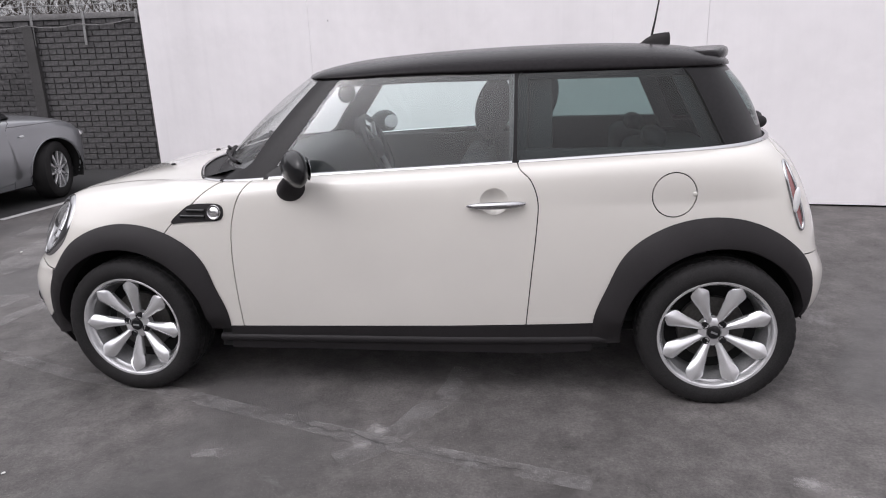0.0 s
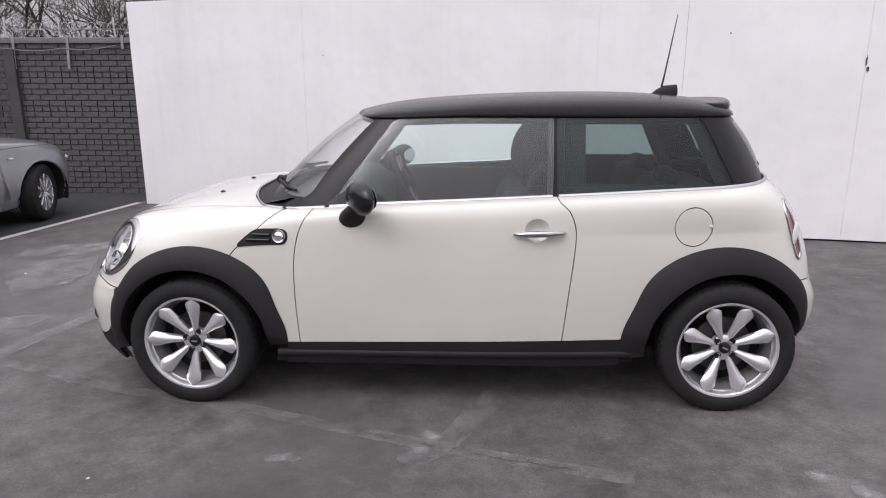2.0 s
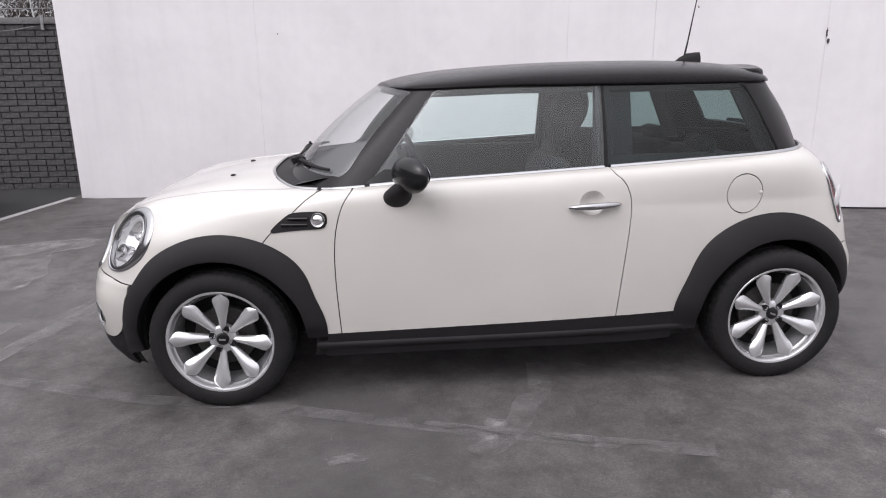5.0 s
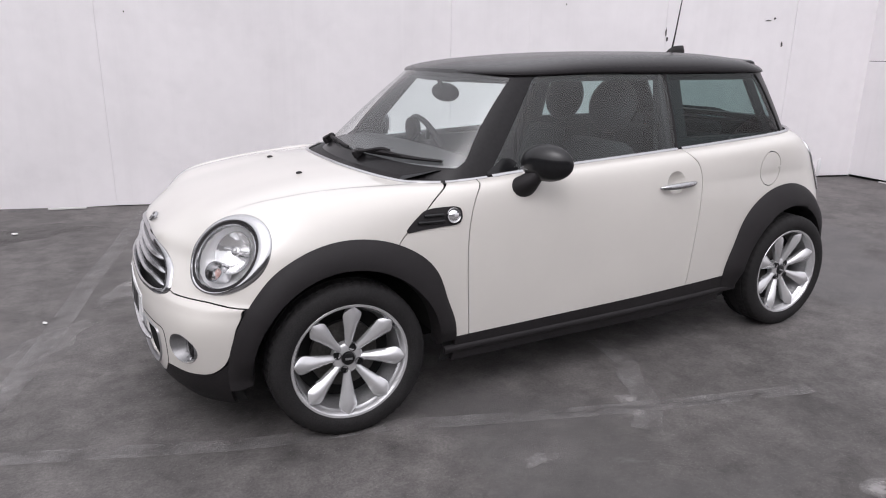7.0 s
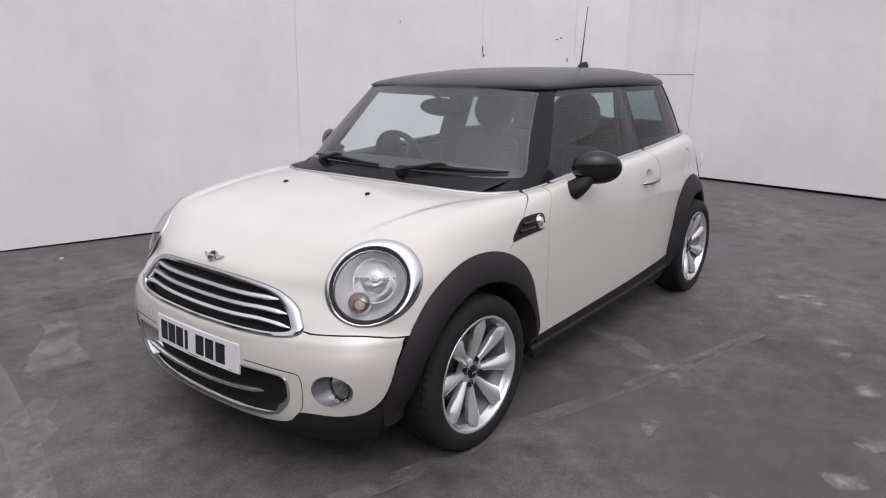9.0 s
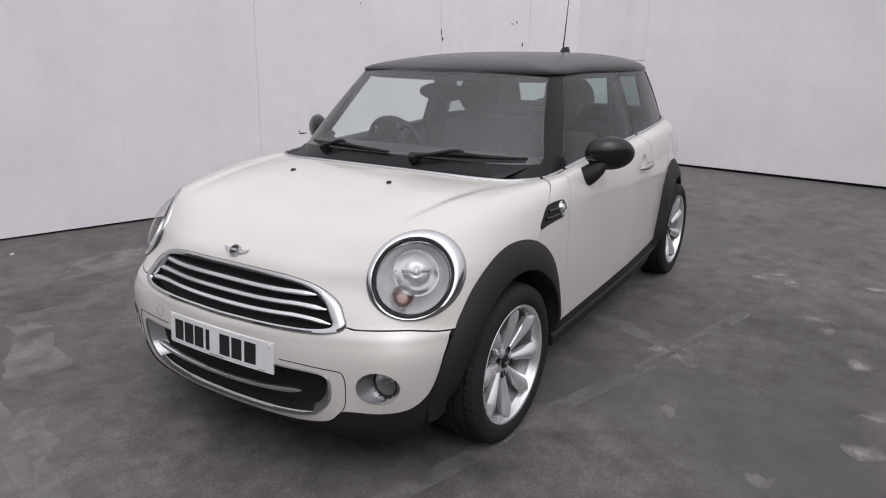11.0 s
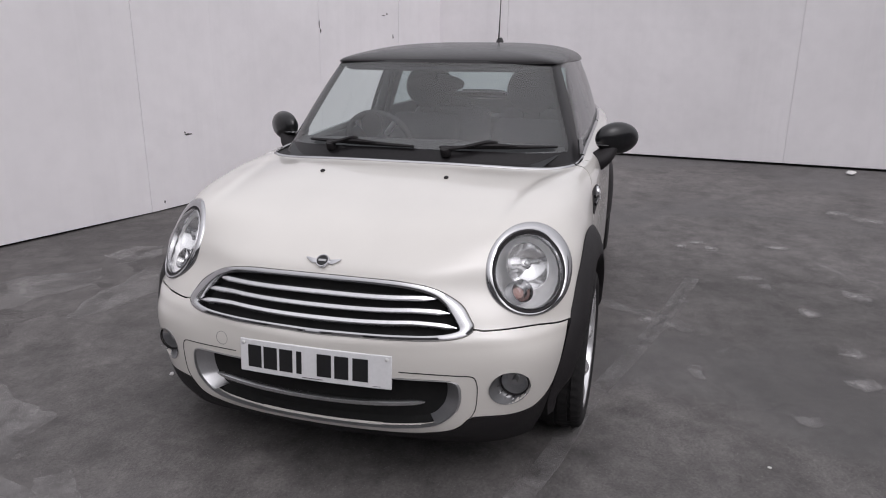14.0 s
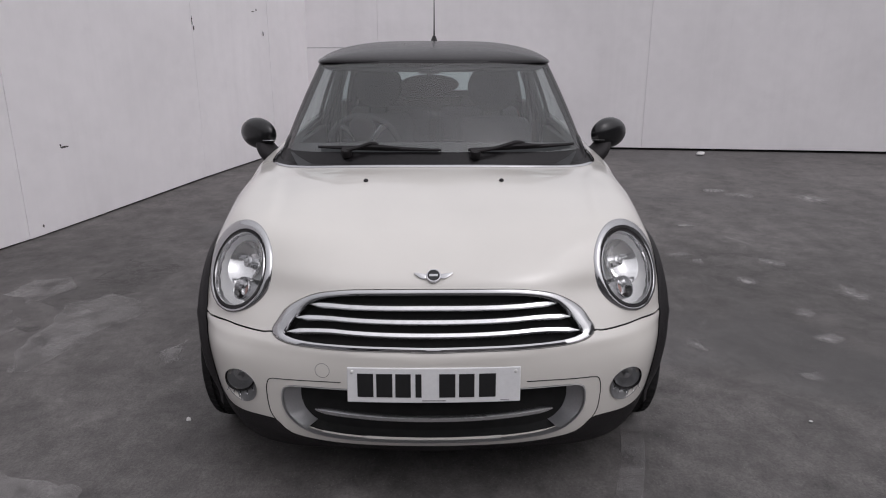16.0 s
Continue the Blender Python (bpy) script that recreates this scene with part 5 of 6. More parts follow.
# ---- mirrors, handles, scuttles, aerial, tail lamps ----
for s_ in (-1, 1):
    mir = new("door_mirror")
    mir.parent = car
    mir["label"] = "gloss black door mirror on a stalk"
    bm = bmesh.new()
    bmesh.ops.create_uvsphere(bm, u_segments=30, v_segments=18, radius=1)
    for v in bm.verts:
        x, y, z = v.co
        x *= .064 if x < 0 else .044
        f = 1 - .10 * max(x / .06, 0)
        v.co = Vector((.824 + x + .050 * y, s_ * (.850 + y * .097 * f), 1.006 + z * .074 * f + .010 * y * s_ * 0))
    part("housing", bm, GLOSS_BLACK, mir, "gloss black egg-shaped housing")
    glass_bm = ball((0, 0, 0), (.004, .060, .046), 24, 12)
    for v in glass_bm.verts:
        v.co = Vector((.8655 + v.co.x + .54 * v.co.y, s_ * (.840 + v.co.y), 1.006 + v.co.z))
    part("mirror_glass", glass_bm, CHROME, mir, "mirror glass")
    pts = spline([(.770, s_ * .742, .896), (.768, s_ * .768, .902), (.780, s_ * .800, .930), (.806, s_ * .826, .972)], 5)
    part("stalk", tube(pts, [.036, .041, .045, .0465, .047, .0465, .046, .045, .0435, .042, .040, .038, .036, .034, .032, .030], shape=[(1.35 * math.cos(a), .98 * math.sin(a)) for a in np.linspace(0, 6.2832, 18, endpoint=False)]), TRIM, mir, "black stalk")
    part("seam", tube([(.824 + .060 * math.cos(a) + .047 * math.sin(a), s_ * (.842 + .086 * math.sin(a)), .980) for a in np.linspace(1.7, 4.6, 20)], .0016, 5), SATIN, mir, "thin light seam")
    # black quarter panel at the mirror's foot
    tri = away([(.62, .945), (.70, .952), (.80, .960), (.765, 1.005), (.72, 1.012)], XZ)
    tri_mesh = cut(CABIN, only_where(tri, side_area))
    tri_mesh = (tri_mesh[0] + np.array([0, -.004, 0]), tri_mesh[1])
    part("mirror_foot", sheet(tri_mesh if s_ < 0 else other(tri_mesh), .004), GLOSS_BLACK, mir, "black triangle in the window corner")

    handle = new("door_handle")
    handle.parent = door[0] if s_ < 0 else door[1]
    handle["label"] = "chrome bar door handle"
    hp, hn = on_side(1.60, .850, s_ < 0)
    pts, rad = [], []
    for t in np.linspace(-1, 1, 17):
        p, n = on_side(1.60 + .114 * t, .8495 + .005 * t, s_ < 0)
        pts.append(p + n * (.006 + .022 * (1 - t * t) ** .7))
        rad.append(.004 + .011 * (1 - abs(t) ** 2.5) ** .6)
    part("bar", tube(pts, rad, 12), CHROME, handle, "chrome bar")
    dish = cut(side, lambda V: DISH(V) - .001)
    r_ = np.clip(-DISH(dish[0]) / .052, 0, 1)
    dv = dish[0].copy()
    dv[:, 1] += .030 * (1 - (1 - r_) ** 2)
    dish = (dv, dish[1])
    part("recess", sheet(dish if s_ < 0 else other(dish), 0), PAINT, door[0] if s_ < 0 else door[1], "shallow finger recess")

    sc = new("side_scuttle")
    sc.parent = car
    sc["label"] = "black side grille with round chrome indicator"
    outline = spline([(.233, .772), (.298, .833), (.335, .850), (.40, .854), (.447, .853), (.470, .838), (.470, .800), (.447, .784), (.38, .780), (.30, .775)], 3, True)
    sm = cut(SHELL, away(outline, XZ))
    sm = (sm[0] + np.array([0, -.004, 0]), sm[1])
    part("panel", sheet(sm if s_ < 0 else other(sm), .012), TRIM, sc, "black plastic panel")
    for z0, x0 in ((.826, .312), (.802, .284)):
        pts = [on_side(x, z0, s_ < 0)[0] + Vector((0, s_ * .007, 0)) for x in np.linspace(x0, .392, 9)]
        part("slat", tube(pts, .007, 8), GLOSS_BLACK, sc)
    ip, inn = on_side(.434, .819, s_ < 0)
    im = Matrix.Translation(ip + inn * .004) @ inn.to_track_quat("-Y", "Z").to_matrix().to_4x4()
    part("indicator_ring", revolve([(.031, .004), (.031, -.004), (.028, -.008), (.024, -.006), (.023, -.002)], 28), CHROME, sc, m=im)
    part("indicator_lens", revolve([(.0235, -.003), (.018, -.008), (.009, -.011), (0, -.012)], 24), BOWL, sc, "clear indicator lens", m=im)

    tail = new("tail_light")
    tail.parent = car
    tail["label"] = "red tail light in a chrome ring"
    tm = cut(SHELL, inner(only_where(TAIL, lambda V: 0.4 + V[:, 1])))
    part("lens", sheet(tm if s_ < 0 else other(tm), .02), RED, tail, "red lens")
    pts = [on_side(x, z, s_ < 0) for x, z in TAIL_POLY if on_side(x, z, s_ < 0)[0]]
    if len(pts) > 20:
        part("chrome_ring", tube([p + n * .002 for p, n in pts], .007, 8, True, [n for p, n in pts]), CHROME, tail)
    part("clear_lens", ball((2.745, s_ * .702, .845), (.012, .010, .05), 14, 10), PLATE, tail)

notch_p, notch_n = on_side(2.357, .879)
part("flap_notch", ball(notch_p + Vector((0, .002, 0)), (.010, .006, .010), 14, 8), PAINT, fuel_flap)

aerial = new("aerial")
aerial.parent = car
aerial["label"] = "black roof aerial with a thin mast"
ap, an = on_top(2.31, 0, ROOF_TREE)
bm = bmesh.new()
secs = []
for x, hw, h in ((-.075, .006, .006), (-.05, .016, .026), (-.015, .021, .045), (.03, .022, .050), (.052, .021, .051), (.056, .019, .038)):
    secs.append([bm.verts.new((x, hw * c, max(h * s, -.004))) for c, s in ((-1, -.2), (-.9, .5), (-.45, .95), (0, 1), (.45, .95), (.9, .5), (1, -.2))])
for a, b in zip(secs, secs[1:]):
    for k in range(6):
        bm.faces.new((a[k], a[k + 1], b[k + 1], b[k]))
bm.faces.new(secs[0][::-1]), bm.faces.new(secs[-1])
bmesh.ops.recalc_face_normals(bm, faces=bm.faces[:])
part("base", bm, TRIM, aerial, "black fin base", m=Matrix.Translation(ap))
part("mast", tube([ap + Vector((-.025, 0, .038)), ap + Vector((-.014, 0, .10)), ap + Vector((.03, 0, .40))], [.0055, .0042, .0022], 8), TRIM, aerial)

# rubber seal between the rear side glass and the rear pillar
for s_ in (-1, 1):
    pts = []
    for x, z in spline([(2.330, 1.335), (2.362, 1.292), (2.425, 1.165), (2.488, 1.040)], 4):
        p, n, _, _ = GLAZE.ray_cast(Vector((x, s_ * 2, z)), Vector((0, -s_, 0)))
        if p:
            pts.append(p + Vector((0, s_ * .001, 0)))
    part("pillar_seal", tube(pts, .0045, 6), DARK, car, "thin black rubber seal")
# rear wiper over the tailgate
rear_wiper = new("rear_wiper")
rear_wiper.parent = car
rear_wiper["label"] = "black rear wiper on a domed pivot"
part("pivot", ball((2.795, 0, 1.066), (.036, .032, .030), 18, 12), TRIM, rear_wiper)
part("arm", tube(spline([(2.80, 0, 1.075), (2.81, .08, 1.095), (2.765, .22, 1.10), (2.735, .36, 1.10)], 4), .012, 8), TRIM, rear_wiper)

# ---- inside ----
def seat(x, y, name="seat"):
    st = new(name)
    st.parent = car
    st["label"] = "dark cloth seat with a rounded head rest"
    part("cushion", box(x - .45, y - .25, .38, x + .05, y + .25, .56, .06, 3), SEAT, st)
    bm = box(-.07, -.25, 0, .07, .25, .56, .055, 3)
    for v in bm.verts:
        v.co.y *= 1 - .22 * max(v.co.z / .62, 0) ** 2
    part("backrest", bm, SEAT, st, m=pose(x, y, .48, 0, 18, 0))
    part("head_rest", ball((0, 0, 0), (.080, .150, .138), 22, 14), SEAT, st, m=pose(x + .220, y, 1.180, 0, 12, 0))
    for d in (-.05, .05):
        part("post", tube([(x + .20, y + d, 1.02), (x + .225, y + d, 1.14)], .007, 6), SEAT, st)


seat(1.350, -.345)
seat(1.575, .345)
for y in (-.30, .30):
    rs = new("rear_seat")
    rs.parent = car
    rs["label"] = "dark rear seat back with head rest"
    part("backrest", box(2.16, y - .27, .5, 2.30, y + .27, 1.02, .05, 3), SEAT, rs)
    part("head_rest", box(2.22, y - .12, 1.00, 2.31, y + .12, 1.085, .04, 3), SEAT, rs)
part("rear_bench", box(1.75, -.58, .40, 2.20, .58, .60, .05, 3), SEAT, car, "dark rear bench")
part("parcel_shelf", box(2.30, -.58, .92, 2.62, .58, .95, .01), DASH, car, "dark parcel shelf")
bm = bmesh.new()
rows = []
for x, z, hw in ((.30, .925, .56), (.45, .965, .62), (.62, .985, .65), (.74, .965, .66), (.79, .90, .66), (.79, .70, .66)):
    rows.append([bm.verts.new((x + .03 * (1 - (t * t)), hw * t, z)) for t in np.linspace(-1, 1, 13)])
for a, b in zip(rows, rows[1:]):
    for k in range(12):
        bm.faces.new((a[k], a[k + 1], b[k + 1], b[k]))
part("dashboard", bm, DASH, car, "dark plastic dashboard")
part("cabin_floor", box(.6, -.62, .30, 2.6, .62, .34), DASH, car)
sw = new("steering_wheel")
sw.parent = car
sw["label"] = "black three-spoke steering wheel"
sw.matrix_basis = pose(.885, .345, .930, 0, 66, 0)
part("wheel_rim", tube([(.172 * math.cos(a), .172 * math.sin(a), 0) for a in np.linspace(0, 6.2832, 40, endpoint=False)], .0155, 10, True), DASH, sw)
part("hub", ball((0, 0, -.01), (.075, .075, .035), 20, 10), DASH, sw)
for a in (0, 140, 220):
    part("spoke", tube([(.05 * math.cos(radians(a)), .05 * math.sin(radians(a)), -.005), (.166 * math.cos(radians(a)), .166 * math.sin(radians(a)), 0)], .014, 8), SATIN, sw)
dial = new("dial_pod")
dial.parent = car
dial["label"] = "round black dial on the steering column"
part("rim", revolve([(.05, .012), (.062, .008), (.064, -.004), (.058, -.010), (.05, -.004)], 28, True), DASH, dial, m=pose(.80, .345, 1.03, 0, 0, 90) @ pose(0, 0, 0, 0, 0, 0))
part("face", revolve([(0, .0), (.055, .0), (.055, .03), (0, .045)], 24), TRIM, dial, m=pose(.80, .345, 1.03, 0, 0, 90))
im_ = new("rear_view_mirror")
im_.parent = car
im_["label"] = "black rear view mirror on the windscreen"
part("housing", ball((.815, .02, 1.236), (.026, .140, .046), 24, 12), TRIM, im_)
part("mount", box(.80, -.035, 1.285, .86, .075, 1.325, .012), TRIM, im_, "black sensor box at the top of the glass")
part("stem", tube([(.775, .02, 1.31), (.80, .02, 1.25)], .012, 8), TRIM, im_)
for s_ in (-1, 1):
    part("door_card", box(.66, s_ * .675 - .02, .45, 1.66, s_ * .675 + .02, .955, .015), DASH, car, "dark door lining")
    part("quarter_card", box(1.68, s_ * .645 - .02, .45, 2.44, s_ * .645 + .02, 1.045, .015), DASH, car, "dark rear side lining")
    post_ = box(1.645, -.022, .95, 1.72, .022, 1.345, .012)
    for v in post_.verts:
        v.co.y = s_ * (.665 - .33 * (v.co.z - .95)) + v.co.y
    part("door_post", post_, DASH, car, "dark trimmed door post")
    card_ = box(-.035, -.012, .98, .05, .012, 1.31, .008)
    for v in card_.verts:
        v.co.x += 2.455 - .5 * (v.co.z - 1.04)
        v.co.y = s_ * (.600 - .33 * (v.co.z - .95) - .25 * (v.co.x - 2.43)) + v.co.y
    wide_ = box(1.70, -.012, .97, 1.82, .012, 1.325, .008)
    for v in wide_.verts:
        v.co.y = s_ * (.640 - .33 * (v.co.z - .95)) + v.co.y
    part("quarter_trim", wide_, DASH, car, "dark lining behind the door post")
    part("rear_pillar_trim", card_, DASH, car, "dark rear pillar lining")
    part("belt_strap", tube([(1.64, s_ * .60, .60), (1.66, s_ * .575, 1.02), (1.66, s_ * .535, 1.30)], .012, 6), SEAT, car, "dark seat belt strap")

# ---- brick wall with coping, brackets and razor wire ----
BW_Y, BW_TOP = 5.5, 2.03
SET_BACK = pose(.066, 0, -.085)
brick_wall = thing("brick_wall", "dark painted brick yard wall with a grey coping", "wall", kind="structure", m=SET_BACK)
part("core", box(-13.0, BW_Y + .012, -.1, -2.6, BW_Y + .215, BW_TOP), MORTAR, brick_wall, "dark mortar", smooth=False)
part("coping", box(-13.0, BW_Y - .03, BW_TOP, -2.6, BW_Y + .245, BW_TOP + .075, .006), CONCRETE, brick_wall, "grey concrete coping")
rng = random.Random(4)


def brick_bm(length):
    bm = box(0, 0, 0, length, .10, .064, .004, 1)
    return bm


full = part("brick", brick_bm(.215), BRICK, brick_wall, smooth=False, m=pose(-3.0, BW_Y - .004, .012))
half = part("brick", brick_bm(.1025), BRICK, brick_wall, smooth=False, m=pose(-2.78, BW_Y - .004, .012))
rest = []
for row in range(27):
    z = .012 + .075 * row
    header = row % 6 == 3
    step = .1125 if header else .225
    x = -2.8 - (.1125 if row % 2 else 0)
    while x > -12.9:
        x -= step
        place = (x, BW_Y + rng.uniform(-.006, .0), z, rng.uniform(-.25, .25), 0, rng.uniform(-.25, .25))
        if x > -5.25 and not (x > -3.02):
            again(half if header else full, brick_wall, pose(*place))
        else:
            rest.append((place, .1025 if header else .215))
verts, faces = [], []
for (x, y, z, *_), ln in rest:
    o = len(verts)
    verts += [(x + a * ln, y + b * .05, z + c * .064) for a in (0, 1) for b in (0, 1) for c in (0, 1)]
    faces += [(o, o + 1, o + 3, o + 2), (o + 4, o + 6, o + 7, o + 5), (o, o + 4, o + 5, o + 1), (o + 2, o + 3, o + 7, o + 6), (o + 1, o + 5, o + 7, o + 3), (o, o + 2, o + 6, o + 4)]
me = bpy.data.meshes.new("far_bricks")
me.from_pydata(verts, [], faces)
me.materials.append(BRICK)
fb = new("far_bricks", me)
fb.parent = brick_wall
tagged(fb, kind="stuff")
part("pier", box(-5.13, BW_Y - .06, 0, -4.98, BW_Y + .02, 1.95, .004), MORTAR, brick_wall, "dark brick pier", smooth=False)

bracket_at = [-3.56, -4.31, -5.06, -5.81, -6.56]
for k, x in enumerate(bracket_at):
    b = thing("wire_bracket", "pale steel angle bracket on the brick wall", "bracket", "wire brackets")
    b.matrix_basis = SET_BACK @ pose(x, BW_Y - .02, 0)
    part("leg", box(-.025, -.02, 1.70 if k % 3 else 1.96, .012, -.008, 2.13, .002), GALV, b, smooth=False, m=pose(0, 0, 0, 0, 2.5, 0))
    part("arm", tube([(0, -.012, 2.10), (-.03, .03, 2.22), (-.05, .06, 2.36)], .012, 6), GALV, b)
cable = thing("wall_cable", "thin grey cable slung along the brick wall", "cable", m=SET_BACK)
pts = []
for a, b in zip(bracket_at[::-1], bracket_at[::-1][1:]):
    for t in np.linspace(0, 1, 9)[:-1]:
        pts.append((a + (b - a) * t, BW_Y - .045, 1.965 - .035 * math.sin(math.pi * t) + (.05 * max(0, (a + (b - a) * t + 4.3)))))
pts.append((bracket_at[0], BW_Y - .045, 2.0))
part("line", tube(pts, .008, 6), CONCRETE, cable)
coil = thing("razor_wire", "coil of galvanised razor wire on top of the wall", "razor wire", kind="stuff", m=SET_BACK)
bm = bmesh.new()
pts = []
n = 2200
for k in range(n):
    a = k * .22
    pts.append((-2.9 - k * .0032, BW_Y + .08 + .085 * math.cos(a), 2.215 + .085 * math.sin(a)))
tube(pts, .0035, 4, bm=bm)
for k in range(0, n, 4):
    p = Vector(pts[k])
    d = Vector((rng.uniform(-1, 1), rng.uniform(-1, .6), rng.uniform(-1, 1))).normalized() * .038
    w = d.cross(Vector((rng.uniform(-1, 1), rng.uniform(-1, 1), rng.uniform(-1, 1)))).normalized() * .009
    for s_ in (1, -1):
        v = [bm.verts.new(p - w), bm.verts.new(p + w), bm.verts.new(p + d * s_)]
        bm.faces.new(v)
part("wire", bm, GALV, coil)
part("strand", tube([(-9.9, BW_Y + .08, 2.215), (-2.9, BW_Y + .08, 2.215)], .006, 5), GALV, coil)


# ---- bare shrubs and trees behind the brick wall ----
def bare_tree(x, y, height, seed, spread):
    r = random.Random(seed)
    t = thing("bare_tree", "leafless grey-brown tree with dense twigs behind the wall", "tree", "bare trees")
    t.matrix_basis = pose(x + .07, y + .18, -.085)
    limbs, twigs = bmesh.new(), bmesh.new()

    def grow(bm, p, d, length, rad, depth):
        pts, q = [p.copy()], p.copy()
        for _ in range(4):
            d = (d + Vector((r.uniform(-.25, .25), r.uniform(-.25, .25), r.uniform(-.12, .22)))).normalized()
            q = q + d * length / 4
            q.y = max(q.y, 5.80 - y)
            pts.append(q.copy())
        tube(pts, [rad * (1 - .14 * k) for k in range(5)], 5 if depth < 2 else 3, bm=bm)
        if depth >= 5:
            return
        for _ in range(r.choice((3, 4, 4)) if depth < 4 else 4):
            k = r.randint(1, 4)
            side = Vector((r.uniform(-1, 1) * spread, r.uniform(-1, 1) * spread, r.uniform(-.25, .7)))
            grow(twigs if depth >= 1 else limbs, pts[k], (d * .6 + side).normalized(), length * r.uniform(.5, .75), rad * .5, depth + 1)

    for _ in range(3):
        grow(limbs, Vector((r.uniform(-.2, .2), r.uniform(-.2, .2), 0)), Vector((r.uniform(-.3, .3), r.uniform(-.2, .2), 1)).normalized(), height * .45, .055, 0)
    part("trunk", limbs, BARK, t)
    part("crown", twigs, BARK, t, "tangle of thin bare twigs")


for k, (x, y, h) in enumerate(((-4.0, 6.6, 4.2), (-5.6, 6.9, 4.6), (-7.3, 6.8, 4.4), (-4.8, 8.6, 5.6), (-2.9, 8.4, 4.4), (-8.6, 8.6, 5.2), (-6.4, 9.5, 5.8))):
    bare_tree(x, y, h, 11 + k, .9)

# ---- darker tarmac, painted lines, scuffs and litter ----
TARMAC = material("newer_dark_tarmac", (0.045, 0.044, 0.045), 0.7, 0.0, 0.0, 160.0, 0.35, 0.5, 0.3, 1.2)


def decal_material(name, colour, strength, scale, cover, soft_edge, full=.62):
    """Worn paint, a damp stain or painted shade: broken up by noise, fading out towards its rim."""
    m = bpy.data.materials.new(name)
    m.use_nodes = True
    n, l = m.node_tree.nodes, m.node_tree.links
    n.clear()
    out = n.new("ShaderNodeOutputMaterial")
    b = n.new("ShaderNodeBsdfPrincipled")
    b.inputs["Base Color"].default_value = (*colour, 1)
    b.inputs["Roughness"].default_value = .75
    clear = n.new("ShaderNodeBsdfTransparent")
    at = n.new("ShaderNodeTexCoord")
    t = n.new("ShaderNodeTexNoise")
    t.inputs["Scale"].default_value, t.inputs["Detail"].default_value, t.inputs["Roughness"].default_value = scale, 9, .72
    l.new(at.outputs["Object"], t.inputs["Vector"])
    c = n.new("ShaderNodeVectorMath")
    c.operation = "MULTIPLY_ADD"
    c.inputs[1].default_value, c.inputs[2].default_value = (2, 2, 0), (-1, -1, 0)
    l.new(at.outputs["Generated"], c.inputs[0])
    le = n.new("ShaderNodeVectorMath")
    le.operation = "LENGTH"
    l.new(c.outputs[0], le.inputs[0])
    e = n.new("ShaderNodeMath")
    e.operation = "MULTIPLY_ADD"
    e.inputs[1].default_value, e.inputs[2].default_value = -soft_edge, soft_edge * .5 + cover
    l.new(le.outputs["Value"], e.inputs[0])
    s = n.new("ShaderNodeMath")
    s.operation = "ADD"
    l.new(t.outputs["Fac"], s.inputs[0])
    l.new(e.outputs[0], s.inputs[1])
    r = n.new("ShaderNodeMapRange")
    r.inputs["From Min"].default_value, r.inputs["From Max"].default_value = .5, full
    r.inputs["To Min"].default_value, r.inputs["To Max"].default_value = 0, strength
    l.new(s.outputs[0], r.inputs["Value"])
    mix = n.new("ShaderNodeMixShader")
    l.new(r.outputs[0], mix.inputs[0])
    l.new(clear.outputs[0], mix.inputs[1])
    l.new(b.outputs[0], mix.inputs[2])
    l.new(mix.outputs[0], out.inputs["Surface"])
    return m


OLD_PAINT = decal_material("worn_line_paint", (.26, .25, .248), .60, 7.0, .10, 0.0, .78)
SHADE_STAIN = decal_material("dark_oil_stain", (.045, .043, .043), .3, 4.0, .06, .7, .80)
WHITE_LINE = decal_material("white_line_paint", (.50, .49, .49), .9, 9.0, .22, 0.0)
SCUFF = decal_material("pale_scuff", (.31, .297, .294), .75, 11.0, -.04, .55, .78)
LEFT_LINE = decal_material("older_line_paint", (.30, .29, .288), .50, 7.0, .12, 0.0, .80)
CRACK = material("ground_crack", (.03, .03, .03), .9, 0, 0, 60, .3)


def strip(points, width, z):
    """A flat ribbon on the ground along points."""
    p = [Vector((x, y, 0)) for x, y in points]
    bm = bmesh.new()
    rows = []
    for i, q in enumerate(p):
        d = (p[min(i + 1, len(p) - 1)] - p[max(i - 1, 0)]).normalized()
        s = Vector((-d.y, d.x, 0)) * width / 2
        rows.append([bm.verts.new((*(q + s)[:2], lift(q.x, q.y) + z)), bm.verts.new((*(q - s)[:2], lift(q.x, q.y) + z))])
    for a, b in zip(rows, rows[1:]):
        bm.faces.new((a[0], a[1], b[1], b[0]))
    bmesh.ops.recalc_face_normals(bm, faces=bm.faces[:])
    if bm.faces[:][0].normal.z < 0:
        bmesh.ops.reverse_faces(bm, faces=bm.faces[:])
    return bm


def blob(x, y, rx, ry, turn, seed, z=.003):
    r = random.Random(seed)
    bm = bmesh.new()
    c, s = math.cos(radians(turn)), math.sin(radians(turn))
    vs = []
    for k in range(26):
        a = 2 * math.pi * k / 26
        f = 1 + r.uniform(-.12, .12)
        u, v = rx * f * math.cos(a), ry * f * math.sin(a)
        px, py = x + u * c - v * s, y + u * s + v * c
        vs.append(bm.verts.new((px, py, lift(px, py) + z)))
    bm.faces.new(vs)
    return bm


def mark(name, bm, mat, label, category="ground mark"):
    return tagged(part(name, bm, mat, None, smooth=False), label, category, kind="structure")


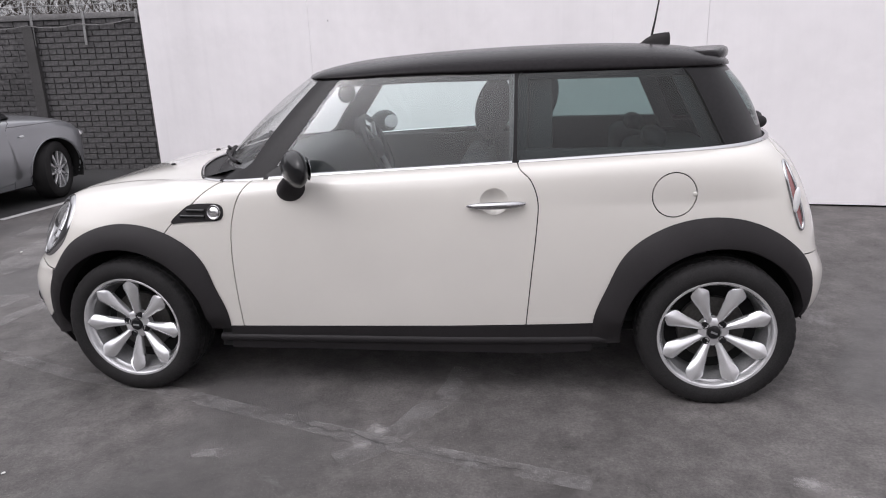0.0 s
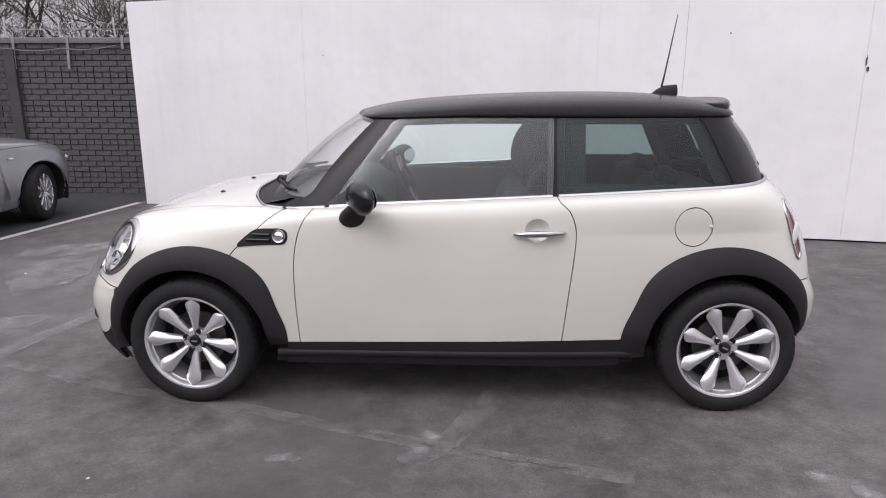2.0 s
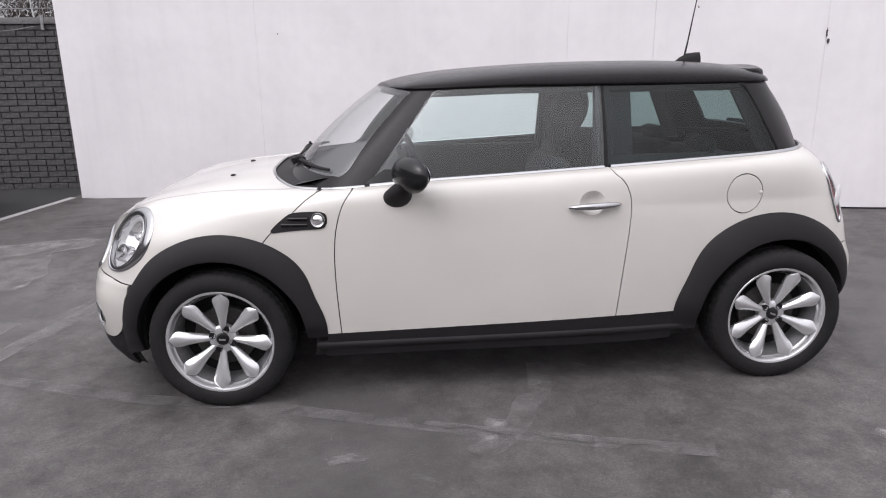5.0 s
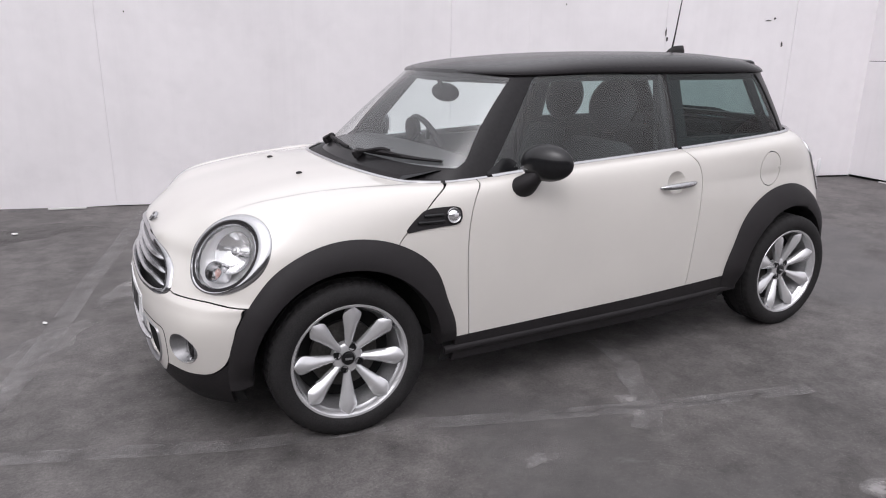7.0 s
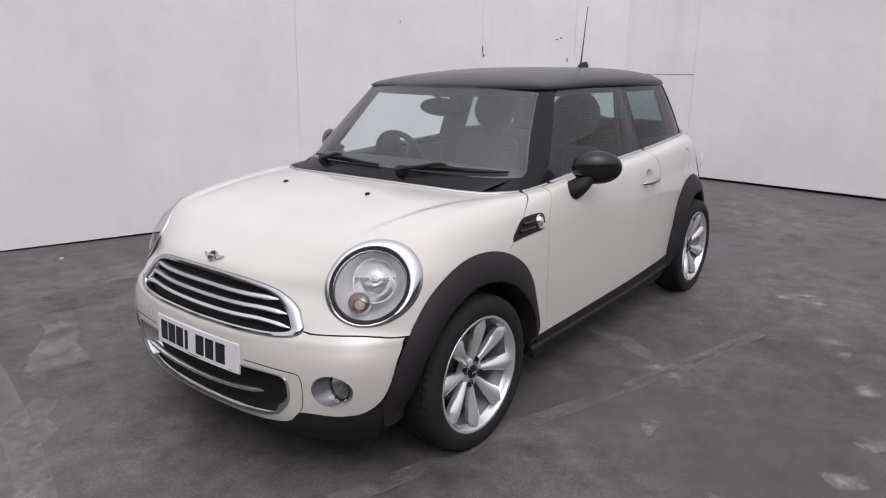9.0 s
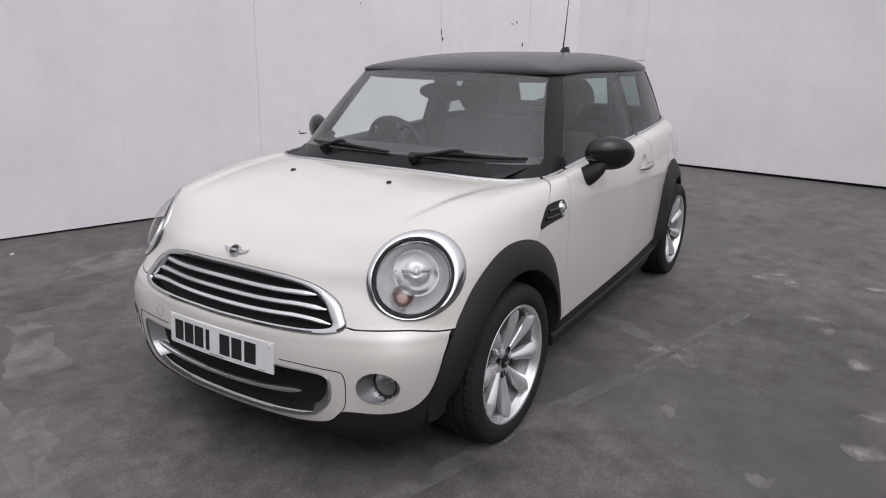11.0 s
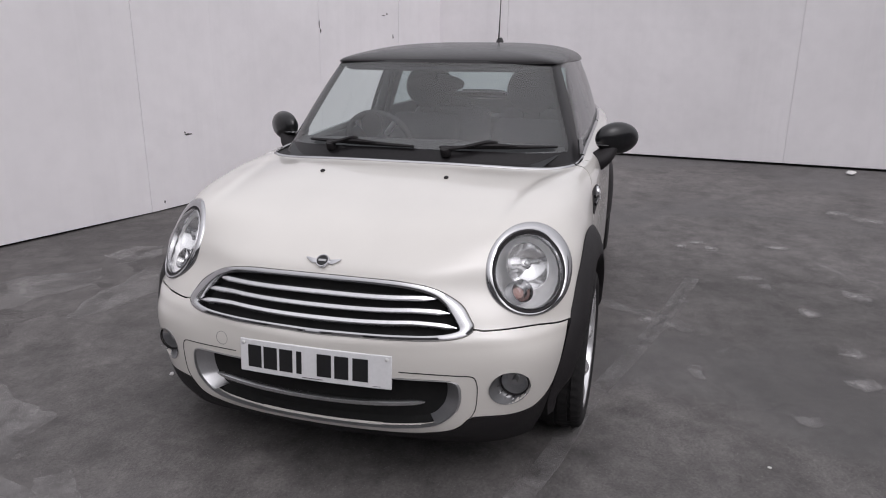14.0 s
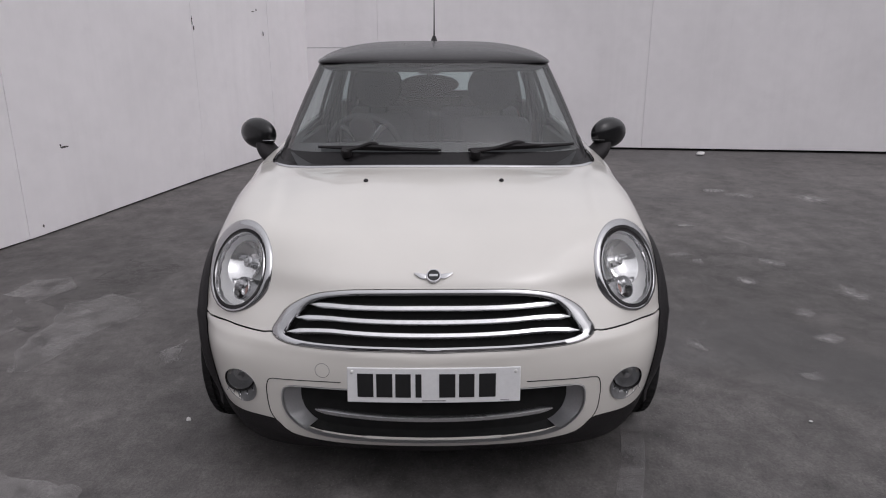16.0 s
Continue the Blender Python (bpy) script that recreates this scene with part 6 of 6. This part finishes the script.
line_edge = [(-3.90, 0.0), (-3.483, 2.567), (-3.26, 3.652), (-3.03, 4.723)]
bm = bmesh.new()
rows = []
for y in np.linspace(0, 5.5, 23):
    edge = float(np.interp(y, [p[1] for p in line_edge], [p[0] for p in line_edge]))
    rows.append([bm.verts.new((x, y, lift(x, y) + .003)) for x in (edge, edge - .25, edge - .5, edge - .8, edge - 1.2, -6.5, -12.9)])
for p_, q_ in zip(rows, rows[1:]):
    for k in range(6):
        bm.faces.new((p_[k], p_[k + 1], q_[k + 1], q_[k]))
bmesh.ops.recalc_face_normals(bm, faces=bm.faces[:])
if bm.faces[:][0].normal.z < 0:
    bmesh.ops.reverse_faces(bm, faces=bm.faces[:])
mark("tarmac_patch", bm, TARMAC, "newer darker tarmac beyond the white line", "tarmac")
mark("painted_line", strip(line_edge[1:], .09, .006), WHITE_LINE, "worn white painted edge line", "painted line")
mark("painted_line", strip(spline([(1.44, -.50), (1.42, -.63), (1.38, -.80), (1.30, -.92), (1.24, -1.07), (1.13, -1.22), (1.03, -1.30)], 3), .115, .004), LEFT_LINE, "faded old parking bay line", "painted line")
mark("painted_line", strip(spline([(-1.25, -.41), (-.93, -.52), (-.55, -.66), (-.28, -.74), (.11, -.82), (.47, -.94), (.78, -1.04), (1.13, -1.15), (1.58, -1.27), (1.95, -1.37)], 3), .085, .0035), OLD_PAINT, "faded old parking bay line", "painted line")
mark("painted_line", strip(spline([(-1.42, -.8), (-1.30, -.13), (-1.18, .27), (-1.06, .75), (-.86, 1.67), (-.67, 2.42), (-.37, 3.69)], 3), .12, .004), LEFT_LINE, "faded old parking bay line", "painted line")
crack_pts = spline([(.78, -1.04), (.95, -1.09), (1.13, -1.15), (1.26, -1.18), (1.42, -1.23), (1.7, -1.30)], 4)
crack_pts = [(x + rng.uniform(-.010, .010), y + rng.uniform(-.014, .014)) for x, y in crack_pts]
mark("ground_crack", strip(crack_pts, .0022, .0055), CRACK, "thin dark crack in the asphalt", "crack")
for k, (x, y, rx, ry, a) in enumerate(((1.48, -1.95, .14, .07, -141), (1.86, -2.28, .18, .06, -132), (1.28, -2.48, .19, .07, -160), (.95, -2.03, .13, .08, -125), (.62, -1.96, .13, .08, -77), (.22, -1.66, .09, .06, -120),
                                       (.54, -1.29, .10, .05, 12), (2.79, -2.02, .13, .06, -105), (2.06, -1.70, .12, .06, -120), (2.64, -1.54, .12, .05, -155), (2.78, -1.45, .10, .05, -120), (1.88, -1.80, .10, .05, -19),
                                       (1.15, -1.08, .08, .05, -24), (1.08, -1.19, .10, .035, -12), (2.68, -1.33, .12, .05, 20), (3.65, -3.5, .30, .10, 40), (3.78, -2.9, .25, .10, 60), (3.95, -2.69, .2, .07, 50), (-1.81, 1.07, .14, .05, 80), (-1.23, .16, .12, .05, 70))):
    mark("scuff", blob(x, y, rx * 1.5, ry * 1.8, a, k, .0045), SCUFF, "pale scuffed patch of old paint", "scuff")


# dark ground under the car's nose: a stain, with contact shade painted in
mark("oil_stain", blob(-.22, -.15, .95, 1.40, 0, 99, .0022), SHADE_STAIN, "dark stain with painted contact shade under the car's front", "stain")


# a broad soft patch, slightly darker than the asphalt round it
FAINT_DARK = decal_material("faint_damp", (.050, .047, .046), .16, 3.0, .16, .7, .80)
mark("damp_patch", blob(.75, -2.0, 2.3, 1.25, 8, 101, .0017), FAINT_DARK, "faint darker patch on the asphalt beside the car", "patch")


def patch(outline, seed, z):
    """A flat patch with a ragged outline."""
    r = random.Random(seed)
    pts = []
    for (x0, y0), (x1, y1) in zip(outline, outline[1:] + outline[:1]):
        n = max(3, int(math.hypot(x1 - x0, y1 - y0) / .03))
        for k in range(n):
            t = k / n
            q = noise.noise_vector(Vector((x0 + (x1 - x0) * t, y0 + (y1 - y0) * t, seed)) * 5) * .07
            q += noise.noise_vector(Vector((x0 + (x1 - x0) * t, y0 + (y1 - y0) * t, seed)) * 19) * .022
            pts.append((x0 + (x1 - x0) * t + q.x + r.uniform(-.004, .004), y0 + (y1 - y0) * t + q.y))
    bm = bmesh.new()
    bm.faces.new([bm.verts.new((x, y, lift(x, y) + z)) for x, y in pts])
    bmesh.ops.triangulate(bm, faces=bm.faces[:])
    for f_ in bm.faces:
        if f_.normal.z < 0:
            f_.normal_flip()
    return bm


DRY = decal_material("dry_asphalt", (.27, .258, .254), .62, 5.0, .14, .06, .76)
WET = decal_material("damp_asphalt", (.060, .057, .056), .32, 5.0, .05, 0.0)
for k, o_ in enumerate(([(-.48, 1.88), (-.40, 1.72), (-.45, 1.46), (-.60, 1.16), (-.80, 1.04), (-.92, 1.07), (-.81, 1.23), (-.66, 1.55)],
                        [(1.18, 2.12), (1.32, 1.90), (1.24, 1.74), (1.00, 1.60), (.73, 1.76), (.44, 1.77), (.27, 1.83), (.28, 1.93), (.53, 2.02), (.81, 2.02)],
                        [(1.32, 2.58), (1.53, 2.53), (1.63, 2.31), (1.42, 2.21), (1.14, 2.30)],
                        [(.35, 2.75), (.72, 2.71), (1.08, 2.34), (.77, 2.18), (.29, 2.35), (.07, 2.39)],
                        [(-.95, .93), (-.86, .84), (-1.02, .55), (-1.20, .35), (-1.30, .45), (-1.10, .80)],
                        [(.46, 1.34), (.59, 1.24), (.38, 1.16), (.34, 1.25)],
                        [(-2.9, 2.3), (-1.9, 2.5), (-1.5, 2.2), (-2.1, 1.95), (-2.8, 1.9)], [(-2.44, 1.31), (-2.44, 1.82), (-1.99, 1.93), (-1.78, 1.35), (-1.79, 1.03), (-1.95, 0.74)], [(-1.77, 0.26), (-1.61, 0.36), (-1.35, 0.26), (-1.45, 0.12), (-1.63, 0.06)])):
    mark("pale_patch", patch(o_, k, .003), DRY, "paler dry patch of asphalt", "patch")
for k, o_ in enumerate(([(1.16, 2.29), (1.97, 2.08), (1.81, 1.63), (1.36, 1.79), (1.04, 2.1)], [(.80, 2.19), (.82, 2.03), (.72, 2.08)],
                        [(-.25, 2.35), (.25, 2.4), (.35, 2.1), (-.1, 1.95), (-.4, 2.0)], [(-2.3, 3.2), (-1.1, 3.4), (-.7, 3.1), (-1.5, 2.8), (-2.4, 2.9)])):
    mark("damp_patch", patch(o_, 20 + k, .0026), WET, "dark damp patch on the asphalt", "patch")


def litter(x, y, size, seed, mat=PAPER):
    r = random.Random(seed)
    bm = bmesh.new()
    bmesh.ops.create_icosphere(bm, subdivisions=2, radius=1)
    for v in bm.verts:
        f = 1 + r.uniform(-.3, .3)
        v.co = Vector((v.co.x * size * f, v.co.y * size * .7 * f, v.co.z * size * .3 * f + size * .28))
    o = part("litter", bm, mat, None, smooth=False, m=pose(x, y, lift(x, y) + .002, 0, 0, r.uniform(0, 180)))
    tagged(o, "small crumpled scrap of pale paper on the asphalt", "litter", "litter")


for k, (x, y, s_) in enumerate(((-1.38, 3.13, .025), (-.13, .965, .014), (-.17, -1.47, .008), (-1.1, .95, .015), (-2.3, 1.35, .014), (.2, 3.2, .02), (5.9, -3.3, .07))):
    litter(x, y, s_, k)
end_strip = part("wood_strip", box(-.23, -.010, 0, .23, .010, .012, .003), PAPER, None, smooth=False, m=pose(6.79, 1.07, lift(6.79, 1.07) + .003, 0, 0, 80))
tagged(end_strip, "long pale strip of wood at the foot of the end wall", "wood strip")
stick = part("wood_strip", box(-.16, -.012, 0, .16, .012, .014, .003), PAPER, None, smooth=False, m=pose(-1.02, 3.98, .003, 0, 0, -12))
tagged(stick, "short pale strip of wood lying by the wall", "wood strip")


# chips and scratches in the walls' paint
CHIP = material("bare_chip", (.06, .055, .055), .8, 0, 0, 60, .3)


def chip(x, z, w, h, seed, label, out=.0225):
    r = random.Random(seed)
    bm = bmesh.new()
    n = 12
    vs = [bm.verts.new((w / 2 * math.cos(a) * r.uniform(.5, 1.2), 0, h / 2 * math.sin(a) * r.uniform(.6, 1.2))) for a in np.linspace(0, 2 * math.pi, n, endpoint=False)]
    bm.faces.new(vs)
    p = on_left(x)
    n_ = Vector((-WALL_WAY.y, WALL_WAY.x, 0))
    p = p - n_ * out
    o = part("paint_chip", bm, CHIP, None, smooth=False, m=pose(p.x, p.y, z, 0, 0, math.degrees(math.atan2(WALL_WAY.y, WALL_WAY.x))))
    tagged(o, label, "paint chip", "paint chips", kind="structure")


chip(4.590, 1.655, .016, .10, 1, "dark scratch in the white wall paint", .0245)
chip(4.606, 1.585, .024, .05, 5, "dark scratch in the white wall paint", .0245)
chip(5.755, 1.812, .03, .03, 2, "dark chip in the white wall paint", .0255)
chip(5.69, 1.792, .08, .010, 3, "dark chip in the white wall paint", .0255)
chip(5.868, 1.556, .03, .06, 4, "dark chip in the white wall paint", .0255)
chip(3.552, 1.898, .014, .020, 6, "small dark chip in the white wall paint", .0245)
chip(2.87, .655, .11, .018, 7, "grey smear on the white wall", .0245)
chip(2.84, .672, .02, .03, 8, "grey smear on the white wall", .0245)
chip(2.575, .095, .02, .03, 9, "small dark chip low on the white wall", .0245)
chip(-.365, 1.742, .012, .02, 10, "small dark chip in the white wall paint", .0245)

# ---- silver car parked nose-in by the brick wall ----
silver = thing("silver_car", "silver compact car parked nose-in at the brick wall", "car", m=pose(-4.39, 3.77, -.07, 0, 0, -9.7))
# stations of half the body, tail to nose, in the car's own metres: forward is +y, the front axle at y = 0
s_low = []


def s_station(y, w, top, bottom=.22, crown=.03):
    """Nine rows of one side, from the sill over the shoulder to the middle."""
    rows = [(w * .93, bottom), (w * .985, bottom + .14), (w, .48), (w, .60), (w * .975, .72), (w * .945, top - .07), (w * .86, top - .015), (w * .5, top + crown * .7), (0.0, top + crown)]
    s_low.append(np.array([[x, y, z] for x, z in rows]))


for y, w, top, bt, cr in ((-3.38, .60, .86, .36, .02), (-3.30, .74, .93, .30, .02), (-3.05, .83, .97, .24, .02), (-2.6, .865, .97, .22, .02), (-1.6, .875, .95, .20, .02), (-.75, .875, .93, .20, .03), (-.3, .875, .915, .21, .035), (.1, .87, .88, .22, .04), (.36, .84, .83, .22, .04), (.50, .76, .76, .22, .03), (.585, .60, .67, .24, .02), (.615, .36, .61, .26, .01)):
    s_station(y, w, top, bt, cr)


def s_loft(stations, n=7):
    s = np.array([spline(p, 5) for p in stations])
    return np.array([spline(s[:, k], n) for k in range(s.shape[1])]).transpose(1, 0, 2)


def s_flip(mesh):
    V, F = mesh
    return V * np.array([-1, 1, 1]), F[:, ::-1]


def face_out(mesh):
    V, F = mesh
    nrm = np.cross(V[F[:, 1]] - V[F[:, 0]], V[F[:, 2]] - V[F[:, 0]])
    far = np.argmax(V[F].mean(1)[:, 0])
    return (V, F[:, ::-1]) if nrm[far, 0] < 0 else (V, F)


s_shell = face_out(triangles(s_loft(s_low)))
YZ_ = [1, 2]
S_ARCH = [away(arch_outline(y, .36, .32), YZ_) for y in (0.0, -2.66)]
low_side = lambda V: .3 - V[:, 0]
s_skin = s_shell
for g in S_ARCH:
    s_skin = cut(s_skin, outer(only_where(g, low_side), 0))
S_DOOR = away(spline([(-.52, .95), (-.56, .80), (-.52, .5), (-.56, .27), (-1.75, .27), (-1.80, .6), (-1.62, .95)], 4, True), YZ_)
S_WING = lambda V: np.maximum(-.56 - V[:, 1], np.maximum(.55 - V[:, 0], V[:, 2] - (.845 - .05 * np.maximum(V[:, 1], 0))))
for flip_ in (False, True):
    f_ = s_flip if flip_ else (lambda m: m)
    part("door", sheet(f_(cut(s_skin, inner(only_where(S_DOOR, low_side))))), SILVER_PAINT, silver)
    part("front_wing", sheet(f_(cut(cut(s_skin, inner(S_WING)), lambda V: V[:, 1] - .5))), SILVER_PAINT, silver)
    body_ = cut(cut(s_skin, outer(only_where(S_DOOR, low_side))), outer(lambda V: np.maximum(S_WING(V), V[:, 1] - .5)))
    part("body_side", sheet(f_(body_)), SILVER_PAINT, silver)
    s = -1 if flip_ else 1
    part("headlight", ball((s * .70, .43, .67), (.09, .13, .065), 18, 10, Matrix.Rotation(radians(-28 * s), 3, "Z")), BOWL, silver, "clear headlight")
    part("side_repeater", ball((s * .868, -.40, .74), (.006, .035, .012), 12, 8), PLATE, silver, "small side repeater")
    for wy in (0.0, -2.66):
        lip_pts = []
        for a in np.linspace(radians(-12), radians(192), 32):
            y, z = wy + .362 * math.cos(a), .32 + .362 * math.sin(a)
            k = np.argmin(np.hypot(s_shell[0][:, 1] - y, s_shell[0][:, 2] - z) + (s_shell[0][:, 0] < .3))
            lip_pts.append((s * (s_shell[0][k][0] - .002), y, z))
        part("arch_lip", tube(lip_pts, .012, 6), SILVER_PAINT, silver)
        bm = bmesh.new()
        rows = []
        for x in (s * .86, s * .50):
            rows.append([bm.verts.new((x, wy + .355 * math.cos(a), .32 + .355 * math.sin(a))) for a in np.linspace(radians(-20), radians(200), 30)])
        for k in range(29):
            bm.faces.new((rows[0][k], rows[0][k + 1], rows[1][k + 1], rows[1][k]))
        bm.faces.new(rows[1])
        part("wheel_well", bm, DARK, silver)
part("underbody", box(-.72, -3.2, .17, .72, .42, .32, .03), DARK, silver)
# cabin: glass band with a silver roof
cab = []
for y0, w0, y1, w1 in ((-2.95, .0, -2.55, .0), (-2.93, .45, -2.53, .38), (-2.80, .68, -2.45, .54), (-2.3, .77, -2.1, .60), (-1.4, .80, -1.4, .62), (-.75, .78, -1.0, .60), (-.38, .70, -.82, .56), (-.22, .42, -.70, .36), (-.18, .0, -.67, .0)):
    a, b = np.array([w0, y0, .93]), np.array([w1, y1, 1.36])
    cab.append(np.array([a, a * .5 + b * .5 + np.array([.012 if w0 else 0, 0, 0]), b]))
cab_grid = np.array([spline(np.array(cab)[:, k], 6) for k in range(3)]).transpose(1, 0, 2)
cabin_ = face_out(triangles(cab_grid))
part("window_band", sheet((np.concatenate([cabin_[0], s_flip(cabin_)[0]]), np.concatenate([cabin_[1], s_flip(cabin_)[1] + len(cabin_[0])])), 0), GLOSS_BLACK, silver, "dark windows")
top = cab_grid[:, -1]
rows_ = []
for r in (0, .4, .7, .88, .96, 1.0):
    rows_.append([((p[0] + .01) * r, -1.6 + (p[1] + 1.6) * (.6 + .4 * r), 1.355 + .075 * (1 - r ** 3) ** .6) for p in top])
rf = face_out(triangles(np.array(rows_).transpose(1, 0, 2)))
part("roof", sheet((np.concatenate([rf[0], s_flip(rf)[0]]), np.concatenate([rf[1], s_flip(rf)[1] + len(rf[0])])), 0), SILVER_PAINT, silver)


def silver_wheel(m):
    w = new("wheel")
    w.parent = silver
    w.matrix_basis = m
    part("tyre", revolve([(.205, -.09), (.225, -.105), (.26, -.108), (.295, -.10), (.312, -.085), (.318, -.03), (.318, .03), (.312, .085), (.29, .10), (.22, .1)], 48), RUBBER, w)
    part("rim", revolve([(.215, -.09), (.222, -.098), (.212, -.095), (.205, -.07), (.195, .02), (.19, .08)], 48), ALLOY, w)
    part("hub", revolve([(0, -.075), (.04, -.075), (.06, -.06), (.06, -.02)], 24), ALLOY, w)
    sp_ = part("spoke", box(-.014, -.088, .04, .014, -.06, .210, .006), ALLOY, w, m=pose(0, 0, 0, 0, 8, 0))
    for k in range(1, 10):
        again(sp_, w, pose(0, 0, 0, 0, 8 + 36 * k, 0))
    part("backing", revolve([(0, -.01), (.19, -.01), (.19, .0)], 32), DARK, w)


for s in (1, -1):
    silver_wheel(pose(s * .755, 0, .318, 0, 0, (90 if s > 0 else -90) + 21))
    silver_wheel(pose(s * .765, -2.66, .318, 0, 0, 90 if s > 0 else -90))
